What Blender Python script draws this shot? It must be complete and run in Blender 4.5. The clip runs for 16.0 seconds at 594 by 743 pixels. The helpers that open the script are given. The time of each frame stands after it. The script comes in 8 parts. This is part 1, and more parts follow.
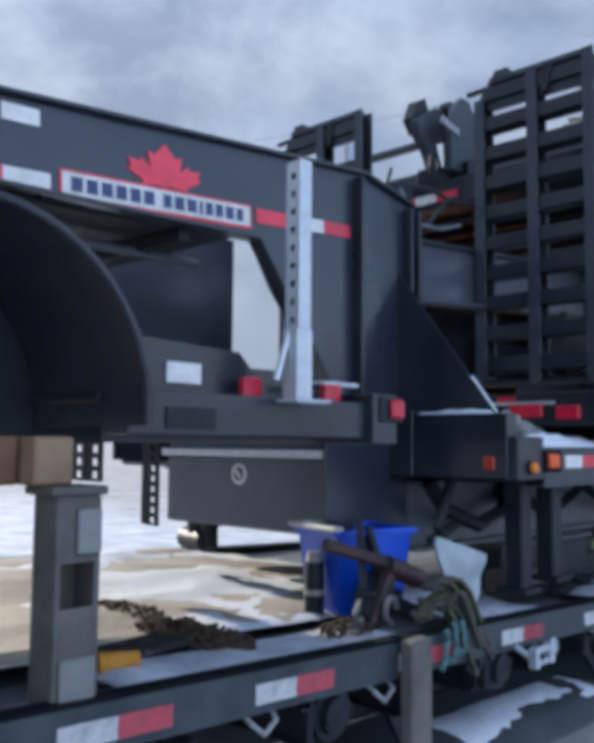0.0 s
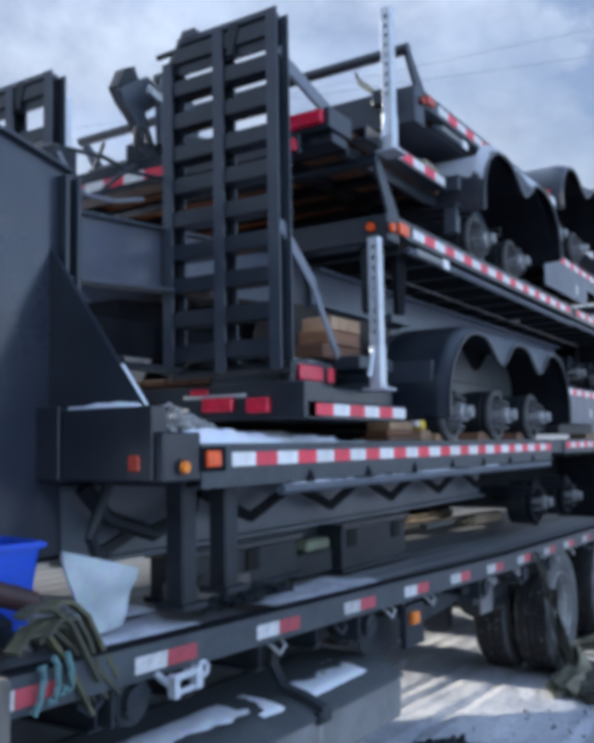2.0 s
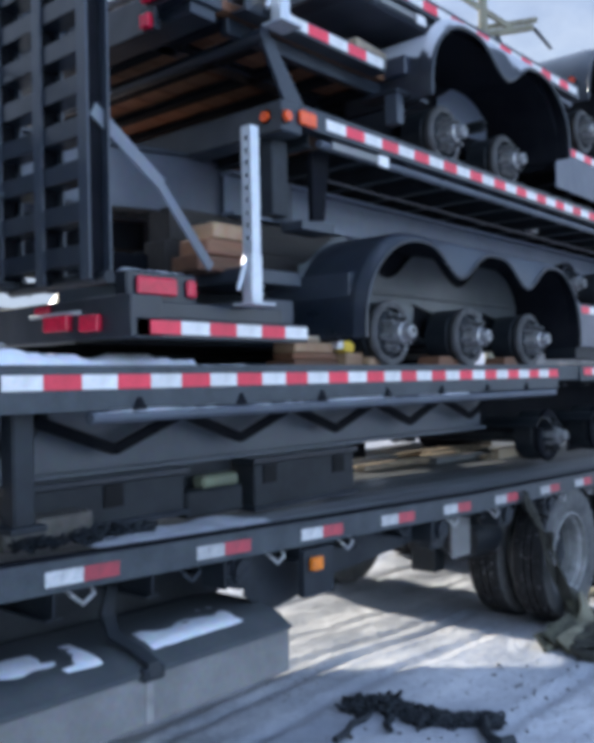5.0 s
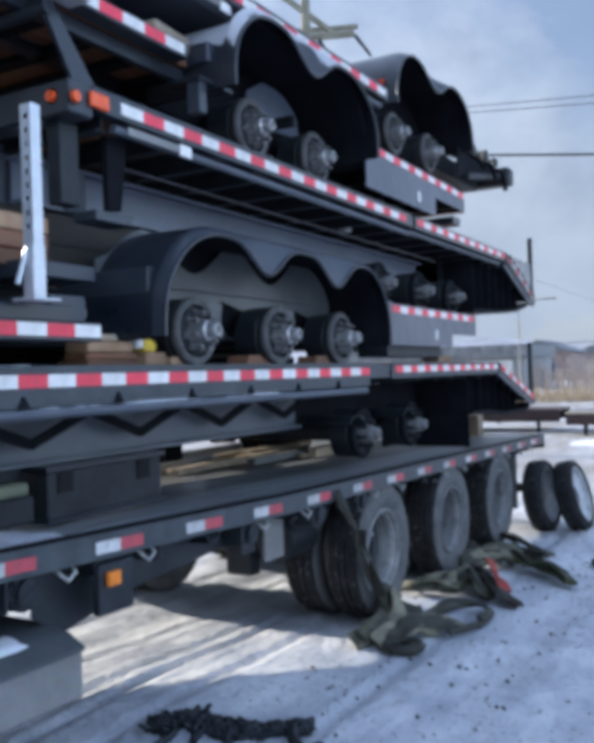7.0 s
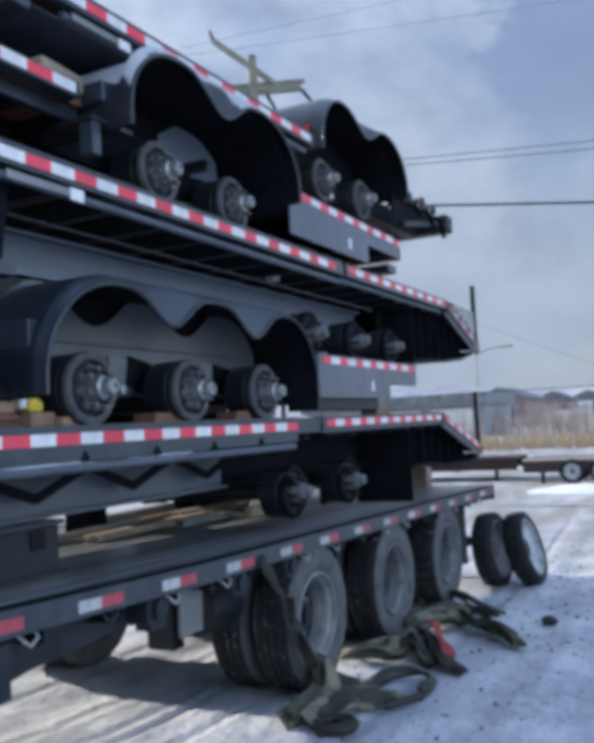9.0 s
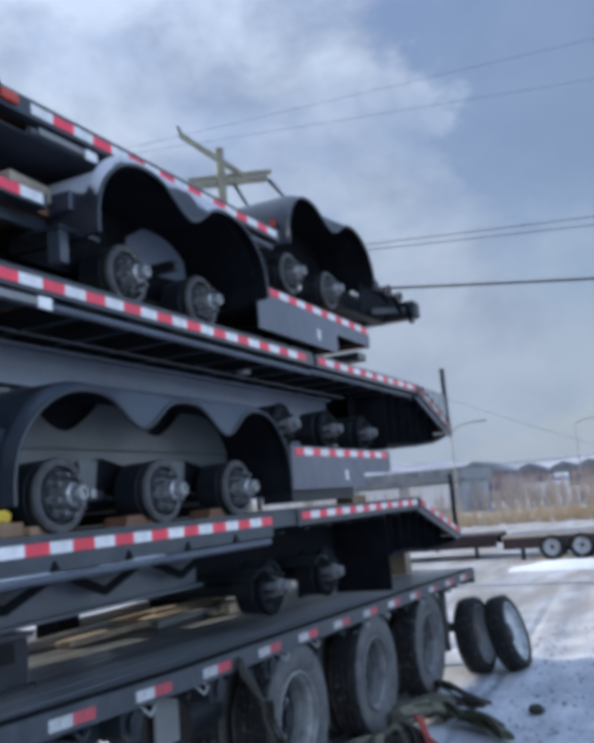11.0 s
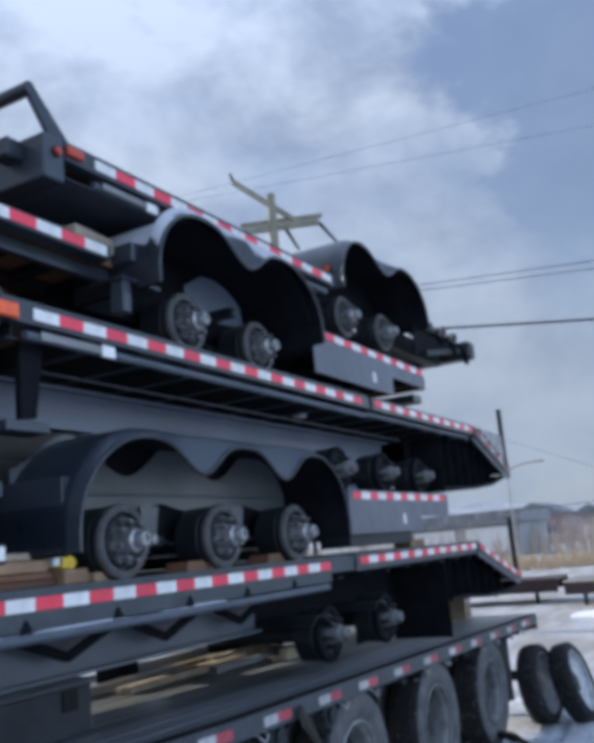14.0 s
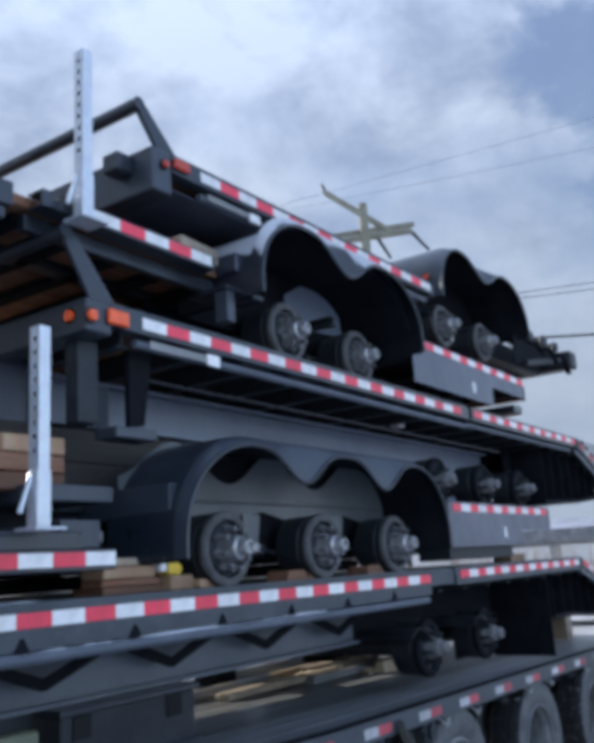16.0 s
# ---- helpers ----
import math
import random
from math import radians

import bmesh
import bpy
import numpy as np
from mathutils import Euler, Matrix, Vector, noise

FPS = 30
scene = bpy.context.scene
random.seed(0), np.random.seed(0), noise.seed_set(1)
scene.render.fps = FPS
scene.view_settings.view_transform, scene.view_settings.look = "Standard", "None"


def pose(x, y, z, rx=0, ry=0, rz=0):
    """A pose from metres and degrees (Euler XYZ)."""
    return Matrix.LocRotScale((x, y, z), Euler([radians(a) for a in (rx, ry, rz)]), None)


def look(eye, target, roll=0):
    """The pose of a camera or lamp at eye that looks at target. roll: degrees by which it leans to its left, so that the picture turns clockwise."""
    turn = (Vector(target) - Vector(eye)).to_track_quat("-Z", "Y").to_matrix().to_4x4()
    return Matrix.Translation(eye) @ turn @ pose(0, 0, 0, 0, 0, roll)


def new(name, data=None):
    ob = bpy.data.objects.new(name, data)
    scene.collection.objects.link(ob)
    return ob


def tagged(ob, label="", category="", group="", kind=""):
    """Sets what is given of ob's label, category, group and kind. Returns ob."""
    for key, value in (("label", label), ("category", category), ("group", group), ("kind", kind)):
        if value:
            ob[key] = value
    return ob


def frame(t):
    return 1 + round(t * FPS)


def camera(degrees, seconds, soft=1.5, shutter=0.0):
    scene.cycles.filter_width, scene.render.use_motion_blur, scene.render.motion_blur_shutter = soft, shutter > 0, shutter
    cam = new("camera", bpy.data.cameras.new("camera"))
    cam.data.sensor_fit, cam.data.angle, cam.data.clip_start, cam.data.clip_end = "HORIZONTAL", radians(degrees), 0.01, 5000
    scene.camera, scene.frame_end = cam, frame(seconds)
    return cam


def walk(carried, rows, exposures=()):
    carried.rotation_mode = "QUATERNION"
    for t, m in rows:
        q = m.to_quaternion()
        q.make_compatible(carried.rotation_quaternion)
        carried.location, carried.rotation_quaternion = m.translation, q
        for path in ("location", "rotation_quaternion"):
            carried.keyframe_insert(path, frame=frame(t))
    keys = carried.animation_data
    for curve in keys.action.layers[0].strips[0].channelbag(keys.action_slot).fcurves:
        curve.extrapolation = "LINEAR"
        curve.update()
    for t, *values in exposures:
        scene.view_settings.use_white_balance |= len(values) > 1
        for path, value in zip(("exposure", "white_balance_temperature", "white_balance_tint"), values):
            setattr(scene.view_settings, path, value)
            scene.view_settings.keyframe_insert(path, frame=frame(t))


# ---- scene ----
cam = camera(38.9, 16.0, soft=6.8)
PATH = [
    (0, (0.008, 0.686, 1.863), (1.443, 2.068, 2.032), 0.5),
    (0.5, (0.189, 0.609, 1.848), (1.732, 1.875, 1.983), -0.5),
    (1, (0.36, 0.5, 1.843), (1.97, 1.676, 2.0), -1.3),
    (1.5, (0.551, 0.501, 1.844), (2.215, 1.596, 2.018), -1.2),
    (2, (0.761, 0.44, 1.844), (2.451, 1.495, 2.018), -1.0),
    (2.5, (1.031, 0.279, 1.813), (2.714, 1.346, 1.984), -1.3),
    (3, (1.222, 0.257, 1.776), (2.875, 1.371, 1.926), -1.4),
    (3.2, (1.313, 0.197, 1.795), (2.927, 1.37, 1.933), -1.9),
    (5.3, (1.888, -0.183, 1.789), (3.408, 1.116, 1.794), -1.0),
    (5.5, (1.903, -0.195, 1.785), (3.474, 1.042, 1.773), -1.2),
    (6, (1.953, -0.238, 1.78), (3.604, 0.891, 1.753), -1.7),
    (6.5, (2.018, -0.265, 1.765), (3.725, 0.776, 1.754), -1.8),
    (7, (2.092, -0.174, 1.792), (3.836, 0.806, 1.798), -1.8),
    (7.5, (2.173, -0.125, 1.798), (3.938, 0.816, 1.822), -1.9),
    (8, (2.321, -0.18, 1.794), (4.095, 0.742, 1.844), -2.3),
    (8.5, (2.438, -0.254, 1.802), (4.215, 0.659, 1.885), -2.7),
    (9, (2.501, -0.259, 1.808), (4.284, 0.639, 1.933), -3.0),
    (9.5, (2.503, -0.262, 1.847), (4.294, 0.61, 2.03), -3.4),
    (10, (2.503, -0.268, 1.882), (4.298, 0.58, 2.119), -3.9),
    (12.5, (2.46, -0.326, 1.897), (4.249, 0.491, 2.259), -5.9),
    (13, (2.445, -0.306, 1.9), (4.219, 0.535, 2.28), -5.7),
    (13.5, (2.434, -0.283, 1.916), (4.185, 0.596, 2.315), -5.4),
    (14, (2.456, -0.279, 1.912), (4.185, 0.638, 2.327), -5.1),
    (14.5, (2.453, -0.264, 1.918), (4.165, 0.68, 2.342), -4.7),
    (15, (2.446, -0.24, 1.917), (4.139, 0.733, 2.348), -4.4),
    (15.5, (2.466, -0.234, 1.913), (4.136, 0.776, 2.349), -4.0),
    (16, (2.437, -0.213, 1.918), (4.05, 0.878, 2.371), -3.6),
]
walk(cam, [(t, look(eye, target, roll)) for t, eye, target, roll in PATH], exposures=[(0, 0.37), (2.5, 0.73), (6, 0.80), (8, 0.58), (10, 0.46), (13, 0.42), (16, 0.52)])

# ---- world, sun ----
GAP = (0.866, -0.020, 0.500)   # where the clouds break open
SUN_EL, SUN_AZ = radians(18.5), radians(4.0)   # azimuth from +y towards +x
world = bpy.data.worlds.new("sky")
scene.world = world
world.use_nodes = True
wt = world.node_tree
wt.nodes.clear()


def wnode(kind, **kw):
    n = wt.nodes.new(kind)
    for k, v in kw.items():
        n.inputs[k].default_value = v
    return n


def wmath(op, a, b=None):
    n = wt.nodes.new("ShaderNodeMath")
    n.operation = op
    for i, v in enumerate((a, b)):
        if v is None:
            continue
        if isinstance(v, (int, float)):
            n.inputs[i].default_value = v
        else:
            wt.links.new(v, n.inputs[i])
    return n.outputs[0]


sky = wt.nodes.new("ShaderNodeTexSky")
sky.sky_type = "NISHITA"
sky.sun_disc = False
sky.sun_elevation = SUN_EL
sky.sun_rotation = SUN_AZ
sky.air_density, sky.dust_density, sky.ozone_density = 1.0, 0.6, 1.6
co = wt.nodes.new("ShaderNodeTexCoord")
sep = wt.nodes.new("ShaderNodeSeparateXYZ")
wt.links.new(co.outputs["Generated"], sep.inputs[0])
comb = wt.nodes.new("ShaderNodeMapping")
comb.inputs["Location"].default_value = (3.1, 1.4, 0.6)
comb.inputs["Scale"].default_value = (1.0, 1.0, 1.5)
wt.links.new(co.outputs["Generated"], comb.inputs[0])
glow = wt.nodes.new("ShaderNodeVectorMath")
glow.operation = "DOT_PRODUCT"
glow.inputs[1].default_value = (math.sin(SUN_AZ) * math.cos(SUN_EL), math.cos(SUN_AZ) * math.cos(SUN_EL), math.sin(SUN_EL))
wt.links.new(co.outputs["Generated"], glow.inputs[0])
big = wnode("ShaderNodeTexNoise", Scale=2.2, Detail=8.0, Roughness=0.52, Distortion=0.2)
wt.links.new(comb.outputs[0], big.inputs["Vector"])
cover = wt.nodes.new("ShaderNodeValToRGB")
cover.color_ramp.elements[0].position, cover.color_ramp.elements[0].color = 0.36, (0.12, 0.12, 0.12, 1)
cover.color_ramp.elements[1].position, cover.color_ramp.elements[1].color = 0.54, (0.95, 0.95, 0.95, 1)
bank = wmath("MINIMUM", wmath("MAXIMUM", wmath("SUBTRACT", glow.outputs["Value"], 0.42), -0.13), 0.12)
puff = wnode("ShaderNodeTexNoise", Scale=5.4, Detail=10.0, Roughness=0.58, Distortion=0.2)
wt.links.new(comb.outputs[0], puff.inputs["Vector"])
gap = wt.nodes.new("ShaderNodeVectorMath")
gap.operation = "DOT_PRODUCT"
gap.inputs[1].default_value = GAP
wt.links.new(co.outputs["Generated"], gap.inputs[0])
opening = wmath("MINIMUM", wmath("MAXIMUM", wmath("MULTIPLY", wmath("SUBTRACT", wmath("ADD", gap.outputs["Value"], wmath("MULTIPLY", wmath("SUBTRACT", puff.outputs["Fac"], 0.5), -0.12)), 0.962), 9.0), 0.0), 0.34)
wt.links.new(wmath("SUBTRACT", wmath("ADD", big.outputs["Fac"], bank), opening), cover.inputs[0])
body = wt.nodes.new("ShaderNodeValToRGB")
body.color_ramp.elements[0].position, body.color_ramp.elements[0].color = 0.39, (0.392, 0.455, 0.575, 1)
body.color_ramp.elements[1].position, body.color_ramp.elements[1].color = 0.61, (0.700, 0.770, 0.872, 1)
wt.links.new(puff.outputs["Fac"], body.inputs[0])
sunward = wmath("ADD", wmath("ADD", 0.86, wmath("MULTIPLY", wmath("POWER", wmath("MAXIMUM", glow.outputs["Value"], 0.0), 4.0), 0.10)),
                wmath("MULTIPLY", wmath("MAXIMUM", wmath("MULTIPLY", glow.outputs["Value"], -1.0), 0.0), 2.6))
zen = wmath("ADD", 0.80, wmath("MULTIPLY", wmath("POWER", wmath("MAXIMUM", sep.outputs[2], 0.0), 2.6), 1.5))
deep = wt.nodes.new("ShaderNodeMix")
deep.data_type, deep.blend_type = "RGBA", "MULTIPLY"
deep.inputs[7].default_value = (0.80, 0.94, 1.19, 1)
wt.links.new(wmath("MULTIPLY", wmath("MAXIMUM", sep.outputs[2], 0.0), 1.0), deep.inputs[0])
soft_low = wt.nodes.new("ShaderNodeMix")
soft_low.data_type = "RGBA"
soft_low.inputs[7].default_value = (0.505, 0.615, 0.785, 1)
wt.links.new(wmath("MINIMUM", wmath("MAXIMUM", wmath("SUBTRACT", 1.05, wmath("MULTIPLY", sep.outputs[2], 2.6)), 0.0), 0.80), soft_low.inputs[0])
wt.links.new(body.outputs[0], soft_low.inputs[6])
wt.links.new(soft_low.outputs[2], deep.inputs[6])
bg_sky, bg_cloud, bg_mix = wnode("ShaderNodeBackground", Strength=0.13), wnode("ShaderNodeBackground", Strength=0.95), wt.nodes.new("ShaderNodeMixShader")
wout = wt.nodes.new("ShaderNodeOutputWorld")
thin = wt.nodes.new("ShaderNodeMix")
thin.data_type, thin.blend_type = "RGBA", "MULTIPLY"
thin.inputs[0].default_value = 1.0
thin.inputs[7].default_value = (1.10, 0.99, 1.02, 1)
wt.links.new(sky.outputs[0], thin.inputs[6])
wt.links.new(thin.outputs[2], bg_sky.inputs["Color"])
wt.links.new(deep.outputs[2], bg_cloud.inputs["Color"])
wt.links.new(wmath("MULTIPLY", wmath("MULTIPLY", zen, sunward), 0.80), bg_cloud.inputs["Strength"])
wt.links.new(wmath("MULTIPLY", wmath("MULTIPLY", zen, sunward), 0.145), bg_sky.inputs["Strength"])
haze = wmath("SUBTRACT", 1.0, wmath("MULTIPLY", wmath("MAXIMUM", sep.outputs[2], 0.0), 4.6))
wt.links.new(wmath("MINIMUM", wmath("ADD", cover.outputs[0], wmath("MULTIPLY", wmath("MAXIMUM", haze, 0.0), 0.95)), 0.985), bg_mix.inputs[0])
wt.links.new(bg_sky.outputs[0], bg_mix.inputs[1])
wt.links.new(bg_cloud.outputs[0], bg_mix.inputs[2])
wt.links.new(bg_mix.outputs[0], wout.inputs["Surface"])

sun_data = bpy.data.lights.new("sun", "SUN")
sun_data.energy, sun_data.angle, sun_data.color = 5.0, radians(0.8), (1.0, 0.94, 0.85)
sun = new("sun", sun_data)
SUN_DIR = Vector((math.sin(SUN_AZ) * math.cos(SUN_EL), math.cos(SUN_AZ) * math.cos(SUN_EL), math.sin(SUN_EL)))
sun.matrix_world = look((0, 0, 30), Vector((0, 0, 30)) - SUN_DIR)

# ---- materials ----


def material(name, base, second=None, rough=0.5, metal=0.0, scale=3.0, spread=0.5, fine=60.0, bump=0.15, coat=0.0, rough_var=0.12, frost=0.0, frost_at=0.565, vary=0.0, spec=0.5, specks=0.0, warp=0.0, stretch=None):
    """Painted, wooden or mineral surface: two colours mixed by noise at two sizes, uneven gloss, fine relief.
    frost: thin rime on the faces that look up. vary: difference from object to object."""
    m = bpy.data.materials.new(name)
    m.use_nodes = True
    t = m.node_tree
    p = t.nodes["Principled BSDF"]
    second = second or tuple(c * 0.6 for c in base)
    tc = t.nodes.new("ShaderNodeTexCoord")
    n1, n2 = t.nodes.new("ShaderNodeTexNoise"), t.nodes.new("ShaderNodeTexNoise")
    n1.inputs["Scale"].default_value, n1.inputs["Detail"].default_value, n1.inputs["Roughness"].default_value = scale, 6, 0.6
    n2.inputs["Scale"].default_value, n2.inputs["Detail"].default_value = fine, 3
    grain_at = tc.outputs["Object"]
    if stretch:
        # grain drawn out along the boards
        mp = t.nodes.new("ShaderNodeMapping")
        mp.inputs["Scale"].default_value = stretch
        t.links.new(grain_at, mp.inputs["Vector"])
        grain_at = mp.outputs[0]
    for n in (n1, n2):
        t.links.new(grain_at, n.inputs["Vector"])
    ramp = t.nodes.new("ShaderNodeValToRGB")
    ramp.color_ramp.elements[0].position, ramp.color_ramp.elements[1].position = 0.5 - 0.22 * spread - 0.02, 0.5 + 0.28 * spread + 0.02
    ramp.color_ramp.elements[0].color, ramp.color_ramp.elements[1].color = (*base, 1), (*second, 1)
    t.links.new(n1.outputs["Fac"], ramp.inputs[0])
    grain = t.nodes.new("ShaderNodeMix")
    grain.data_type, grain.blend_type = "RGBA", "MULTIPLY"
    grain.inputs[0].default_value = 0.35
    t.links.new(ramp.outputs[0], grain.inputs[6])
    t.links.new(n2.outputs["Color"], grain.inputs[7])
    bright = t.nodes.new("ShaderNodeMix")
    bright.data_type, bright.blend_type = "RGBA", "MULTIPLY"
    bright.inputs[0].default_value = 1.0
    bright.inputs[7].default_value = (1.2, 1.2, 1.2, 1)
    t.links.new(grain.outputs[2], bright.inputs[6])
    colour = bright.outputs[2]
    if vary:
        info, hsv, mr = t.nodes.new("ShaderNodeObjectInfo"), t.nodes.new("ShaderNodeHueSaturation"), t.nodes.new("ShaderNodeMapRange")
        mr.inputs[3].default_value, mr.inputs[4].default_value = 1 - vary, 1 + vary
        t.links.new(info.outputs["Random"], mr.inputs[0])
        t.links.new(mr.outputs[0], hsv.inputs["Value"])
        t.links.new(colour, hsv.inputs["Color"])
        colour = hsv.outputs[0]
    rr = t.nodes.new("ShaderNodeMapRange")
    rr.inputs[3].default_value, rr.inputs[4].default_value = max(rough - rough_var, 0.03), min(rough + rough_var, 1)
    t.links.new(n1.outputs["Fac"], rr.inputs[0])
    rough_out = rr.outputs[0]
    if frost:
        geo, sp, add = t.nodes.new("ShaderNodeNewGeometry"), t.nodes.new("ShaderNodeSeparateXYZ"), t.nodes.new("ShaderNodeMath")
        n3 = t.nodes.new("ShaderNodeTexNoise")
        n3.inputs["Scale"].default_value, n3.inputs["Detail"].default_value = 5.0, 8
        t.links.new(tc.outputs["Object"], n3.inputs["Vector"])
        t.links.new(geo.outputs["Normal"], sp.inputs[0])
        t.links.new(sp.outputs[2], add.inputs[0])
        t.links.new(n3.outputs["Fac"], add.inputs[1])
        fr = t.nodes.new("ShaderNodeValToRGB")
        fr.color_ramp.elements[0].position, fr.color_ramp.elements[1].position = frost_at, frost_at + 0.045
        half = t.nodes.new("ShaderNodeMath")
        half.operation = "MULTIPLY"
        half.inputs[1].default_value = 0.5
        t.links.new(add.outputs[0], half.inputs[0])
        t.links.new(half.outputs[0], fr.inputs[0])
        amount = t.nodes.new("ShaderNodeMath")
        amount.operation = "MULTIPLY"
        amount.inputs[1].default_value = frost
        t.links.new(fr.outputs[0], amount.inputs[0])
        mx = t.nodes.new("ShaderNodeMix")
        mx.data_type = "RGBA"
        mx.inputs[7].default_value = (0.7, 0.72, 0.76, 1)
        t.links.new(amount.outputs[0], mx.inputs[0])
        t.links.new(colour, mx.inputs[6])
        colour = mx.outputs[2]
    if specks:
        n4, r4, m4 = t.nodes.new("ShaderNodeTexNoise"), t.nodes.new("ShaderNodeValToRGB"), t.nodes.new("ShaderNodeMix")
        n4.inputs["Scale"].default_value, n4.inputs["Detail"].default_value = 38.0, 2
        r4.color_ramp.elements[0].position, r4.color_ramp.elements[1].position = 0.64, 0.70
        t.links.new(tc.outputs["Object"], n4.inputs["Vector"])
        t.links.new(n4.outputs["Fac"], r4.inputs[0])
        m4.data_type = "RGBA"
        k4 = t.nodes.new("ShaderNodeMath")
        k4.operation = "MULTIPLY"
        k4.inputs[1].default_value = specks
        t.links.new(r4.outputs[0], k4.inputs[0])
        t.links.new(k4.outputs[0], m4.inputs[0])
        t.links.new(colour, m4.inputs[6])
        m4.inputs[7].default_value = (0.6, 0.62, 0.65, 1)
        colour = m4.outputs[2]
    p.inputs["Specular IOR Level"].default_value = spec
    t.links.new(colour, p.inputs["Base Color"])
    t.links.new(rough_out, p.inputs["Roughness"])
    p.inputs["Metallic"].default_value = metal
    p.inputs["Coat Weight"].default_value = coat
    p.inputs["Coat Roughness"].default_value = 0.15
    if bump:
        b = t.nodes.new("ShaderNodeBump")
        b.inputs["Strength"].default_value, b.inputs["Distance"].default_value = bump, 0.01
        t.links.new(n2.outputs["Fac"], b.inputs["Height"])
        if warp:
            # slightly uneven sheet metal
            n5, b5 = t.nodes.new("ShaderNodeTexNoise"), t.nodes.new("ShaderNodeBump")
            n5.inputs["Scale"].default_value, n5.inputs["Detail"].default_value = 2.6, 2
            t.links.new(tc.outputs["Object"], n5.inputs["Vector"])
            b5.inputs["Strength"].default_value, b5.inputs["Distance"].default_value = warp, 0.06
            t.links.new(n5.outputs["Fac"], b5.inputs["Height"])
            t.links.new(b5.outputs[0], b.inputs["Normal"])
        t.links.new(b.outputs[0], p.inputs["Normal"])
    return m


BLACK = material("black_paint", (0.008, 0.012, 0.019), (0.024, 0.031, 0.041), 0.34, scale=2.6, fine=25, bump=0.06, coat=0.25, spec=0.4, spread=0.9, rough_var=0.2, warp=0.35)
FROSTED = material("frosted_black_paint", (0.010, 0.012, 0.018), (0.018, 0.021, 0.028), 0.42, scale=2.5, fine=25, bump=0.05, coat=0.12, frost=0.60, frost_at=0.455)
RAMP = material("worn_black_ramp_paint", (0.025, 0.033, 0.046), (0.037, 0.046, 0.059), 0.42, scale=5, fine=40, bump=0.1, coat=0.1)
# Dull black for parts; also stands in for shade in hollows.
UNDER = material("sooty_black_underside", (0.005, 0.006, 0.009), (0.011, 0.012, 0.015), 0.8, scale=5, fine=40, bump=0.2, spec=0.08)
GREY2 = material("dark_grey_primer_steel", (0.165, 0.196, 0.256), (0.130, 0.155, 0.204), 0.45, scale=1.8, fine=30, bump=0.05, coat=0.1, spread=0.9, rough_var=0.2, warp=0.3)
DARK = material("grimy_black_steel", (0.010, 0.013, 0.017), (0.024, 0.029, 0.034), 0.5, scale=6, fine=45, bump=0.2, spec=0.3)
GREY = material("grey_primer_steel", (0.160, 0.176, 0.205), (0.122, 0.135, 0.160), 0.42, scale=1.8, fine=30, bump=0.05, coat=0.1, spread=0.9, rough_var=0.2, warp=0.3)
NECK = material("charcoal_paint", (0.017, 0.023, 0.038), (0.025, 0.032, 0.048), 0.32, scale=1.6, fine=30, bump=0.04, coat=0.25, spread=0.9, rough_var=0.2, warp=0.3)
SKIN = material("dark_grey_panel_paint", (0.078, 0.088, 0.116), (0.060, 0.068, 0.090), 0.4, scale=1.8, fine=30, bump=0.04, coat=0.15, spread=0.9, rough_var=0.15, warp=0.3)
PLATE = material("grey_back_plate_steel", (0.088, 0.098, 0.102), (0.066, 0.074, 0.078), 0.42, scale=1.8, fine=30, bump=0.05, coat=0.1, spread=0.9, rough_var=0.2, warp=0.3)
BEAM = material("grey_beam_paint", (0.094, 0.112, 0.136), (0.068, 0.082, 0.100), 0.45, scale=1.8, fine=30, bump=0.06, coat=0.1, spread=0.9, rough_var=0.2, warp=0.3)
GALV = material("galvanised_steel", (0.60, 0.63, 0.66), (0.52, 0.55, 0.58), 0.45, metal=0.55, scale=22, fine=90, bump=0.06, rough_var=0.06)
RAILG = material("scuffed_black_rail", (0.024, 0.031, 0.038), (0.066, 0.078, 0.086), 0.5, scale=7, fine=50, bump=0.2, spread=0.8, spec=0.4, rough_var=0.2)
DRUBBER = material("black_tyre_rubber", (0.011, 0.011, 0.012), (0.022, 0.022, 0.023), 0.8, scale=7, fine=70, bump=0.35, spec=0.25, specks=0.26)
ALU = material("dull_aluminium", (0.235, 0.234, 0.228), (0.175, 0.174, 0.168), 0.5, metal=0.3, scale=4, fine=40, bump=0.08)
RUBG = material("dull_rub_rail_paint", (0.085, 0.098, 0.120), (0.055, 0.064, 0.080), 0.5, scale=4, fine=40, bump=0.12, spread=0.9)
REDT = material("red_reflective_tape", (0.82, 0.045, 0.085), (0.66, 0.035, 0.065), 0.38, scale=18, fine=120, bump=0.03, vary=0.12)
WHITET = material("white_reflective_tape", (0.78, 0.76, 0.73), (0.60, 0.59, 0.57), 0.38, scale=18, fine=120, bump=0.03, vary=0.08)
REDL = material("red_lamp_lens", (0.66, 0.014, 0.055), (0.46, 0.010, 0.035), 0.2, scale=30, fine=160, bump=0.1)
AMBER = material("amber_lamp_lens", (0.88, 0.115, 0.022), (0.70, 0.075, 0.015), 0.2, scale=30, fine=160, bump=0.1)
DIMAMBER = material("dull_red_amber_lens", (0.58, 0.060, 0.022), (0.34, 0.03, 0.02), 0.3, scale=30, fine=160, bump=0.1)
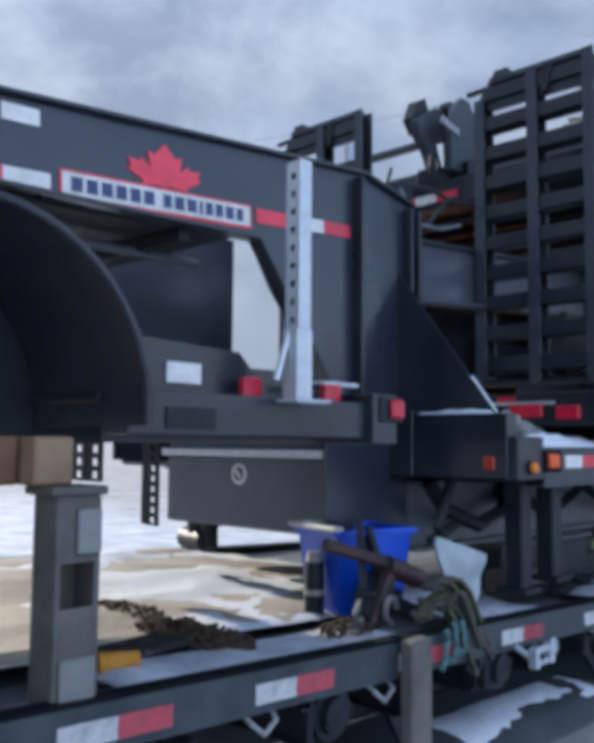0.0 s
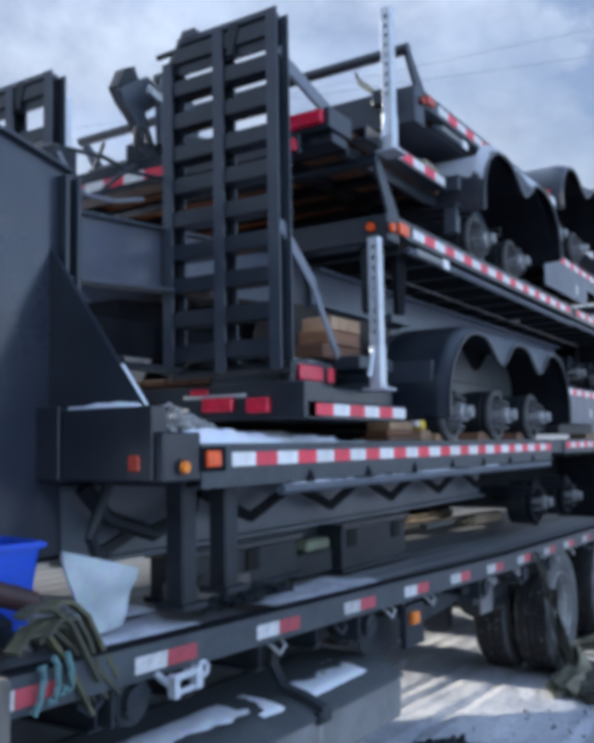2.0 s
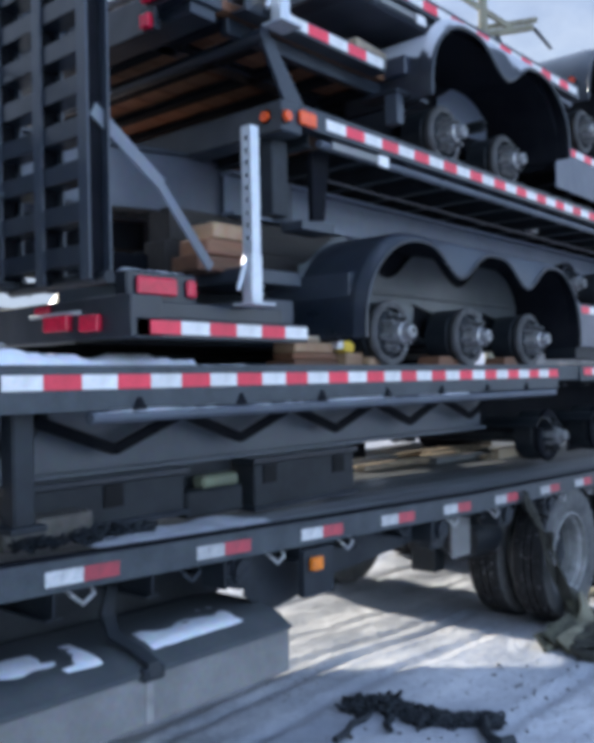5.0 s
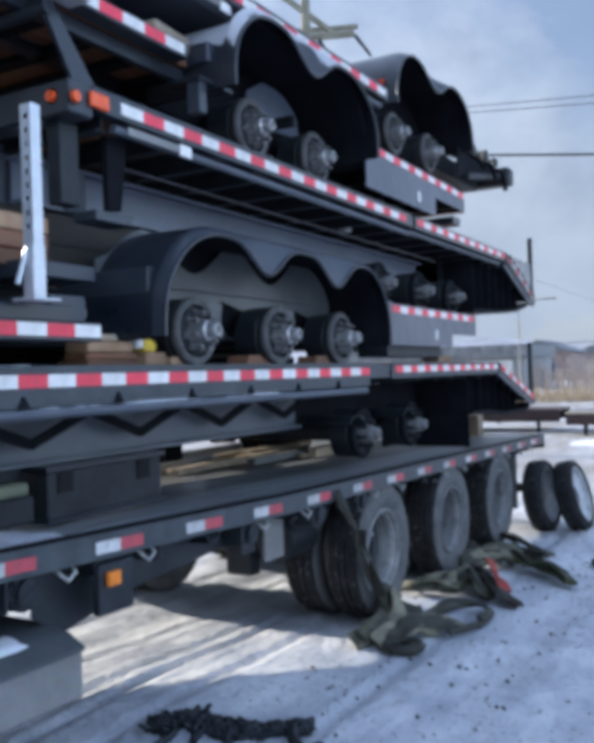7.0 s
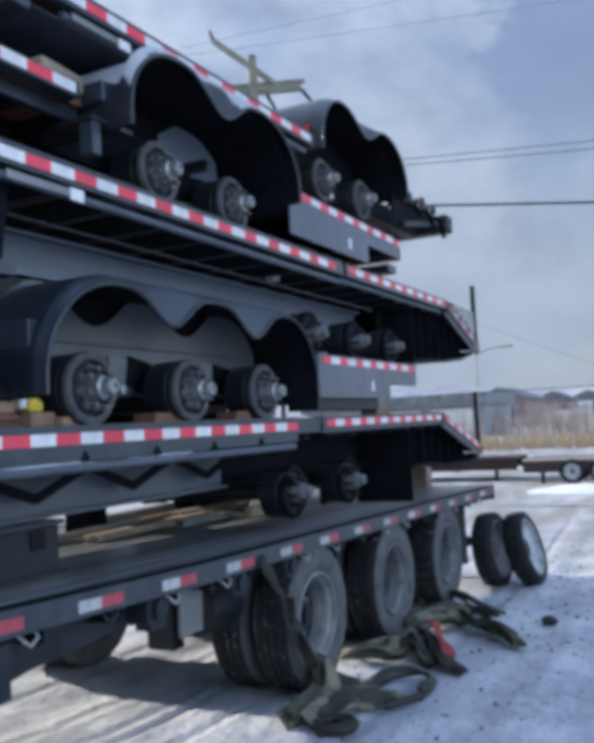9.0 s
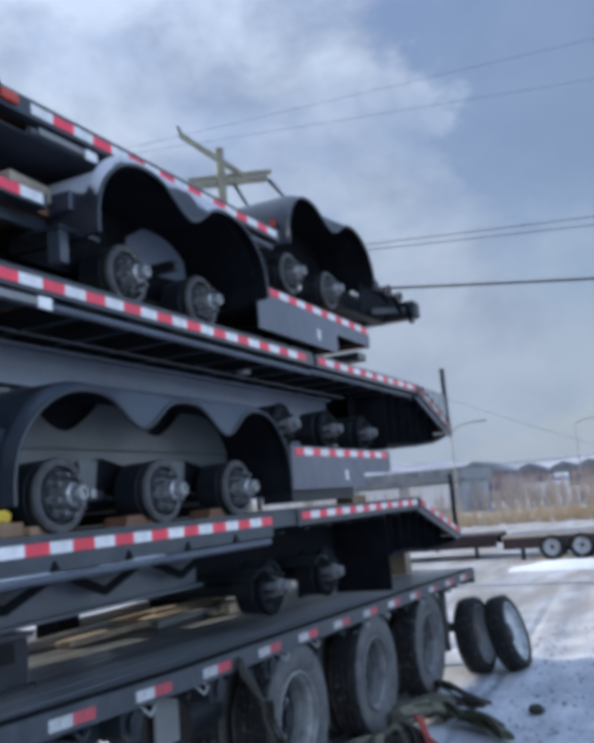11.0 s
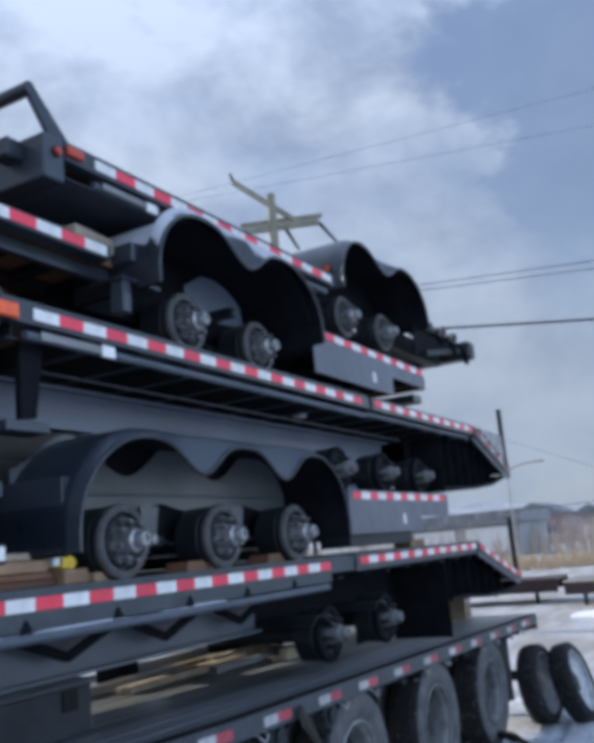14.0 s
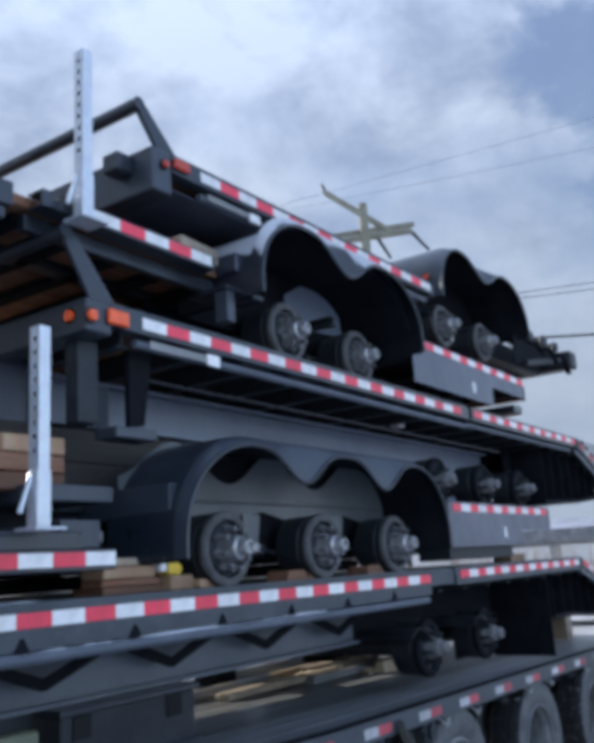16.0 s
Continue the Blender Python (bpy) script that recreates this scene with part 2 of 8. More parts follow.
YAMBER = material("yellow_amber_lens", (0.85, 0.24, 0.02), (0.62, 0.15, 0.015), 0.25, scale=30, fine=160, bump=0.1)
RUBBER = material("tyre_rubber", (0.070, 0.071, 0.072), (0.125, 0.124, 0.120), 0.85, scale=9, fine=70, bump=0.35, rough_var=0.08, spec=0.3, specks=0.10)
STEELW = material("dusty_steel_rim", (0.34, 0.335, 0.325), (0.20, 0.195, 0.19), 0.6, metal=0.2, scale=9, fine=60, bump=0.2)
RIMG = material("grimy_dark_rim", (0.20, 0.20, 0.20), (0.10, 0.10, 0.10), 0.6, metal=0.2, scale=9, fine=60, bump=0.2)
RIMW = material("scuffed_grey_rim", (0.31, 0.31, 0.30), (0.16, 0.16, 0.155), 0.6, metal=0.1, scale=9, fine=60, bump=0.2)
WHITER = material("white_painted_rim", (0.46, 0.47, 0.48), (0.24, 0.245, 0.25), 0.55, scale=9, fine=60, bump=0.2)
DRUM = material("cast_brake_drum", (0.094, 0.093, 0.093), (0.050, 0.048, 0.047), 0.65, metal=0.3, scale=9, fine=70, bump=0.25)
BRIGHT = material("bright_machined_steel", (0.42, 0.42, 0.42), (0.22, 0.22, 0.22), 0.45, metal=0.7, scale=20, fine=90, bump=0.05)
WOOD = material("raw_timber", (0.42, 0.27, 0.16), (0.28, 0.17, 0.10), 0.75, scale=5, fine=40, bump=0.3, vary=0.3)
REDWOOD = material("red_brown_deck_plank", (0.25, 0.115, 0.060), (0.10, 0.046, 0.028), 0.7, scale=9, fine=60, bump=0.3, vary=0.35, spread=0.9, stretch=(0.10, 1.0, 1.0))
OLDWOOD = material("weathered_deck_plank", (0.100, 0.106, 0.116), (0.300, 0.308, 0.318), 0.5, scale=7, fine=60, bump=0.35, vary=0.38, coat=0.15, spread=0.9, stretch=(0.09, 1.0, 1.0))
POSTW = material("weathered_post", (0.16, 0.145, 0.125), (0.10, 0.09, 0.08), 0.8, scale=8, fine=50, bump=0.4)
BLUE = material("blue_plastic", (0.006, 0.085, 0.62), (0.005, 0.060, 0.48), 0.35, scale=5, fine=60, bump=0.05)
BAG = material("translucent_white_plastic", (0.40, 0.45, 0.48), (0.32, 0.37, 0.39), 0.35, scale=5, fine=30, bump=0.08)
STRAP = material("olive_webbing", (0.085, 0.085, 0.055), (0.045, 0.045, 0.035), 0.9, scale=14, fine=120, bump=0.5)
RUST = material("rusty_chain", (0.10, 0.055, 0.030), (0.045, 0.032, 0.025), 0.8, metal=0.2, scale=30, fine=90, bump=0.4)
YELLOW = material("yellow_plastic", (0.70, 0.48, 0.03), (0.55, 0.36, 0.02), 0.5, scale=12, fine=60, bump=0.1)
ORANGE = material("orange_fabric", (0.60, 0.26, 0.03), (0.42, 0.17, 0.02), 0.8, scale=12, fine=60, bump=0.3)
DARKWOOD = material("dark_wet_timber", (0.040, 0.034, 0.030), (0.020, 0.018, 0.017), 0.7, scale=9, fine=60, bump=0.3, spread=0.9, stretch=(0.10, 1.0, 1.0))
NAVY = material("navy_sign_paint", (0.03, 0.055, 0.16), (0.025, 0.045, 0.13), 0.4, scale=20, fine=60, bump=0.02)
SNOW = material("trodden_snow", (0.74, 0.76, 0.80), (0.58, 0.61, 0.66), 0.75, scale=1.2, fine=26, bump=0.6, spread=0.9)
CONC = material("grey_steel_stand", (0.125, 0.114, 0.100), (0.070, 0.064, 0.056), 0.7, scale=7, fine=45, bump=0.25)
TREE = material("bare_brush", (0.52, 0.43, 0.36), (0.39, 0.31, 0.26), 0.9, scale=3, fine=20, bump=0.3, vary=0.3)
SIDING = material("pale_siding", (0.33, 0.34, 0.34), (0.25, 0.26, 0.26), 0.7, scale=1.5, fine=20, bump=0.1, vary=0.15)
ROOF = material("dark_roof", (0.14, 0.145, 0.15), (0.24, 0.245, 0.25), 0.8, scale=1.5, fine=14, bump=0.2, vary=0.2)
POLEW = material("treated_pole", (0.24, 0.235, 0.175), (0.17, 0.16, 0.12), 0.85, scale=4, fine=30, bump=0.3)
HILL = material("far_hill", (0.22, 0.23, 0.27), (0.46, 0.48, 0.53), 0.9, scale=0.045, fine=0.4, bump=0.1, spread=0.8)
WIRE = material("black_cable", (0.02, 0.02, 0.022), None, 0.6, bump=0)

# ---- mesh helpers ----


def thing(name, base, label, category, group="", kind=""):
    ob = new(name)
    ob.empty_display_size = 0.2
    ob.location = base
    return tagged(ob, label, category, group, kind)


def base_of(ob):
    while ob.parent:
        ob = ob.parent
    return Vector(ob.location)


def finish(name, bm, mat, angle=35):
    bmesh.ops.recalc_face_normals(bm, faces=bm.faces)
    me = bpy.data.meshes.new(name)
    bm.to_mesh(me)
    bm.free()
    me.materials.append(mat)
    for p in me.polygons:
        p.use_smooth = True
    me.set_sharp_from_angle(angle=radians(angle))
    return me


def part(name, bm, mat, parent, label=""):
    """One mesh part, given in world places, under a thing or a part."""
    bmesh.ops.translate(bm, vec=-base_of(parent), verts=bm.verts)
    ob = new(name, finish(name, bm, mat))
    ob.parent = parent
    return tagged(ob, label)


def solo(name, bm, mat, label, category, kind="", group=""):
    """A thing of one mesh, its origin at the middle of its base."""
    lo = Vector([min(v.co[i] for v in bm.verts) for i in range(3)])
    hi = Vector([max(v.co[i] for v in bm.verts) for i in range(3)])
    base = Vector(((lo.x + hi.x) / 2, (lo.y + hi.y) / 2, lo.z))
    bmesh.ops.translate(bm, vec=-base, verts=bm.verts)
    ob = new(name, finish(name, bm, mat))
    ob.location = base
    return tagged(ob, label, category, group, kind)


def box(bm, x0, x1, y0, y1, z0, z1, b=0.004, m=None):
    r = bmesh.ops.create_cube(bm, size=1)["verts"]
    bmesh.ops.scale(bm, vec=(x1 - x0, y1 - y0, z1 - z0), verts=r)
    bmesh.ops.translate(bm, vec=((x0 + x1) / 2, (y0 + y1) / 2, (z0 + z1) / 2), verts=r)
    if b:
        es = list({e for v in r for e in v.link_edges})
        out = bmesh.ops.bevel(bm, geom=es, offset=b, segments=1, affect="EDGES")
        r = list({v for f in out["faces"] for v in f.verts} | {v for v in r if v.is_valid})
    if m is not None:
        bmesh.ops.transform(bm, matrix=m, verts=r)
    return bm


def boxes(*args, b=0.004):
    bm = bmesh.new()
    for a in args:
        box(bm, *a, b=b)
    return bm


def beam(bm, p0, p1, w, h, b=0.003):
    """A rectangular bar from p0 to p1: w across, h high."""
    p0, p1 = Vector(p0), Vector(p1)
    d = p1 - p0
    side = d.cross(Vector((0, 0, 1)))
    side = Vector((1, 0, 0)) if side.length < 1e-5 else side.normalized()
    top = side.cross(d).normalized()
    m = Matrix((side, d.normalized(), top)).transposed().to_4x4()
    m.translation = (p0 + p1) / 2
    L = d.length
    return box(bm, -w / 2, w / 2, -L / 2, L / 2, -h / 2, h / 2, b, m)


def rod(bm, p0, p1, r, seg=14, r2=None):
    p0, p1 = Vector(p0), Vector(p1)
    d = p1 - p0
    m = d.to_track_quat("Z", "Y").to_matrix().to_4x4()
    m.translation = (p0 + p1) / 2
    bmesh.ops.create_cone(bm, cap_ends=True, segments=seg, radius1=r, radius2=r if r2 is None else r2, depth=d.length, matrix=m)
    return bm


def rope(bm, pts, r, seg=8):
    """A bent tube through points."""
    pts = [Vector(p) for p in pts]
    rings = []
    for i, p in enumerate(pts):
        d = (pts[min(i + 1, len(pts) - 1)] - pts[max(i - 1, 0)]).normalized()
        s = d.cross(Vector((0.13, 0.21, 1))).normalized()
        u = s.cross(d)
        rings.append([bm.verts.new(p + s * r * math.cos(a) + u * r * math.sin(a)) for a in (2 * math.pi * k / seg for k in range(seg))])
    for a, b in zip(rings, rings[1:]):
        for k in range(seg):
            bm.faces.new((a[k], a[(k + 1) % seg], b[(k + 1) % seg], b[k]))
    bm.faces.new(rings[0]), bm.faces.new(rings[-1])
    return bm


def prism(bm, pts, lo, hi, axis="y"):
    """A plate: a polygon drawn in the plane across the axis, between lo and hi on it."""
    def at(p, v):
        return {"y": (p[0], v, p[1]), "x": (v, p[0], p[1]), "z": (p[0], p[1], v)}[axis]
    a, b = [bm.verts.new(at(p, lo)) for p in pts], [bm.verts.new(at(p, hi)) for p in pts]
    n = len(pts)
    bm.faces.new(a), bm.faces.new(b)
    for i in range(n):
        bm.faces.new((a[i], a[(i + 1) % n], b[(i + 1) % n], b[i]))
    return bm


def lathe(bm, prof, cx, cz, seg=40, close=True):
    """Turns a profile of (radius, y) round the line along y through (cx, cz)."""
    rings = [[bm.verts.new((cx + r * math.cos(a), y, cz + r * math.sin(a))) for a in (2 * math.pi * k / seg for k in range(seg))] for r, y in prof]
    pairs = list(zip(rings, rings[1:])) + ([(rings[-1], rings[0])] if close else [])
    for a, b in pairs:
        for k in range(seg):
            bm.faces.new((a[k], a[(k + 1) % seg], b[(k + 1) % seg], b[k]))
    return bm


def shell(bm, line, y0, y1, t):
    """A bent sheet of thickness t along a line in x and z, from y0 to y1."""
    n = len(line)
    rows = []
    for i, (x, z) in enumerate(line):
        a, b = line[max(i - 1, 0)], line[min(i + 1, n - 1)]
        d = Vector((b[0] - a[0], b[1] - a[1])).normalized()
        ox, oz = d.y * t, -d.x * t
        rows.append([bm.verts.new((x, y0, z)), bm.verts.new((x, y1, z)), bm.verts.new((x + ox, y1, z + oz)), bm.verts.new((x + ox, y0, z + oz))])
    for a, b in zip(rows, rows[1:]):
        for k in range(4):
            bm.faces.new((a[k], a[(k + 1) % 4], b[(k + 1) % 4], b[k]))
    bm.faces.new(rows[0]), bm.faces.new(rows[-1])
    return bm


YN, YF, YC = 2.30, 4.90, 3.60     # near side, far side and middle of the stacked trailers
SEG = 0.1524                      # one field of the reflective tape


def tape_mesh(name, mat, L):
    bm = bmesh.new()
    box(bm, 0, L - 0.001, -0.003, 0, -0.026, 0.026, 0.001)
    return finish(name, bm, mat)


RED_M, WHITE_M = tape_mesh("red_tape", REDT, SEG), tape_mesh("white_tape", WHITET, SEG)
REDW = material("grimy_red_tape", (0.52, 0.055, 0.075), (0.24, 0.05, 0.06), 0.5, scale=24, fine=120, bump=0.05, vary=0.25, spread=0.9)
WHITEW = material("grimy_white_tape", (0.58, 0.57, 0.55), (0.26, 0.26, 0.26), 0.5, scale=24, fine=120, bump=0.05, vary=0.25, spread=0.9)
RED_W, WHITE_W = tape_mesh("grimy_red_tape", REDW, SEG), tape_mesh("grimy_white_tape", WHITEW, SEG)


def tape_run(parent, p, count, red_first=False, turn=0.0, worn=False):
    """Alternating red and white fields from p on; turn: degrees about y."""
    p = Vector(p) - base_of(parent)
    c, s = math.cos(radians(turn)), math.sin(radians(turn))
    for i in range(count):
        red = (i % 2 == 0) == red_first
        ob = new("red_reflector" if red else "white_reflector", (RED_W if worn else RED_M) if red else (WHITE_W if worn else WHITE_M))
        ob.parent = parent
        ob.location = p + Vector((i * SEG * c, 0, -i * SEG * s))
        ob.rotation_euler = (0, radians(turn), 0)

# ---- parts that several trailers share ----


def tyre(bm, prof, cx, cz, seg=72, r_tread=0.470):
    """A turned tyre whose tread is cut into blocks all round."""
    rings = []
    for r, y in prof:
        ring = []
        for k in range(seg):
            a = 2 * math.pi * k / seg
            rr = r - (0.014 if r > r_tread and k % 4 == 0 else 0.0)
            ring.append(bm.verts.new((cx + rr * math.cos(a), y, cz + rr * math.sin(a))))
        rings.append(ring)
    for a, b in zip(rings, rings[1:] + rings[:1]):
        for k in range(seg):
            bm.faces.new((a[k], a[(k + 1) % seg], b[(k + 1) % seg], b[k]))
    return bm


def black_tread(ob, mat, rings, seg=72):
    """Darker rubber on the given rings of the tread than on the sidewalls."""
    ob.data.materials.append(mat)
    for p in ob.data.polygons:
        if p.index // seg in rings:
            p.material_index = 1


def drum_meshes():
    """A brake drum with a raised rim round a sunken face, the hub with its long studs, and the bright cap."""
    bm = bmesh.new()
    lathe(bm, [(0.100, 0.178), (0.128, 0.176), (0.134, 0.150), (0.146, 0.146), (0.168, 0.150), (0.176, 0.160), (0.176, 0.182), (0.166, 0.19), (0.164, 0.215), (0.170, 0.222), (0.166, 0.36), (0.10, 0.36), (0.10, 0.30)], 0, 0, 40)
    drum = finish("brake_drum", bm, DRUM)
    drum.materials.append(DARK)
    for p in drum.polygons:
        r = math.hypot(p.center.x, p.center.z)
        if p.center.y > 0.186 or r < 0.131:
            p.material_index = 1
    bm = bmesh.new()
    lathe(bm, [(0.0, 0.165), (0.062, 0.165), (0.070, 0.158), (0.112, 0.160), (0.116, 0.166), (0.116, 0.19), (0.0, 0.19)], 0, 0, 28, False)
    hub = finish("wheel_hub", bm, DARK)
    bm = bmesh.new()
    for k in range(8):
        a = 2 * math.pi * (k + 0.3) / 8
        x, z = 0.092 * math.cos(a), 0.092 * math.sin(a)
        rod(bm, (x, 0.20, z), (x, 0.085, z), 0.0105, 8)
        rod(bm, (x, 0.162, z), (x, 0.136, z), 0.018, 6)
    studs = finish("wheel_studs", bm, RIMG)
    bm = bmesh.new()
    lathe(bm, [(0.074, 0.165), (0.060, 0.13), (0.054, 0.075), (0.042, 0.066), (0.039, 0.03), (0.031, 0.02), (0.022, 0.02), (0.020, 0.034), (0.0, 0.034)], 0, 0, 24, False)
    cap = finish("hub_cap", bm, BRIGHT)
    return drum, hub, studs, cap


DRUM_M, HUB_M, STUD_M, CAP_M = drum_meshes()


# The drum set again in darker materials, for some axles.
DARK_DRUM_M = []
for me_ in (DRUM_M, HUB_M, STUD_M, CAP_M):
    me_ = me_.copy()
    me_.materials[0] = UNDER if me_.name.startswith("brake") else (RIMG if me_.name.startswith("hub_cap") else DARK)
    DARK_DRUM_M.append(me_)


def axle(parent, x, z, y=None, size=1.0, sooty=False):
    """An axle beam with a brake drum, studs and hub at each end; the hub's tip lies at y."""
    y = YN + 0.03 if y is None else y
    base = base_of(parent)
    part("axle_beam", rod(bmesh.new(), (x, y + 0.36, z), (x, 2 * YC - y - 0.36, z), 0.062, 16), DARK, parent)
    for near in (True, False):
        ob = new("brake_drum", DARK_DRUM_M[0] if sooty else DRUM_M)
        ob.parent = parent
        ob.location = Vector((x, y if near else 2 * YC - y, z)) - base
        ob.rotation_euler = (0, 0, 0 if near else math.pi)
        ob.scale = (size, 1, size)
        for nm, me in (("wheel_hub", DARK_DRUM_M[1] if sooty else HUB_M), ("wheel_studs", DARK_DRUM_M[2] if sooty else STUD_M), ("hub_cap", DARK_DRUM_M[3] if sooty else CAP_M)):
            o = new(nm, me)
            o.parent = ob


def arch_line(centres, zc, r, left=None, right=None, fill=0.035, n=26, low=0.0):
    """The line of a fender over several wheels: arcs, joined by a soft dip."""
    x0, x1 = (left or centres[0] - r), (right or centres[-1] + r)
    pts = []
    N = n * len(centres)
    for i in range(N + 1):
        u = i / N
        x = x0 + (x1 - x0) * (0.5 - 0.5 * math.cos(math.pi * u))
        hs = []
        for k, c in enumerate(centres):
            lo = c - x0 if k == 0 else r
            hi = x1 - c if k == len(centres) - 1 else r
            rr = lo if x < c else hi
            q = 1 - ((x - c) / rr) ** 2
            hs.append(r * math.sqrt(q) if q > 0 else -2.0 * (abs(x - c) - rr))
        top = fill * math.log(sum(math.exp(h / fill) for h in hs))
        pts.append((x, zc + max(0.0, top)))
    if low:
        pts = [(pts[0][0], zc - low)] + pts + [(pts[-1][0], zc - low)]
    return pts


def scallop_line(centres, top, depth, x0, x1, z_low, n=22, low=0.0, sharp=1.35):
    """A fender's edge: quarter arcs at both ends, humps over the wheels and dips between them."""
    a, b = centres[0], centres[-1]
    pts = []
    for i in range(n):
        t = math.pi / 2 * i / n
        pts.append((a - (a - x0) * math.cos(t), z_low + (top - z_low) * math.sin(t)))
    for c, d in zip(centres, centres[1:]):
        for i in range(n):
            u = i / n
            pts.append((c + (d - c) * u, top - depth * (0.5 - 0.5 * math.cos(2 * math.pi * u)) ** sharp))
    for i in range(n + 1):
        t = math.pi / 2 * (1 - i / n)
        pts.append((b + (x1 - b) * math.cos(t), z_low + (top - z_low) * math.sin(t)))
    if low:
        pts = [(x0, z_low - low)] + pts + [(x1, z_low - low)]
    return pts


def crowned_fender(parent, centres, top, depth, x0, x1, z_low, y0, y1, rise, width, low=0.0, mat=None, crown_mat=None, far=False, sink=0.0, sharp=1.35):
    """A fender with an even top, its outer edge rolled down in scallops. sink: how far the sheet lies below the crown."""
    edge = scallop_line(centres, top, depth, x0, x1, z_low, low=low, sharp=sharp)
    crest = scallop_line(centres, top + rise, 0.0, x0, x1, z_low, low=low)
    hull = scallop_line(centres, top + rise - sink, 0.0, x0, x1, z_low, low=low)
    s = -1 if far else 1
    ym = y0 + s * width
    f = part("fender", shell(bmesh.new(), hull, ym, y1, 0.006), mat or BLACK, parent, "glossy black rolled steel fender")
    # Added near-black sheet paints the shade inside the fender.
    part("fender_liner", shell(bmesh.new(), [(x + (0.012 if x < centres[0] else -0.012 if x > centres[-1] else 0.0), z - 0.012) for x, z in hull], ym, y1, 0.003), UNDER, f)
    # Added near-black wall shuts the light out of the wheel well.
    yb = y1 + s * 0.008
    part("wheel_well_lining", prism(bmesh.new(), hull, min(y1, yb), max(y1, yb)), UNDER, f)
    n, R, mid, half = len(edge), 6, (x0 + x1) / 2, (x1 - x0) / 2.4
    # The crown's lower layer is near-black, for the shade beneath it.
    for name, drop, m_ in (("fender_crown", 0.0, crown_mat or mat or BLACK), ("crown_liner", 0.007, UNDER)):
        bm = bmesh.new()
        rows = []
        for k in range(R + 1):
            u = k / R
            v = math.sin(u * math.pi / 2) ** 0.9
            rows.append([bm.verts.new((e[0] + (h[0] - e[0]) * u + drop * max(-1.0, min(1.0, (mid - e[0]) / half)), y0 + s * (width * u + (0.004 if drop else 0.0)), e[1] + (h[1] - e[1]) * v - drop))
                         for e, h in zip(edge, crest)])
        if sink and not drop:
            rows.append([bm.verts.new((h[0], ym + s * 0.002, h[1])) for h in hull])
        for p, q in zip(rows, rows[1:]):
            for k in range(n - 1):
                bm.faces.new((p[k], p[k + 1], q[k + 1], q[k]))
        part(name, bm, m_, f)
    part("fender_lip", rope(bmesh.new(), [(x, y0, z) for x, z in edge], 0.011, 8), BLACK, f)
    return f


def post_mesh_leg(parent, x, y, z0, z1, w=0.050, holes=9, name="stake_post"):
    """A galvanised square post with a row of holes, a foot plate and a wider socket at the base."""
    bm = bmesh.new()
    t = 0.006
    hz = [z1 - 0.05 - 0.052 * k for k in range(holes)]
    for s in (-1, 1):
        box(bm, x - w / 2, x + w / 2, y + s * w / 2 - t / 2, y + s * w / 2 + t / 2, z0, z1, 0.001)
    box(bm, x + w / 2 - t, x + w / 2, y - w / 2, y + w / 2, z0, z1, 0.001)
    box(bm, x - w / 2, x - w / 2 + t, y - w / 2, y - 0.010, z0, z1, 0.001)
    box(bm, x - w / 2, x - w / 2 + t, y + 0.010, y + w / 2, z0, z1, 0.001)
    prev = z1
    for h in hz:
        box(bm, x - w / 2, x - w / 2 + t, y - 0.010, y + 0.010, h + 0.010, prev, 0)
        prev = h - 0.010
    box(bm, x - w / 2, x - w / 2 + t, y - 0.010, y + 0.010, z0, prev, 0)
    box(bm, x - w / 2, x + w / 2, y - w / 2, y + w / 2, z1 - 0.006, z1, 0.001)
    p = part(name, bm, GALV, parent, "galvanised square post with a row of holes")
    part("foot_plate", boxes((x - 0.06, x + 0.08, y - 0.06, y + 0.06, z0 - 0.012, z0)), GALV, p)
    bm = boxes((x - w / 2 - 0.006, x + w / 2 + 0.006, y - w / 2 - 0.006, y + w / 2 + 0.006, z0, z0 + 0.20))
    rod(bm, (x - w / 2, y + 0.01, z0 + 0.19), (x - w / 2 - 0.05, y + 0.01, z0 + 0.05), 0.010, 8)
    part("socket", bm, GALV, p)
    return p


def lamp(parent, x, y, z, w, h, mat, d=0.022, name="marker_lamp", face="y"):
    bm = bmesh.new()
    if face == "y":
        box(bm, x - w / 2, x + w / 2, y - d, y, z - h / 2, z + h / 2, 0.006)
    else:
        box(bm, x - d, x, y - w / 2, y + w / 2, z - h / 2, z + h / 2, 0.006)
    return part(name, bm, mat, parent, "red lens" if mat is REDL else "amber lens")


def round_lamp(parent, x, y, z, r, mat, face="y"):
    d = (0, -0.025, 0) if face == "y" else (-0.025, 0, 0)
    p = part("marker_lamp", rod(bmesh.new(), (x, y, z), (x + d[0], y + d[1], z + d[2]), r, 16, r * 0.8), mat, parent, "amber lens" if mat is AMBER else "red lens")
    part("lamp_ring", rod(bmesh.new(), (x, y, z), (x + d[0] * 0.4, y + d[1] * 0.4, z), r * 1.25, 16), DARK, p)


def channel(bm, x0, x1, y, z0, z1, w=0.06, t=0.008, sign=1):
    """A side rail: a channel open to the inside."""
    a, b, c = y, y + sign * t, y + sign * w
    return prism(bm, [(a, z0), (c, z0), (c, z0 + t), (b, z0 + t), (b, z1 - t), (c, z1 - t), (c, z1), (a, z1)], x0, x1, "x")


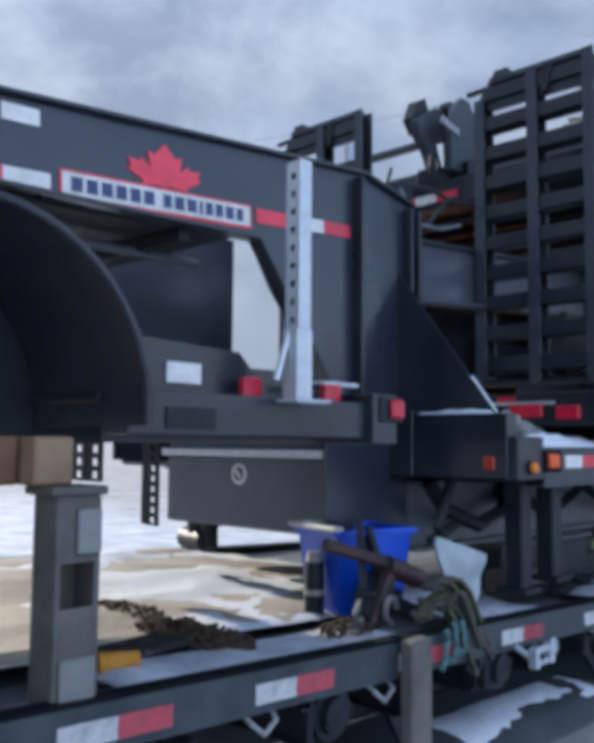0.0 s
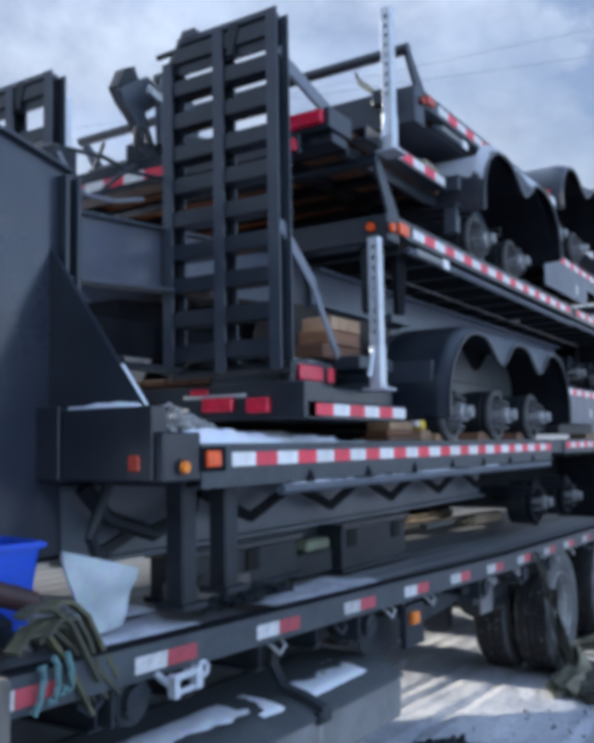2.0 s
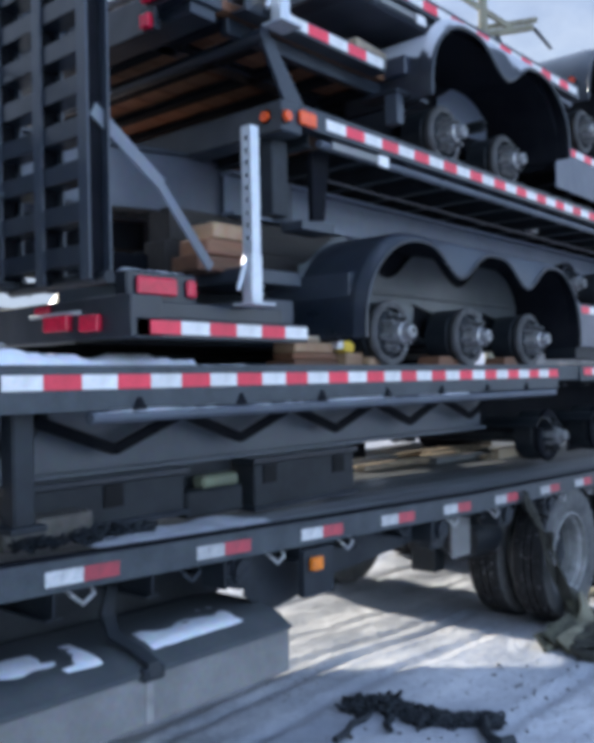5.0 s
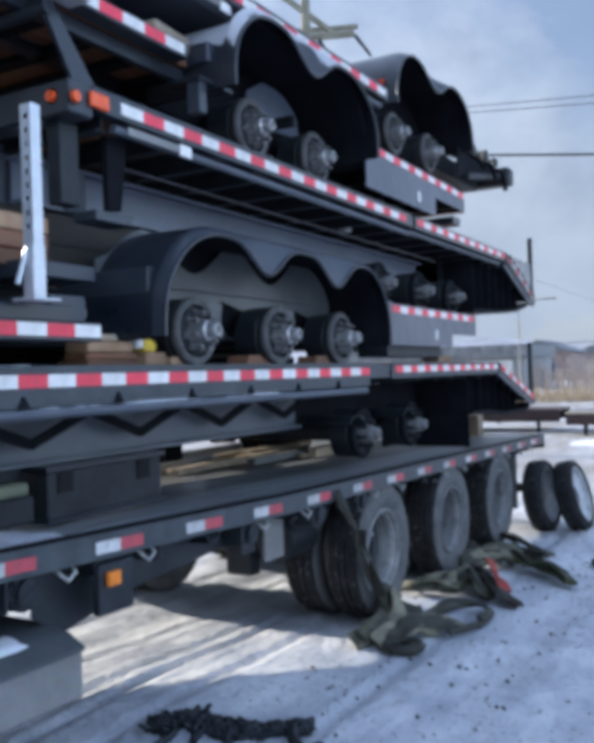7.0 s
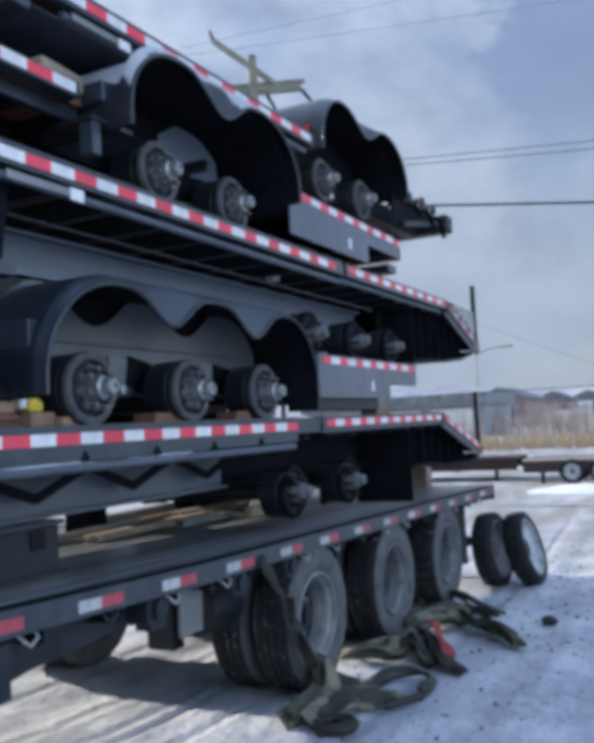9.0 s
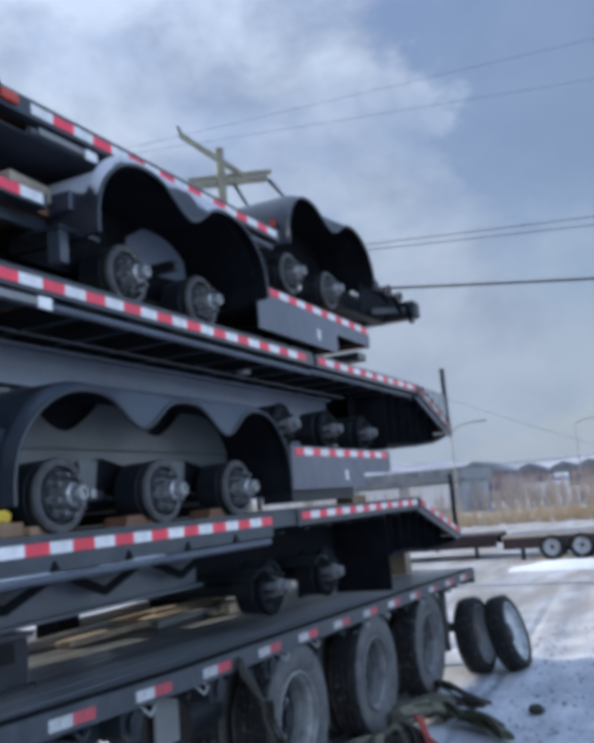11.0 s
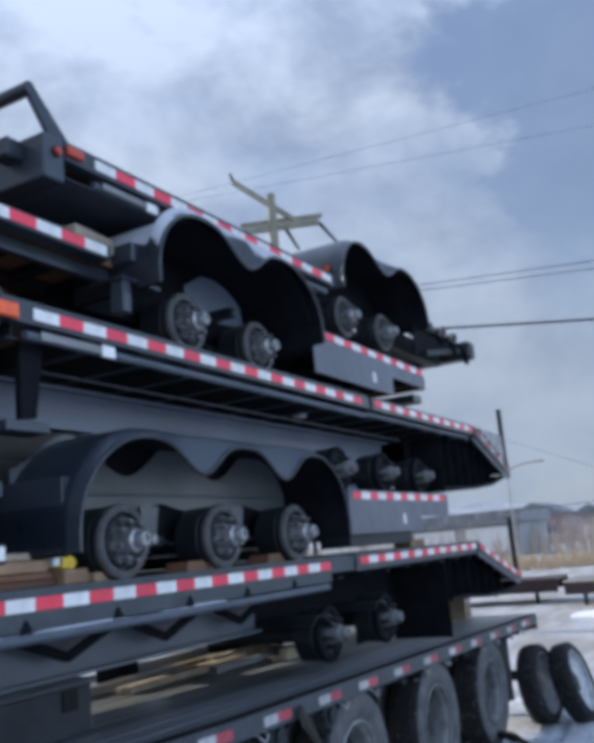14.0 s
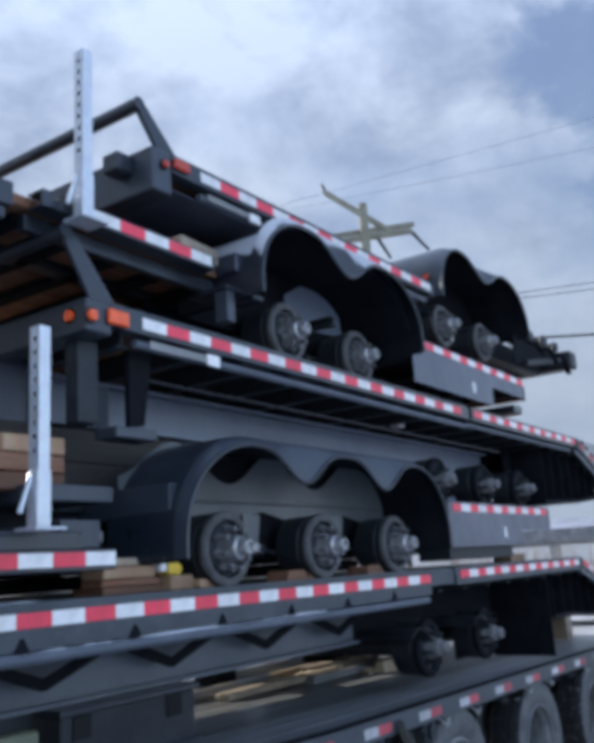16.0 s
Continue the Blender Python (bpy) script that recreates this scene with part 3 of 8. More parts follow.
def ibeam(bm, x0, x1, y, z0, z1, w=0.15, t=0.012):
    f, h = 0.018, w / 2
    return prism(bm, [(y - h, z0), (y + h, z0), (y + h, z0 + f), (y + t / 2, z0 + f), (y + t / 2, z1 - f), (y + h, z1 - f), (y + h, z1), (y - h, z1),
                      (y - h, z1 - f), (y - t / 2, z1 - f), (y - t / 2, z0 + f), (y - h, z0 + f)], x0, x1, "x")


def planks(parent, x0, x1, y0, y1, z, mat, count, t=0.045, name="deck_plank", gap=0.012):
    """Deck boards side by side, each a piece of its own on one mesh."""
    w = (y1 - y0) / count
    bm = bmesh.new()
    box(bm, 0, x1 - x0, 0, w - gap, 0, t, 0.004)
    me = finish(name, bm, mat)
    base = base_of(parent)
    for i in range(count):
        ob = new(name, me)
        ob.parent = parent
        ob.location = Vector((x0, y0 + i * w, z - t)) - base
    return me


def crossmembers(parent, x0, x1, z0, z1, step=0.41, y0=YN + 0.05, y1=YF - 0.05, mat=None):
    n = int((x1 - x0) / step)
    bm = bmesh.new()
    box(bm, -0.03, 0.03, y0, y1, z0, z0 + 0.008, 0)
    box(bm, -0.03, 0.03, y0, y1, z1 - 0.008, z1, 0)
    box(bm, -0.004, 0.004, y0, y1, z0, z1, 0)
    base = base_of(parent)
    bmesh.ops.translate(bm, vec=(0, -base.y, -base.z), verts=bm.verts)
    me = finish("crossmember", bm, mat or DARK)
    for i in range(n + 1):
        ob = new("crossmember", me)
        ob.parent = parent
        ob.location = (x0 + i * (x1 - x0) / n - base.x, 0, 0)


def front_rail(parent, x, z, dx=-0.26, dz=0.26):
    """Leaning brackets at both front corners with a pipe across between them."""
    for y in (YN + 0.01, YF - 0.03):
        bm = prism(bmesh.new(), [(x + 0.02, z), (x - 0.12, z), (x + dx - 0.03, z + dz + 0.02), (x + dx + 0.03, z + dz + 0.04)], y, y + 0.02)
        part("rail_bracket", bm, BLACK, parent)
    part("cross_pipe", rod(bmesh.new(), (x + dx, YN, z + dz + 0.01), (x + dx, YF, z + dz + 0.01), 0.033, 18), BLACK, parent, "painted round steel pipe")


def tail_ramp(parent, x, y0, y1, z0, z1, bars=10):
    """A stand-up loading ramp: side bars, a middle bar and angle-iron rungs."""
    def upright(y, top):
        # a channel, open towards the near side
        bm = bmesh.new()
        line = ((0.0, 0.0), (0.0, 0.055), (0.10, 0.055), (0.10, 0.0), (0.09, 0.0), (0.09, 0.045), (0.01, 0.045), (0.01, 0.0))
        low, high = ([bm.verts.new((x + a, y + b, z)) for a, b in line] for z in (z0, top))
        for k in range(8):
            bm.faces.new((low[k], low[(k + 1) % 8], high[(k + 1) % 8], high[k]))
        bm.faces.new(low), bm.faces.new(high)
        return bm
    r = part("ramp", upright(y0, z1), RAMP, parent, "black steel stand-up ramp with angle-iron rungs")
    # Near-black strip paints the shade inside the bar's channel.
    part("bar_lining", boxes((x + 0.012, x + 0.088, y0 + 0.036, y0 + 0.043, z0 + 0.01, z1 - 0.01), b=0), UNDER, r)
    for y in ((y0 + y1) / 2 - 0.03, y1 - 0.055):
        top = z1 - (0.03 if y < y1 - 0.1 else 0.10)
        part("ramp_bar", upright(y, top), RAMP, r)
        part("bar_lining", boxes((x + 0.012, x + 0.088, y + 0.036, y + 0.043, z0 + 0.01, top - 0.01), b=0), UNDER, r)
    base = base_of(parent)
    bm = bmesh.new()
    box(bm, x + 0.012, x + 0.020, y0 + 0.05, y1 - 0.05, -0.040, 0.030, 0.001)
    box(bm, x + 0.012, x + 0.10, y0 + 0.05, y1 - 0.05, -0.040, -0.032, 0.001)
    bmesh.ops.translate(bm, vec=(-base.x, -base.y, -base.z), verts=bm.verts)
    me = finish("rung", bm, BLACK)
    for i in range(bars):
        ob = new("rung", me)
        ob.parent = r
        ob.location = (0, 0, z0 + 0.1 + (z1 - z0 - 0.17) * i / (bars - 1))
    part("ramp_tip", prism(bmesh.new(), [(y0 + 0.06, z1 - 0.16), (y1 - 0.10, z1 - 0.16), (y1 - 0.02, z1 - 0.14), (y1 - 0.02, z1 - 0.10), (y1 - 0.08, z1 - 0.02), (y0 + 0.06, z1 - 0.01)], x + 0.03, x + 0.045, "x"), BLACK, r)
    part("tip_cap", prism(bmesh.new(), [(y1 - 0.22, z1 - 0.01), (y1 - 0.19, z1 + 0.028), (y1 - 0.12, z1 + 0.03), (y1 - 0.10, z1 - 0.01)], x, x + 0.06, "x"), RAMP, r)
    part("tip_pin", rod(bmesh.new(), (x + 0.04, y1 - 0.10, z1 - 0.03), (x + 0.04, y1 + 0.06, z1 - 0.035), 0.014, 8), DARK, r)
    part("tip_rib", prism(bmesh.new(), [((y0 + y1) / 2 - 0.06, z1 - 0.02), ((y0 + y1) / 2 - 0.12, z1 - 0.02), ((y0 + y1) / 2 - 0.075, z1 - 0.15), ((y0 + y1) / 2 - 0.05, z1 - 0.15)], x + 0.005, x + 0.03, "x"), DARK, r)
    part("tip_bar", beam(bmesh.new(), (x + 0.04, y0 + 0.03, z1 - 0.012), (x + 0.04, y1 - 0.08, z1 - 0.012), 0.07, 0.03), RAMP, r)
    part("tip_corner", beam(bmesh.new(), (x + 0.04, y1 - 0.085, z1 - 0.018), (x + 0.04, y1 - 0.028, z1 - 0.105), 0.05, 0.03), RAMP, r)
    return r


def height_at(line, x):
    for (x0, z0), (x1, z1) in zip(line, line[1:]):
        if x0 <= x <= x1:
            return z0 + (z1 - z0) * (x - x0) / (x1 - x0)
    return line[-1][1] if x > line[-1][0] else line[0][1]


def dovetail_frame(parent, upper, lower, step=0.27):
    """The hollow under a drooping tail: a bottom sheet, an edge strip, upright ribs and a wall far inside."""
    # Near-black on every sheet and rib puts the hollow's shade into colour.
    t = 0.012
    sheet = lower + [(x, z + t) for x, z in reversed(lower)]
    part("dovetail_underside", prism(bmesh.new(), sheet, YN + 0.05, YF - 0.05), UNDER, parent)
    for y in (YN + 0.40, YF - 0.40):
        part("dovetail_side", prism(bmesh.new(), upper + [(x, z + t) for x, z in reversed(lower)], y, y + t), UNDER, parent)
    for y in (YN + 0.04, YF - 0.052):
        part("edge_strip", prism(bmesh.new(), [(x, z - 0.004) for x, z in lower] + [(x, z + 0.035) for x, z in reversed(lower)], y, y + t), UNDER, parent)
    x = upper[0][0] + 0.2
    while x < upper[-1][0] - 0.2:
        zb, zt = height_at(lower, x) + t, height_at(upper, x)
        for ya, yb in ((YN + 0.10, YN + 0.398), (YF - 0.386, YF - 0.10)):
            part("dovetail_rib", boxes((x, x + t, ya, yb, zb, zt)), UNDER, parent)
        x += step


def zigzag(parent, x0, x1, y, z0, z1, pitch):
    """Web bars of a truss, up and down along the side."""
    n = int((x1 - x0) / (pitch / 2))
    for i in range(n):
        a = (x0 + i * pitch / 2, y, z1 if i % 2 == 0 else z0)
        b = (x0 + (i + 1) * pitch / 2, y, z0 if i % 2 == 0 else z1)
        part("truss_bar", beam(bmesh.new(), a, b, 0.02, 0.05), UNDER, parent)

# ---- ground ----


def ground_z(x, y):
    a, b = min(max((x - 5.6) / 1.5, 0), 1), min(max((x - 11.2) / 0.9, 0), 1)
    dip = a * a * (3 - 2 * a) - b * b * (3 - 2 * b)
    return 0.20 - 0.0215 * min(max(x, -12), 14) - 0.05 * dip


def graded(fine0, fine1, step, far):
    v = [fine0 + step * i for i in range(int((fine1 - fine0) / step) + 1)]
    s, p = step, v[-1]
    while p < far:
        s *= 1.35
        p += s
        v.append(p)
    s, p = step, v[0]
    while p > -far:
        s *= 1.35
        p -= s
        v.insert(0, p)
    return v


def build_ground():
    xs, ys = graded(2.0, 15.0, 0.10, 2600), graded(-1.6, 5.0, 0.036, 2600)
    verts = []
    for x in xs:
        for y in ys:
            near = max(0.0, 1 - max(abs(x - 9) - 10, abs(y - 2) - 7, 0) / 12)
            z = ground_z(x, y)
            z += near * 0.016 * noise.noise((x * 0.8, y * 0.8, 0)) + near * 0.010 * noise.noise((x * 2.7, y * 2.7, 3))
            # wheel ruts beside and under the trailers
            for c, w in ((2.62, 0.05), (2.95, 0.045), (3.12, 0.05), (3.5, 0.06), (3.75, 0.16), (4.2, 0.06), (1.2, 0.2), (1.75, 0.06)):
                d = (y - c - 0.10 * math.sin(x * 0.35) - 0.05 * (x - 7)) / w
                if abs(d) < 2.2 and near > 0:
                    z += near * (-0.017 * math.exp(-d * d) + 0.007 * math.exp(-(abs(d) - 1.4) ** 2 * 4))
            verts.append((x, y, z))
    n = len(ys)
    faces = [(i * n + j, (i + 1) * n + j, (i + 1) * n + j + 1, i * n + j + 1) for i in range(len(xs) - 1) for j in range(n - 1)]
    me = bpy.data.meshes.new("ground")
    me.from_pydata(verts, [], faces)
    me.materials.append(ground_material())
    for p in me.polygons:
        p.use_smooth = True
    tagged(new("ground", me), "trodden snow over a gravel yard with wheel ruts and dark grit", "ground", kind="structure")


def ground_material():
    m = bpy.data.materials.new("snowy_yard")
    m.use_nodes = True
    t = m.node_tree
    p = t.nodes["Principled BSDF"]
    tc = t.nodes.new("ShaderNodeTexCoord")
    mp = t.nodes.new("ShaderNodeMapping")
    mp.inputs["Scale"].default_value = (0.35, 1.6, 1)
    mp.inputs["Rotation"].default_value = (0, 0, radians(-3))
    t.links.new(tc.outputs["Object"], mp.inputs["Vector"])

    def tex(scale, detail, src, rough=0.6):
        n = t.nodes.new("ShaderNodeTexNoise")
        n.inputs["Scale"].default_value, n.inputs["Detail"].default_value, n.inputs["Roughness"].default_value = scale, detail, rough
        t.links.new(src, n.inputs["Vector"])
        return n.outputs["Fac"]

    def ramp(src, stops):
        r = t.nodes.new("ShaderNodeValToRGB")
        e = r.color_ramp.elements
        e[0].position, e[0].color = stops[0][0], (*stops[0][1], 1)
        e[1].position, e[1].color = stops[-1][0], (*stops[-1][1], 1)
        for pos, c in stops[1:-1]:
            k = e.new(pos)
            k.color = (*c, 1)
        t.links.new(src, r.inputs[0])
        return r.outputs[0]

    def mix(kind, fac, a, b):
        x = t.nodes.new("ShaderNodeMix")
        x.data_type, x.blend_type = "RGBA", kind
        for i, v in ((0, fac), (6, a), (7, b)):
            if isinstance(v, (int, float)):
                x.inputs[i].default_value = v
            elif isinstance(v, tuple):
                x.inputs[i].default_value = (*v, 1)
            else:
                t.links.new(v, x.inputs[i])
        return x.outputs[2]

    snow = ramp(tex(1.4, 8, tc.outputs["Object"]), [(0.35, (0.41, 0.435, 0.48)), (0.65, (0.70, 0.71, 0.735))])
    swept = ramp(tex(2.2, 7, mp.outputs[0], 0.6), [(0.38, (0.80, 0.81, 0.83)), (0.62, (1.06, 1.06, 1.05))])
    snow = mix("MULTIPLY", 1.0, snow, swept)
    dirt = ramp(tex(1.1, 9, mp.outputs[0], 0.65), [(0.58, (0, 0, 0)), (0.74, (0.55, 0.55, 0.55))])
    c = mix("MIX", dirt, snow, (0.44, 0.39, 0.33))
    # more gravel shows where the yard is driven on, behind the carrier
    pos, far = t.nodes.new("ShaderNodeSeparateXYZ"), t.nodes.new("ShaderNodeMapRange")
    t.links.new(tc.outputs["Object"], pos.inputs[0])
    far.inputs[1].default_value, far.inputs[2].default_value, far.inputs[3].default_value, far.inputs[4].default_value = 11.0, 17.0, 0.0, 1.0
    t.links.new(pos.outputs[0], far.inputs[0])
    driven = ramp(tex(0.7, 10, mp.outputs[0], 0.68), [(0.36, (0.25, 0.25, 0.25)), (0.56, (0.95, 0.95, 0.95))])
    c = mix("MIX", mix("MULTIPLY", 1.0, driven, far.outputs[0]), c, (0.28, 0.26, 0.24))
    grit = ramp(tex(30.0, 3, tc.outputs["Object"]), [(0.605, (0, 0, 0)), (0.665, (1, 1, 1))])
    patch = ramp(tex(0.9, 4, tc.outputs["Object"]), [(0.36, (0, 0, 0)), (0.6, (0.8, 0.8, 0.8))])
    c = mix("MIX", mix("MULTIPLY", 1.0, grit, patch), c, (0.13, 0.12, 0.11))
    t.links.new(c, p.inputs["Base Color"])
    p.inputs["Roughness"].default_value = 0.75
    b = t.nodes.new("ShaderNodeBump")
    b.inputs["Strength"].default_value, b.inputs["Distance"].default_value = 0.9, 0.035
    t.links.new(tex(9.0, 9, tc.outputs["Object"]), b.inputs["Height"])
    b2 = t.nodes.new("ShaderNodeBump")
    b2.inputs["Strength"].default_value, b2.inputs["Distance"].default_value = 0.4, 0.08
    t.links.new(tex(2.6, 5, tc.outputs["Object"]), b2.inputs["Height"])
    t.links.new(b2.outputs[0], b.inputs["Normal"])
    t.links.new(b.outputs[0], p.inputs["Normal"])
    return m


build_ground()

# ---- carrier trailer on its three axles ----
TILT_C = 1.23
LIDG = material("scuffed_box_lid", (0.050, 0.060, 0.068), (0.10, 0.11, 0.115), 0.5, scale=3, fine=40, bump=0.12, metal=0.2, spread=0.8)


def ribbon_strip(pts, w, t):
    """A band of even width along x, bent through points."""
    bm = bmesh.new()
    rows = []
    for i, p in enumerate(pts):
        p = Vector(p)
        d = (Vector(pts[min(i + 1, len(pts) - 1)]) - Vector(pts[max(i - 1, 0)])).normalized()
        u = Vector((1, 0, 0)).cross(d).normalized()
        rows.append([bm.verts.new(p + Vector((a * w / 2, 0, 0)) + u * b * t / 2) for a, b in ((-1, -1), (1, -1), (1, 1), (-1, 1))])
    for a, b in zip(rows, rows[1:]):
        for k in range(4):
            bm.faces.new((a[k], a[(k + 1) % 4], b[(k + 1) % 4], b[k]))
    bm.faces.new(rows[0]), bm.faces.new(rows[-1])
    return bm


C0 = Vector((9.4, YC, -0.002))
carrier = thing("carrier_trailer", C0, "long black step-deck trailer with weathered plank deck carrying the stack", "trailer")
CT = 1.013          # deck height over x = 9.4, before the tilt
planks(carrier, -4.0, 12.62, YN + 0.09, YF - 0.09, CT, OLDWOOD, 14, 0.04)
bm = channel(bmesh.new(), -4.0, 12.65, YN, CT - 0.104, CT + 0.006, 0.085, 0.01)
part("side_rail", bm, RAILG, carrier, "scuffed black side rail")
bm = channel(bmesh.new(), -4.0, 12.65, YF, CT - 0.115, CT + 0.006, 0.085, 0.01, -1)
part("side_rail", bm, DARK, carrier)
part("rear_rail", boxes((12.65, 12.72, YN, YF, CT - 0.16, CT + 0.004)), DARK, carrier)
for y in (3.12, 4.08):
    part("main_beam", ibeam(bmesh.new(), -4.0, 4.7, y, CT - 0.42, CT - 0.06), DARK, carrier)
    part("main_beam", ibeam(bmesh.new(), 4.7, 12.6, y, CT - 0.29, CT - 0.06), DARK, carrier)
part("side_plate", prism(bmesh.new(), [(-4.0, CT - 0.10), (5.95, CT - 0.10), (5.85, CT - 0.16), (4.72, 0.66), (4.55, 0.60), (-4.0, 0.60)], 2.80, 2.812), DARK, carrier)
part("side_plate", prism(bmesh.new(), [(4.50, CT - 0.10), (6.15, CT - 0.10), (6.0, 0.80), (5.65, 0.755), (5.17, 0.71), (4.80, 0.63), (4.64, 0.60), (4.50, 0.70)], 2.45, 2.462), DARK, carrier)
# Added, mostly unseen far plate, tapered to shape the shadow edge on the ground.
part("side_plate", prism(bmesh.new(), [(-4.0, CT - 0.10), (7.1, CT - 0.10), (6.8, 0.85), (5.98, 0.67), (5.4, 0.49), (5.1, 0.42), (-4.0, 0.42)], 4.80, 4.812), DARK, carrier)
crossmembers(carrier, -3.8, 12.4, CT - 0.15, CT - 0.045, 0.42, YN + 0.02, YF - 0.02)
for x in (-0.83, -0.22, 0.38, 0.945, 1.515, 2.122, 2.735, 3.398, 4.077, 4.71, 5.335, 5.945, 6.555, 7.20, 7.78, 8.39, 9.0, 9.61, 10.22, 10.83, 11.44, 12.05):
    tape_run(carrier, (x, YN - 0.001, CT - 0.055), 2, worn=True)
# Black strip paints the shadow line along the rail's top edge.
part("rail_lip", boxes((-4.0, 12.65, YN - 0.006, YN + 0.05, CT + 0.006, CT + 0.016), b=0.003), UNDER, carrier)
for k in range(26):
    # rope hooks bent under the rail
    x = -0.5 + 0.5 * k
    part("rope_hook", rope(bmesh.new(), [(x, YN + 0.03, CT - 0.105), (x, YN - 0.004, CT - 0.122), (x + 0.04, YN - 0.012, CT - 0.155), (x + 0.09, YN - 0.004, CT - 0.128), (x + 0.10, YN + 0.03, CT - 0.105)], 0.008, 6), STEELW if k % 3 else DARK, carrier)
for x0, y0 in ((7.77, 2.33), (9.29, 2.33), (10.83, 2.33)):
    z0 = 0.452 + C0.z
    for far in (False, True):
        for inner in (False, True):
            off = 0.34 if inner else 0.0
            prof = [(0.292, 0.022), (0.335, 0.0), (0.40, -0.012), (0.452, -0.008), (0.476, 0.004), (0.492, 0.024), (0.498, 0.07), (0.482, 0.072), (0.482, 0.086),
                    (0.498, 0.088), (0.498, 0.122), (0.483, 0.124), (0.483, 0.138), (0.498, 0.14), (0.497, 0.19), (0.492, 0.222), (0.465, 0.245), (0.40, 0.262), (0.335, 0.25), (0.292, 0.23)]
            if far:
                prof = [(r, 2 * YC - (y + y0 + off)) for r, y in prof]
            else:
                prof = [(r, y + y0 + off) for r, y in prof]
            w = part("wheel", tyre(bmesh.new(), prof, x0, z0, r_tread=0.487), RUBBER, carrier, "dusty grey truck tyre with black block tread")
            black_tread(w, DRUBBER, range(4, 15))
            rim = [(0.296, 0.018), (0.296, 0.002), (0.286, -0.002), (0.280, 0.008), (0.276, 0.034), (0.262, 0.044), (0.256, 0.060), (0.252, 0.105), (0.258, 0.113), (0.250, 0.122), (0.246, 0.21), (0.292, 0.235)]
            rim = [(r, (2 * YC - (y + y0 + off)) if far else y + y0 + off) for r, y in rim]
            rp = part("rim", lathe(bmesh.new(), rim, x0, z0, 40), RIMW if x0 < 8 else RIMG, w, "grimy grey steel rim")
            # Disc coloured black for the shade deep inside the rim.
            dish = [(0.05, 0.185), (0.245, 0.165), (0.245, 0.18), (0.05, 0.20)]
            part("rim_disc", lathe(bmesh.new(), [(r, (2 * YC - (y + y0 + off)) if far else y + y0 + off) for r, y in dish], x0, z0, 32), DARK, w)
            if not inner and not far:
                bm = bmesh.new()
                rod(bm, (x0, y0 + 0.10, z0), (x0, y0 + 0.21, z0), 0.085, 20)
                rod(bm, (x0, y0 + 0.075, z0), (x0, y0 + 0.11, z0), 0.06, 16)
                part("wheel_hub", bm, DARK, carrier)
                for k in range(10):
                    a = 2 * math.pi * k / 10
                    part("lug_nut", rod(bmesh.new(), (x0 + 0.14 * math.cos(a), y0 + 0.14, z0 + 0.14 * math.sin(a)), (x0 + 0.14 * math.cos(a), y0 + 0.205, z0 + 0.14 * math.sin(a)), 0.016, 6), STEELW, w)
    part("axle_beam", rod(bmesh.new(), (x0, y0 + 0.3, z0), (x0, 2 * YC - y0 - 0.3, z0), 0.07, 14), DARK, carrier)
    part("hanger", boxes((x0 - 0.75, x0 - 0.62, 3.02, 3.22, 0.34, CT - 0.28)), DARK, carrier)
part("mud_flap", boxes((11.52, 11.535, 2.34, 2.95, 0.25, CT - 0.12)), RUBBER, carrier)
part("mud_flap", boxes((11.52, 11.535, 4.25, 4.86, 0.25, CT - 0.12)), RUBBER, carrier)
bm = boxes((12.2, 12.3, 2.7, 2.8, 0.42, CT - 0.1), (12.2, 12.3, 4.4, 4.5, 0.42, CT - 0.1), (12.2, 12.3, 2.4, 4.8, 0.35, 0.45))
part("rear_bumper", bm, DARK, carrier)
# long aluminium box along the side, with rounded snowy top
side_box = part("side_box", boxes((0.2, 4.60, 2.275, 2.74, 0.415, 0.602), b=0.006), ALU, carrier, "dull aluminium side box")
# its lid: a rolled front edge, then a round shoulder up to a flat back
LID = ((2.272, 0.600), (2.262, 0.604), (2.260, 0.618), (2.272, 0.626), (2.300, 0.638), (2.340, 0.662), (2.390, 0.680), (2.46, 0.690), (2.745, 0.692), (2.745, 0.600))
rings = []
bm = bmesh.new()
for i in range(45):
    x = 0.2 + 4.4 * i / 44
    rings.append([bm.verts.new((x, y, z + 0.003 * noise.noise((x * 3, y * 5, 1)) * (z > 0.61))) for y, z in LID])
for a, b in zip(rings, rings[1:]):
    for k in range(len(LID)):
        bm.faces.new((a[k], b[k], b[(k + 1) % len(LID)], a[(k + 1) % len(LID)]))
bm.faces.new(rings[0]), bm.faces.new(rings[-1])
part("box_lid", bm, LIDG, side_box, "dark scuffed lid with round shoulder")
for x in (3.80, 2.35, 1.0):
    part("box_seam", boxes((x, x + 0.035, 2.268, 2.28, 0.42, 0.598)), STEELW, side_box)
    bm = ribbon_strip([(x + 0.02, 2.245, 0.60), (x + 0.02, 2.255, 0.645), (x, 2.33, 0.685), (x - 0.03, 2.42, 0.72), (x - 0.02, 2.48, 0.80), (x + 0.02, 2.50, CT - 0.12)], 0.055, 0.018)
    box(bm, x - 0.03, x + 0.07, 2.243, 2.275, 0.585, 0.635, 0.006)
    part("box_strap", bm, DARK, side_box)
part("side_bracket", boxes((4.73, 4.95, 2.30, 2.34, 0.70, CT - 0.1)), DARK, carrier)
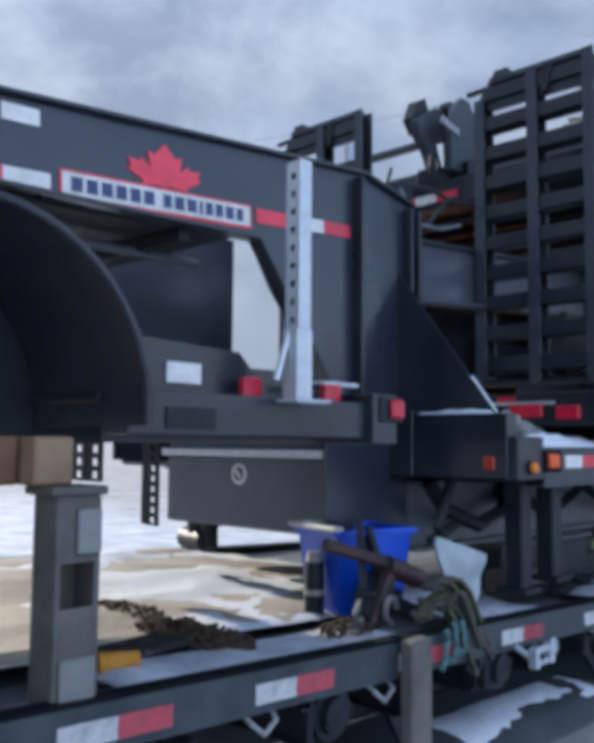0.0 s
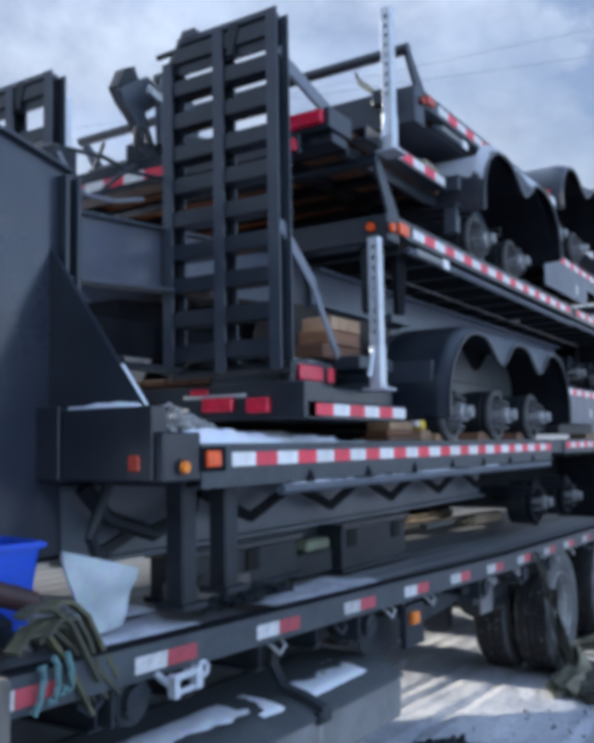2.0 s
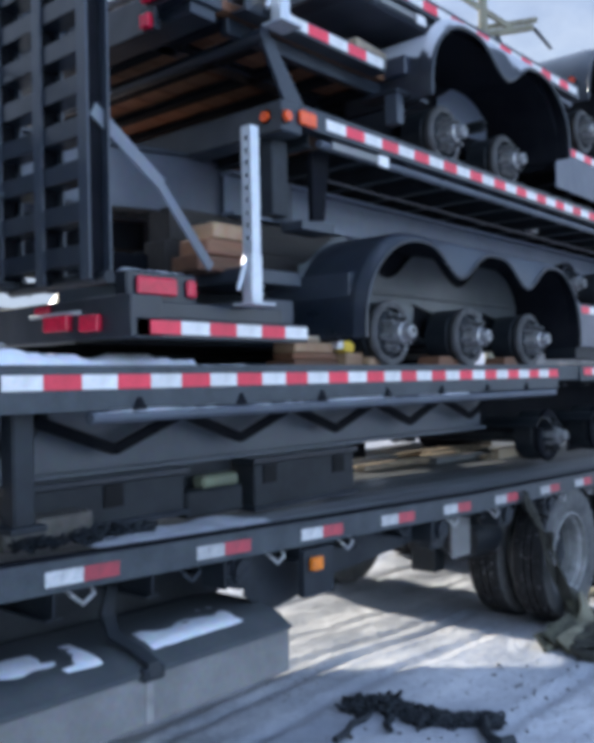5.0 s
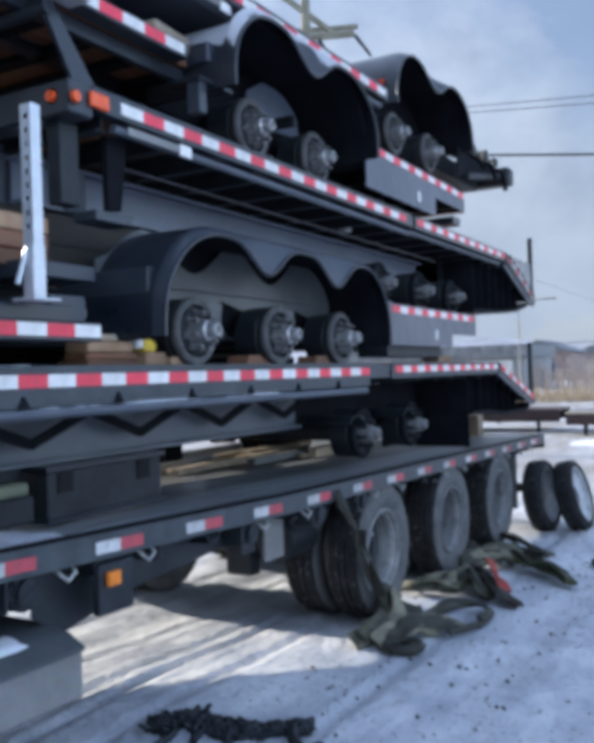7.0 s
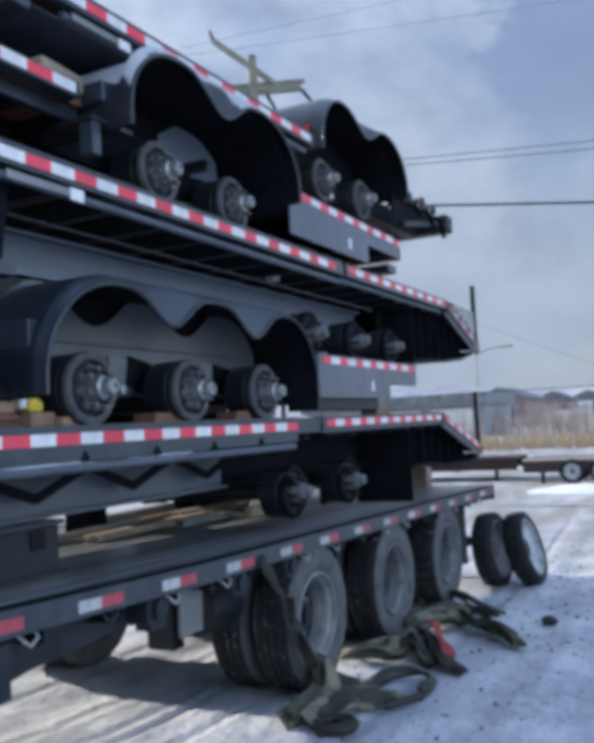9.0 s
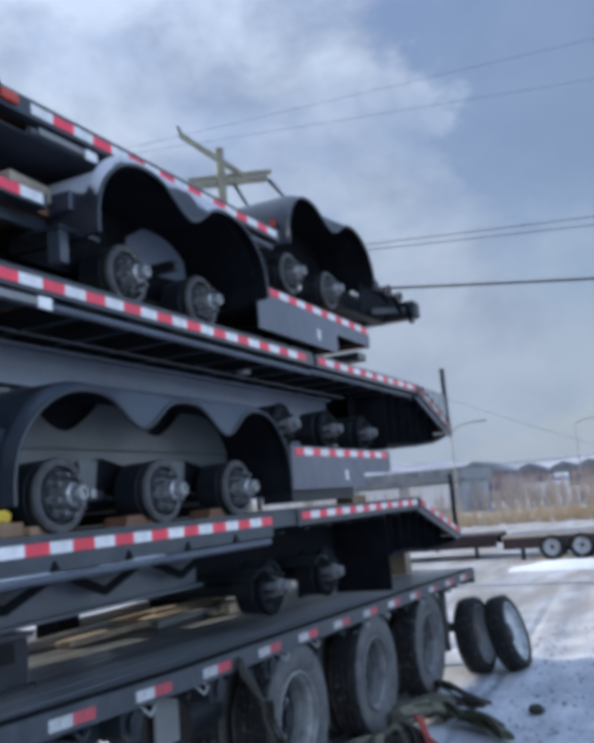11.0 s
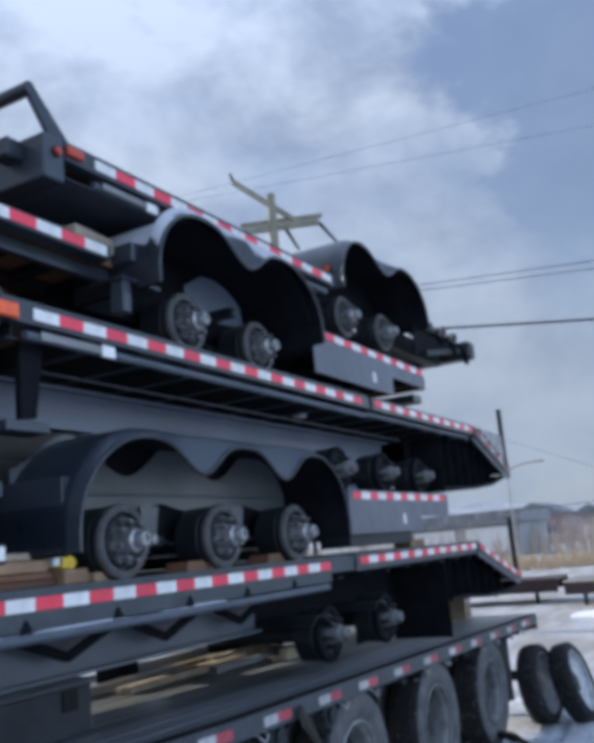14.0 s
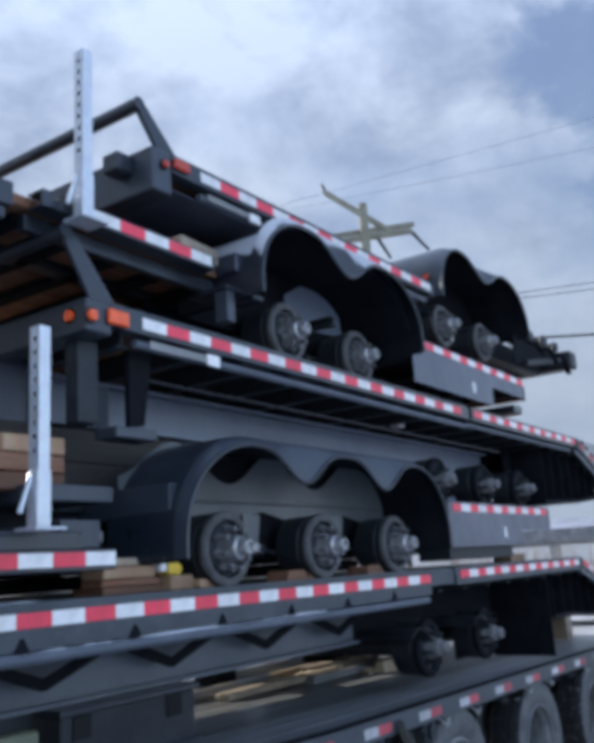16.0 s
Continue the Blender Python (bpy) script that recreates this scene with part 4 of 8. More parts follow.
part("side_bracket", boxes((6.0, 6.14, 2.42, 2.52, 0.72, CT - 0.1)), DARK, carrier)
part("landing_plate", boxes((6.38, 6.60, 2.5, 2.52, 0.60, CT - 0.08)), ALU, carrier, "pale metal plate under the deck")
part("air_tank", rod(bmesh.new(), (6.9, 2.75, 0.62), (7.25, 2.75, 0.62), 0.14, 20), DARK, carrier)
lamp(carrier, 4.80, 2.30, 0.85, 0.075, 0.06, YAMBER, 0.03, "side_lamp")
for x in (1.85, 2.76, 4.35, 5.95, 6.75, 7.4):
    bm = bmesh.new()
    rod(bm, (x, 2.33, CT - 0.165), (x, 2.50, CT - 0.165), 0.078, 18)
    rod(bm, (x, 2.305, CT - 0.165), (x, 2.33, CT - 0.165), 0.05, 14)
    box(bm, x - 0.095, x + 0.095, 2.42, 2.45, CT - 0.24, CT - 0.1, 0.004)
    box(bm, x - 0.10, x - 0.085, 2.32, 2.46, CT - 0.23, CT - 0.1, 0.003)
    rod(bm, (x - 0.05, 2.31, CT - 0.20), (x + 0.05, 2.31, CT - 0.14), 0.012, 6)
    part("strap_winch", bm, DARK, carrier, "greasy black strap winch")
# forward of the knee the deck, its rails and beams rise a little more
KNEE, RISE = 6.3, 0.0185
for ob in [o for o in carrier.children if o.name.split(".")[0] in ("deck_plank", "side_rail", "rail_lip", "main_beam", "side_plate", "crossmember", "rope_hook", "strap_winch", "red_reflector", "white_reflector")]:
    if ob.name.split("_")[-1].startswith("reflector"):
        gone = max(0.0, KNEE - C0.x - ob.location.x)
        ob.location.z += RISE * gone
        ob.rotation_euler.y += RISE if gone else 0.0
        continue
    bm = bmesh.new()
    bm.from_mesh(ob.data)
    bmesh.ops.bisect_plane(bm, geom=bm.verts[:] + bm.edges[:] + bm.faces[:], plane_co=(KNEE - C0.x, 0, 0), plane_no=(1, 0, 0))
    for v in bm.verts:
        v.co.z += RISE * max(0.0, KNEE - C0.x - v.co.x)
    bm.to_mesh(ob.data)
    bm.free()
carrier.rotation_euler = (0, radians(TILT_C), 0)


def deck_z(x):
    """The carrier's deck top."""
    return CT - math.tan(radians(TILT_C)) * (x - C0.x) + RISE * max(0.0, KNEE - x)


# ---- gooseneck trailer standing on the carrier ----
L1 = thing("gooseneck_trailer", (7.0, YC, deck_z(8.4)), "black deck-over gooseneck trailer without wheels, standing on the carrier", "trailer")
bm = channel(bmesh.new(), 3.10, 7.55, YN, 1.695, 1.855, 0.07)
channel(bm, 7.95, 10.80, YN, 1.735, 1.855, 0.07)
box(bm, 7.55, 7.95, YN + 0.012, YN + 0.05, 1.745, 1.85)
part("side_rail", bm, RAILG, L1, "scuffed black side rail")
part("side_rail", channel(bmesh.new(), 3.10, 10.80, YF, 1.745, 1.855, 0.07, 0.008, -1), BLACK, L1)
planks(L1, 3.1, 10.78, YN + 0.08, YF - 0.08, 1.85, OLDWOOD, 14)
crossmembers(L1, 3.2, 10.7, 1.70, 1.80, 0.41)
part("rub_rail", rod(bmesh.new(), (3.62, YN + 0.012, 1.668), (7.50, YN + 0.012, 1.664), 0.023, 14), RUBG, L1, "dull grey rub rail pipe")
zigzag(L1, 3.70, 7.6, 2.79, 1.505, 1.645, 0.77)
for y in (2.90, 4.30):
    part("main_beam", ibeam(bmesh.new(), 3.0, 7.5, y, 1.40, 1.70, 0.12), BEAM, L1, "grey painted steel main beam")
    # Rear half of the same beam in near-black, for the shade around it.
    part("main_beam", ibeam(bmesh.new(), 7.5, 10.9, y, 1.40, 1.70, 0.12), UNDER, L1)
part("front_box", boxes((2.90, 3.10, YN, YF, 1.725, 1.895), b=0.008), BLACK, L1)
part("front_box", boxes((2.88, 2.95, 2.78, 4.42, 1.73, 2.0)), BLACK, L1)
part("lamp_housing", boxes((3.085, 3.235, YN - 0.006, YN + 0.001, 1.755, 1.842), b=0.002), UNDER, L1)
lamp(L1, 3.145, YN - 0.006, 1.80, 0.075, 0.058, AMBER)
round_lamp(L1, 2.99, YN, 1.775, 0.024, YAMBER)
lamp(L1, 2.90, 2.42, 1.79, 0.05, 0.055, DIMAMBER, name="front_lamp", face="x")
tape_run(L1, (3.275, YN - 0.001, 1.795), 28)
tape_run(L1, (8.02, YN - 0.001, 1.805), 18, True)
# dovetail at the rear
dovetail_frame(L1, [(10.0, 1.74), (10.78, 1.78), (12.25, 1.39)], [(10.0, 1.345), (10.5, 1.335), (11.1, 1.285), (11.9, 1.275), (12.2, 1.305), (12.26, 1.36)])
for y0 in (YN, YF - 0.07):
    part("dovetail_rail", beam(bmesh.new(), (10.80, y0 + 0.01, 1.80), (12.27, y0 + 0.01, 1.395), 0.05, 0.10), BLACK, L1)
part("dovetail_rod", rod(bmesh.new(), (10.75, YN - 0.004, 1.735), (12.15, YN - 0.004, 1.35), 0.016, 10), GREY, L1)
part("dovetail_deck", prism(bmesh.new(), [(10.78, 1.85), (12.25, 1.43), (12.25, 1.38), (10.78, 1.80)], YN + 0.07, YF - 0.07), DARK, L1)
tape_run(L1, (10.85, YN - 0.018, 1.80), 9, True, 15.4)
part("stake", boxes((12.22, 12.27, YN, YN + 0.05, 1.36, 2.08)), BLACK, L1)
part("stake", boxes((12.22, 12.27, YF - 0.05, YF, 1.36, 2.08)), BLACK, L1)
for x in (8.02, 9.02):
    axle(L1, x - 0.06, 1.325, YN + 0.1, 1.1, True)
for x in (7.75, 8.75):
    part("wheel_well", shell(bmesh.new(), [(x - 0.25 + 0.05 * i, 1.42 + 0.06 * math.sin(i * 0.6)) for i in range(7)], 2.45, 2.9, 0.006), DARK, L1)
for k in range(7):
    x = 3.83 + 0.535 * k
    part("rail_gusset", prism(bmesh.new(), [(x - 0.032, 1.690), (x + 0.032, 1.690), (x + 0.005, 1.738), (x - 0.005, 1.738)], YN - 0.008, YN - 0.001), UNDER, L1)
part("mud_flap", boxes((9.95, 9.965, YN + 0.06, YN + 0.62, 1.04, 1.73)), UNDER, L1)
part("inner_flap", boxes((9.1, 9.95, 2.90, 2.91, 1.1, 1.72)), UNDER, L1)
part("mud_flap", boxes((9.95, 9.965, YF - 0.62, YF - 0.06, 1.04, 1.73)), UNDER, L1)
# neck
NY = 2.90


def neck_side(y0, y1, foot, back):
    pts = [(-1.2, 2.62), (-1.2, 2.70), (1.08, 2.858), (2.62, 3.0), (2.74, 3.005), (2.92, 2.965), (back, 2.93), (back, foot), (2.48, foot), (2.48, 2.06), (2.17, 2.43), (2.06, 2.60), (1.08, 2.575)]
    return prism(bmesh.new(), pts, y0, y1)


for i, (y0, y1) in enumerate(((NY, NY + 0.014), (4.286, 4.30))):
    n = part("neck_plate", neck_side(y0, y1, 1.45 if i == 0 else 1.76, 3.06 if i == 0 else 3.19), NECK, L1, "charcoal painted gooseneck side plate")
    s = -1 if i == 0 else 1
    yo = y0 if i == 0 else y1
    for a, b in (((-1.2, 2.70), (1.08, 2.858)), ((1.08, 2.858), (2.70, 3.005)), ((2.70, 3.005), (3.04, 2.935))):
        part("neck_flange", beam(bmesh.new(), (a[0], yo + s * 0.010, a[1] - 0.008), (b[0], yo + s * 0.010, b[1] - 0.008), 0.036, 0.016), BLACK, n)
    for a, b in (((-1.2, 2.62), (1.08, 2.575)), ((1.08, 2.575), (2.06, 2.60)), ((2.06, 2.60), (2.48, 2.06)), ((2.48, 2.06), (2.48, 1.46 if i == 0 else 1.77))):
        part("neck_flange", beam(bmesh.new(), (a[0], yo + s * 0.02, a[1]), (b[0], yo + s * 0.02, b[1]), 0.07, 0.014), NECK, n)
    for x in (2.645, 2.985, 3.045):
        bm = bmesh.new()
        box(bm, x - 0.01, x + 0.01, min(yo, yo + s * 0.05), max(yo, yo + s * 0.05), 1.95 if x > 2.9 else 2.05, 2.965 if x < 2.9 else 2.90, 0.003)
        part("neck_rib", bm, BLACK, n)
    yg = YN + 0.12 if i == 0 else YF - 0.12
    g = part("side_gusset", prism(bmesh.new(), [(yo, 2.61), (yo, 1.98), (yg, 1.98)], 2.94, 2.96, "x"), BLACK, L1)
    part("gusset_base", boxes((2.885, 2.96, min(yo, yg) - (0.0 if i else 0.08), max(yo, yg) - (0.13 if i == 0 else 0.0), 1.732, 1.985)) if i == 0 else boxes((2.885, 2.96, 4.43, yg + 0.08, 1.732, 1.985)), BLACK, g)
part("neck_crossplate", boxes((2.57, 3.0, NY + 0.02, 4.02, 1.805, 2.1)), NECK, L1)
part("neck_belly", prism(bmesh.new(), [(-1.2, 2.66), (1.08, 2.60), (2.0, 2.64), (2.0, 2.60), (1.08, 2.55), (-1.2, 2.62)], NY + 0.02, 4.28), DARK, L1)
part("neck_bay_plate", prism(bmesh.new(), [(2.22, 2.30), (3.18, 2.30), (3.18, 3.02), (2.22, 2.95)], 4.255, 4.27), NECK, L1)
for xx_ in (0.4, 1.1, 1.75):
    part("neck_crossbar", boxes((xx_, xx_ + 0.05, NY + 0.02, 4.28, 2.545, 2.60)), DARK, L1)
part("neck_pipe", rod(bmesh.new(), (0.2, 3.1, 2.50), (2.05, 3.2, 2.55), 0.018, 8), GREY, L1)
box_ = part("front_toolbox", boxes((2.52, 2.90, 2.93, 3.97, 1.49, 1.80), b=0.01), SKIN, L1, "grey steel toolbox between the neck beams")
part("toolbox_lid", boxes((2.49, 2.56, 2.935, 3.98, 1.80, 1.832)), GALV, box_)
bm = bmesh.new()
rod(bm, (2.52, 3.45, 1.725), (2.514, 3.45, 1.725), 0.046, 24)
part("round_badge", bm, WHITET, box_, "round white badge")
bm = bmesh.new()
rod(bm, (2.5145, 3.45, 1.725), (2.511, 3.45, 1.725), 0.030, 20)
part("badge_disc", bm, NECK, box_)
part("badge_mark", beam(bmesh.new(), (2.5095, 3.468, 1.742), (2.5095, 3.432, 1.708), 0.004, 0.018, 0), WHITET, box_)
bm = bmesh.new()
rod(bm, (2.62, 3.86, 1.35), (2.62, 3.86, 1.5), 0.045, 12)
rod(bm, (2.60, 3.76, 1.40), (2.64, 3.96, 1.40), 0.055, 12)
box(bm, 2.58, 2.66, 3.74, 3.80, 1.36, 1.49, 0.01)
part("front_hanger", bm, DARK, L1)
for x, y, zb in ((3.19, 2.47, 1.27), (3.42, 2.45, 1.30)):
    g = part("landing_leg", boxes((x - 0.042, x + 0.042, y - 0.042, y + 0.042, zb, 1.74), b=0.008), DARK, L1, "black square landing leg, drawn up")
    part("leg_foot", boxes((x - 0.07, x + 0.07, y - 0.07, y + 0.07, zb - 0.015, zb + 0.01)), DARK, g)
bm = bmesh.new()
rope(bm, [(3.02, 2.80, 1.70), (3.12, 2.78, 1.58), (3.35, 2.76, 1.50), (3.62, 2.78, 1.56), (3.80, 2.90, 1.66)], 0.034)
rope(bm, [(3.05, 2.7, 1.72), (2.98, 2.72, 1.52), (3.06, 2.72, 1.36), (3.2, 2.74, 1.30)], 0.024)
part("air_hose", bm, DARK, L1, "black looping air hose")
part("leg_brace", beam(bmesh.new(), (3.15, 2.9, 1.42), (3.95, 2.95, 1.68), 0.05, 0.05), DARK, L1)

# sign on the neck: lettering drawn as plain bars, and the red leaf shape
sx, sz, st = 1.30, 2.585, math.radians(3.7)
MS = Matrix.Translation((sx, NY - 0.002, sz)) @ Matrix.Rotation(-st, 4, "Y")


def neck_patch(name, mat, x0, x1, z0, z1, depth, parent, label=""):
    bm = box(bmesh.new(), x0, x1, -depth, 0, z0, z1, 0)
    bmesh.ops.transform(bm, matrix=MS, verts=bm.verts)
    return part(name, bm, mat, parent, label)


sign = neck_patch("sign_plate", REDT, -0.02, 0.760, 0.002, 0.090, 0.002, L1, "white sign strip with red edge and navy bars")
neck_patch("sign_face", WHITET, -0.012, 0.752, 0.012, 0.083, 0.004, sign)
xx = 0.018
for i, w in enumerate((0.042, 0.042, 0.042, 0.042, 0.042, 0.042, 0, 0.036, 0.042, 0.042, 0.018, 0.034, 0.036, 0.040, 0.034)):
    if w:
        neck_patch("sign_bar", NAVY, xx, xx + 1.08 * w - 0.006, 0.026, 0.070, 0.006, sign)
        xx += 1.08 * w + 0.008
    else:
        xx += 0.024
half_leaf = [(0, 0.0), (0.012, 0.0), (0.010, 0.03), (0.085, 0.02), (0.078, 0.035), (0.135, 0.075), (0.118, 0.082), (0.130, 0.115), (0.092, 0.108), (0.085, 0.125), (0.052, 0.092), (0.062, 0.155), (0.038, 0.145), (0, 0.195)]
leaf = [(x, z) for x, z in half_leaf] + [(-x, z) for x, z in reversed(half_leaf[1:-1])]
bm = prism(bmesh.new(), [(0.375 + x * 1.15, 0.092 + z * 0.86 - 0.02) for x, z in leaf], -0.003, 0)
bmesh.ops.transform(bm, matrix=MS, verts=bm.verts)
part("red_leaf_shape", bm, REDT, L1, "plain red leaf shape")
neck_patch("red_reflector", REDT, 0.785, 0.995, 0.03, 0.085, 0.003, L1)
for a, b, m_ in ((-0.78, -0.05, WHITET), (-0.90, -0.78, REDT)):
    neck_patch("white_reflector" if m_ is WHITET else "red_reflector", m_, a if m_ is REDT else -0.20, b if m_ is REDT else -0.05, 0.01, 0.066, 0.003, L1)
neck_patch("red_reflector", REDT, -0.35, -0.20, 0.01, 0.066, 0.003, L1)
neck_patch("white_reflector", WHITET, 0.995, 1.155, 0.035, 0.087, 0.003, L1)
neck_patch("red_reflector", REDT, 1.155, 1.315, 0.035, 0.087, 0.003, L1)
neck_patch("decal", WHITET, -0.20, -0.08, 0.20, 0.25, 0.003, L1, "small white decal")

# ---- low trailer turned round, standing on the gooseneck's deck ----
L2 = thing("equipment_trailer", (6.6, YC, 1.85), "black three-axle equipment trailer without wheels, ramps standing up at its tail", "trailer", "stacked trailers")
HX = (5.530, 6.354, 7.177)
for x in HX:
    axle(L2, x, 2.023, 2.175)
# Crown in a lighter paint, for the sky reflected along it.
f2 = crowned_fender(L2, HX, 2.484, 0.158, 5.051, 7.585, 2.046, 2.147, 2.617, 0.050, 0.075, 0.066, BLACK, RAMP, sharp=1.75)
# its back plate, with a wavy top below the sheet
wave = []
for k in range(61):
    x = 5.10 + (7.51 - 5.10) * k / 60
    z = 2.458 + 0.095 * math.cos(2 * math.pi * (x - 6.28) / 0.81)
    wave.append((x, z if x < 7.09 else 2.30 + 0.253 * math.sqrt(max(0.0, 1 - ((x - 7.09) / 0.43) ** 2))))
bm = prism(bmesh.new(), [(5.10, 2.272)] + wave + [(7.515, 2.197), (7.194, 2.178), (7.006, 2.215), (6.63, 2.178), (6.348, 2.187), (6.16, 2.225), (5.784, 2.168), (5.408, 2.178)], 2.591, 2.599)
part("fender_back_plate", bm, PLATE, f2, "satin grey steel back plate with wavy top")
part("plate_ledge", boxes((5.42, 7.45, 2.575, 2.590, 2.262, 2.276)), PLATE, f2)
crowned_fender(L2, HX, 2.52, 0.19, 5.05, 7.66, 2.06, YF, 2 * YC - 2.80, 0.10, 0.12, 0.07, BLACK, BLACK, far=True)
part("fender_bracket", boxes((5.07, 5.20, 2.255, 2.84, 2.165, 2.30)), RAMP, L2)
for x in (5.94, 6.765):
    # spring hangers and leaf springs between the axles
    part("spring_hanger", prism(bmesh.new(), [(x - 0.075, 2.20), (x + 0.075, 2.20), (x + 0.05, 2.06), (x + 0.02, 2.0), (x - 0.02, 2.0), (x - 0.05, 2.06)], 2.50, 2.515), PLATE, L2)
    part("hanger_bolt", rod(bmesh.new(), (x, 2.47, 2.03), (x, 2.56, 2.03), 0.024, 10), BRIGHT, L2)
    part("equaliser", beam(bmesh.new(), (x - 0.13, 2.54, 2.06), (x + 0.13, 2.54, 2.02), 0.05, 0.05), DARK, L2)
for x in HX:
    bm = bmesh.new()
    for k in range(4):
        w_ = 0.32 - 0.06 * k
        rope(bm, [(x + w_ * q, 2.56, 2.045 - 0.05 * (1 - q * q) - 0.014 * k) for q in (-1, -0.6, -0.2, 0.2, 0.6, 1)], 0.010, 4)
    part("leaf_spring", bm, DARK, L2)
for y in (2.84, 4.36):
    part("main_beam", ibeam(bmesh.new(), 3.85, 10.0, y, 1.96, 2.24, 0.12), DARK, L2)
planks(L2, 4.85, 7.95, 2.82, 4.38, 2.275, REDWOOD, 8)
planks(L2, 7.97, 10.02, YN + 0.08, YF - 0.08, 2.30, REDWOOD, 14)
bm = bmesh.new()
prism(bm, [(7.93, 1.99), (9.36, 1.99), (9.36, 2.105), (10.05, 2.105), (10.05, 2.305), (7.93, 2.305)], YN, YN + 0.012)
box(bm, 7.94, 10.04, YN + 0.014, YN + 0.09, 2.29, 2.303)
part("side_rail", bm, SKIN, L2, "grey painted side beam")
part("side_rail", boxes((7.93, 10.06, YF - 0.012, YF, 2.0, 2.305)), GREY, L2)
part("front_rail", boxes((10.0, 10.10, YN + 0.01, YF - 0.01, 2.13, 2.30)), BLACK, L2)
# Added dark beam blocks the light in the gap along the far side.
part("skid_beam", boxes((5.0, 10.0, 4.30, 4.40, 1.857, 1.958)), UNDER, L2)
part("tongue", boxes((10.1, 11.3, 3.35, 3.5, 2.02, 2.2), (10.1, 11.3, 3.7, 3.85, 2.02, 2.2)), DARK, L2)
part("inner_box", boxes((8.0, 9.2, YN + 0.05, YN + 0.3, 1.90, 2.0)), DARK, L2)
tape_run(L2, (8.0, YN - 0.001, 2.265), 13, True)
part("decal", boxes((8.93, 8.98, YN - 0.003, YN, 2.05, 2.13), b=0), WHITET, L2)
# tail
bm = boxes((3.82, 4.81, YN, YN + 0.10, 1.955, 2.035), (3.82, 4.66, YN + 0.02, YN + 0.16, 2.035, 2.10))
box(bm, 3.82, 4.80, YF - 0.1, YF, 1.955, 2.035)
box(bm, 3.80, 3.95, YN, YF, 1.96, 2.12)
part("tail_frame", bm, BLACK, L2)
tape_run(L2, (4.802 - SEG * 6, YN - 0.001, 1.998), 6, True)
part("deck_step", boxes((4.50, 4.89, YN + 0.1, YN + 0.5, 2.225, 2.29), (4.58, 4.78, YN + 0.06, YN + 0.5, 2.04, 2.15)), RAMP, L2)
planks(L2, 3.95, 4.85, YN + 0.12, YF - 0.12, 2.11, OLDWOOD, 14)
lb = part("lamp_box", boxes((3.86, 4.22, YN + 0.10, YN + 0.18, 2.10, 2.225), b=0.008), BLACK, L2)
lamp(lb, 4.0, YN + 0.10, 2.165, 0.20, 0.07, REDL, 0.02, "tail_lamp")
lamp(lb, 4.18, YN + 0.10, 2.165, 0.05, 0.07, REDL, 0.02, "tail_lamp")
for y, z, w in ((2.75, 2.03, 0.17), (2.53, 2.02, 0.12), (4.45, 2.03, 0.17), (4.67, 2.02, 0.12)):
    lamp(L2, 3.80, y, z, w, 0.065, REDL, 0.03, "tail_lamp", "x")
lamp(L2, 3.80, 2.86, 2.09, 0.10, 0.03, REDL, 0.02, "centre_lamp", "x")
part("bumper_plate", boxes((3.78, 3.80, 2.6, 2.95, 2.06, 2.075)), GALV, L2)
post_mesh_leg(L2, 4.39, 2.245, 2.11, 2.845)
for y0, y1, zt in ((2.30, 2.93, 3.70), (3.67, 4.32, 3.775)):
    rp = tail_ramp(L2, 3.62, y0, y1, 2.16, zt, 10 if y0 < 3 else 7)
    yy = y0 + 0.02
    bm = beam(bmesh.new(), (3.66, yy, 2.77), (4.02, yy + 0.05, 2.56), 0.012, 0.06)
    beam(bm, (4.02, yy + 0.06, 2.56), (4.33, yy + 0.11, 2.27), 0.012, 0.05)
    part("ramp_strut", bm, GREY, rp, "flat grey folding strut")
    part("ramp_hinge", rod(bmesh.new(), (3.70, y0 - 0.01, 2.17), (3.70, y1 + 0.01, 2.17), 0.025, 12), DARK, rp)

# ---- gooseneck deck trailer lying on it ----
L3 = thing("deck_over_trailer", (7.5, YC, 2.30), "black deck-over trailer with drooping rear dovetail, third in the stack", "trailer", "stacked trailers")
bm = channel(bmesh.new(), 4.80, 8.45, YN, 2.945, 3.045, 0.07)
channel(bm, 8.53, 11.22, YN, 2.945, 3.045, 0.07)
box(bm, 8.45, 8.53, YN + 0.012, YN + 0.05, 2.945, 3.04)
part("side_rail", bm, BLACK, L3)
part("side_rail", channel(bmesh.new(), 4.80, 11.22, YF, 2.945, 3.045, 0.07, 0.008, -1), BLACK, L3)
planks(L3, 4.8, 11.2, YN + 0.08, YF - 0.08, 3.04, REDWOOD, 14)
crossmembers(L3, 4.9, 11.1, 2.88, 2.99, 0.41)
part("rub_rail", rod(bmesh.new(), (4.95, YN + 0.03, 2.902), (8.45, YN + 0.03, 2.892), 0.021, 14), RUBG, L3, "dull grey rub rail pipe")
part("rub_rail", rod(bmesh.new(), (8.5, YN + 0.05, 2.915), (11.1, YN + 0.05, 2.915), 0.020, 12), RUBG, L3)
part("white_reflector", boxes((5.02, 5.40, YN - 0.002, YN + 0.004, 2.886, 2.922), b=0), ALU, L3, "silver sticker")
part("white_reflector", boxes((5.40, 5.49, YN - 0.004, YN + 0.004, 2.875, 2.93), b=0), WHITET, L3)
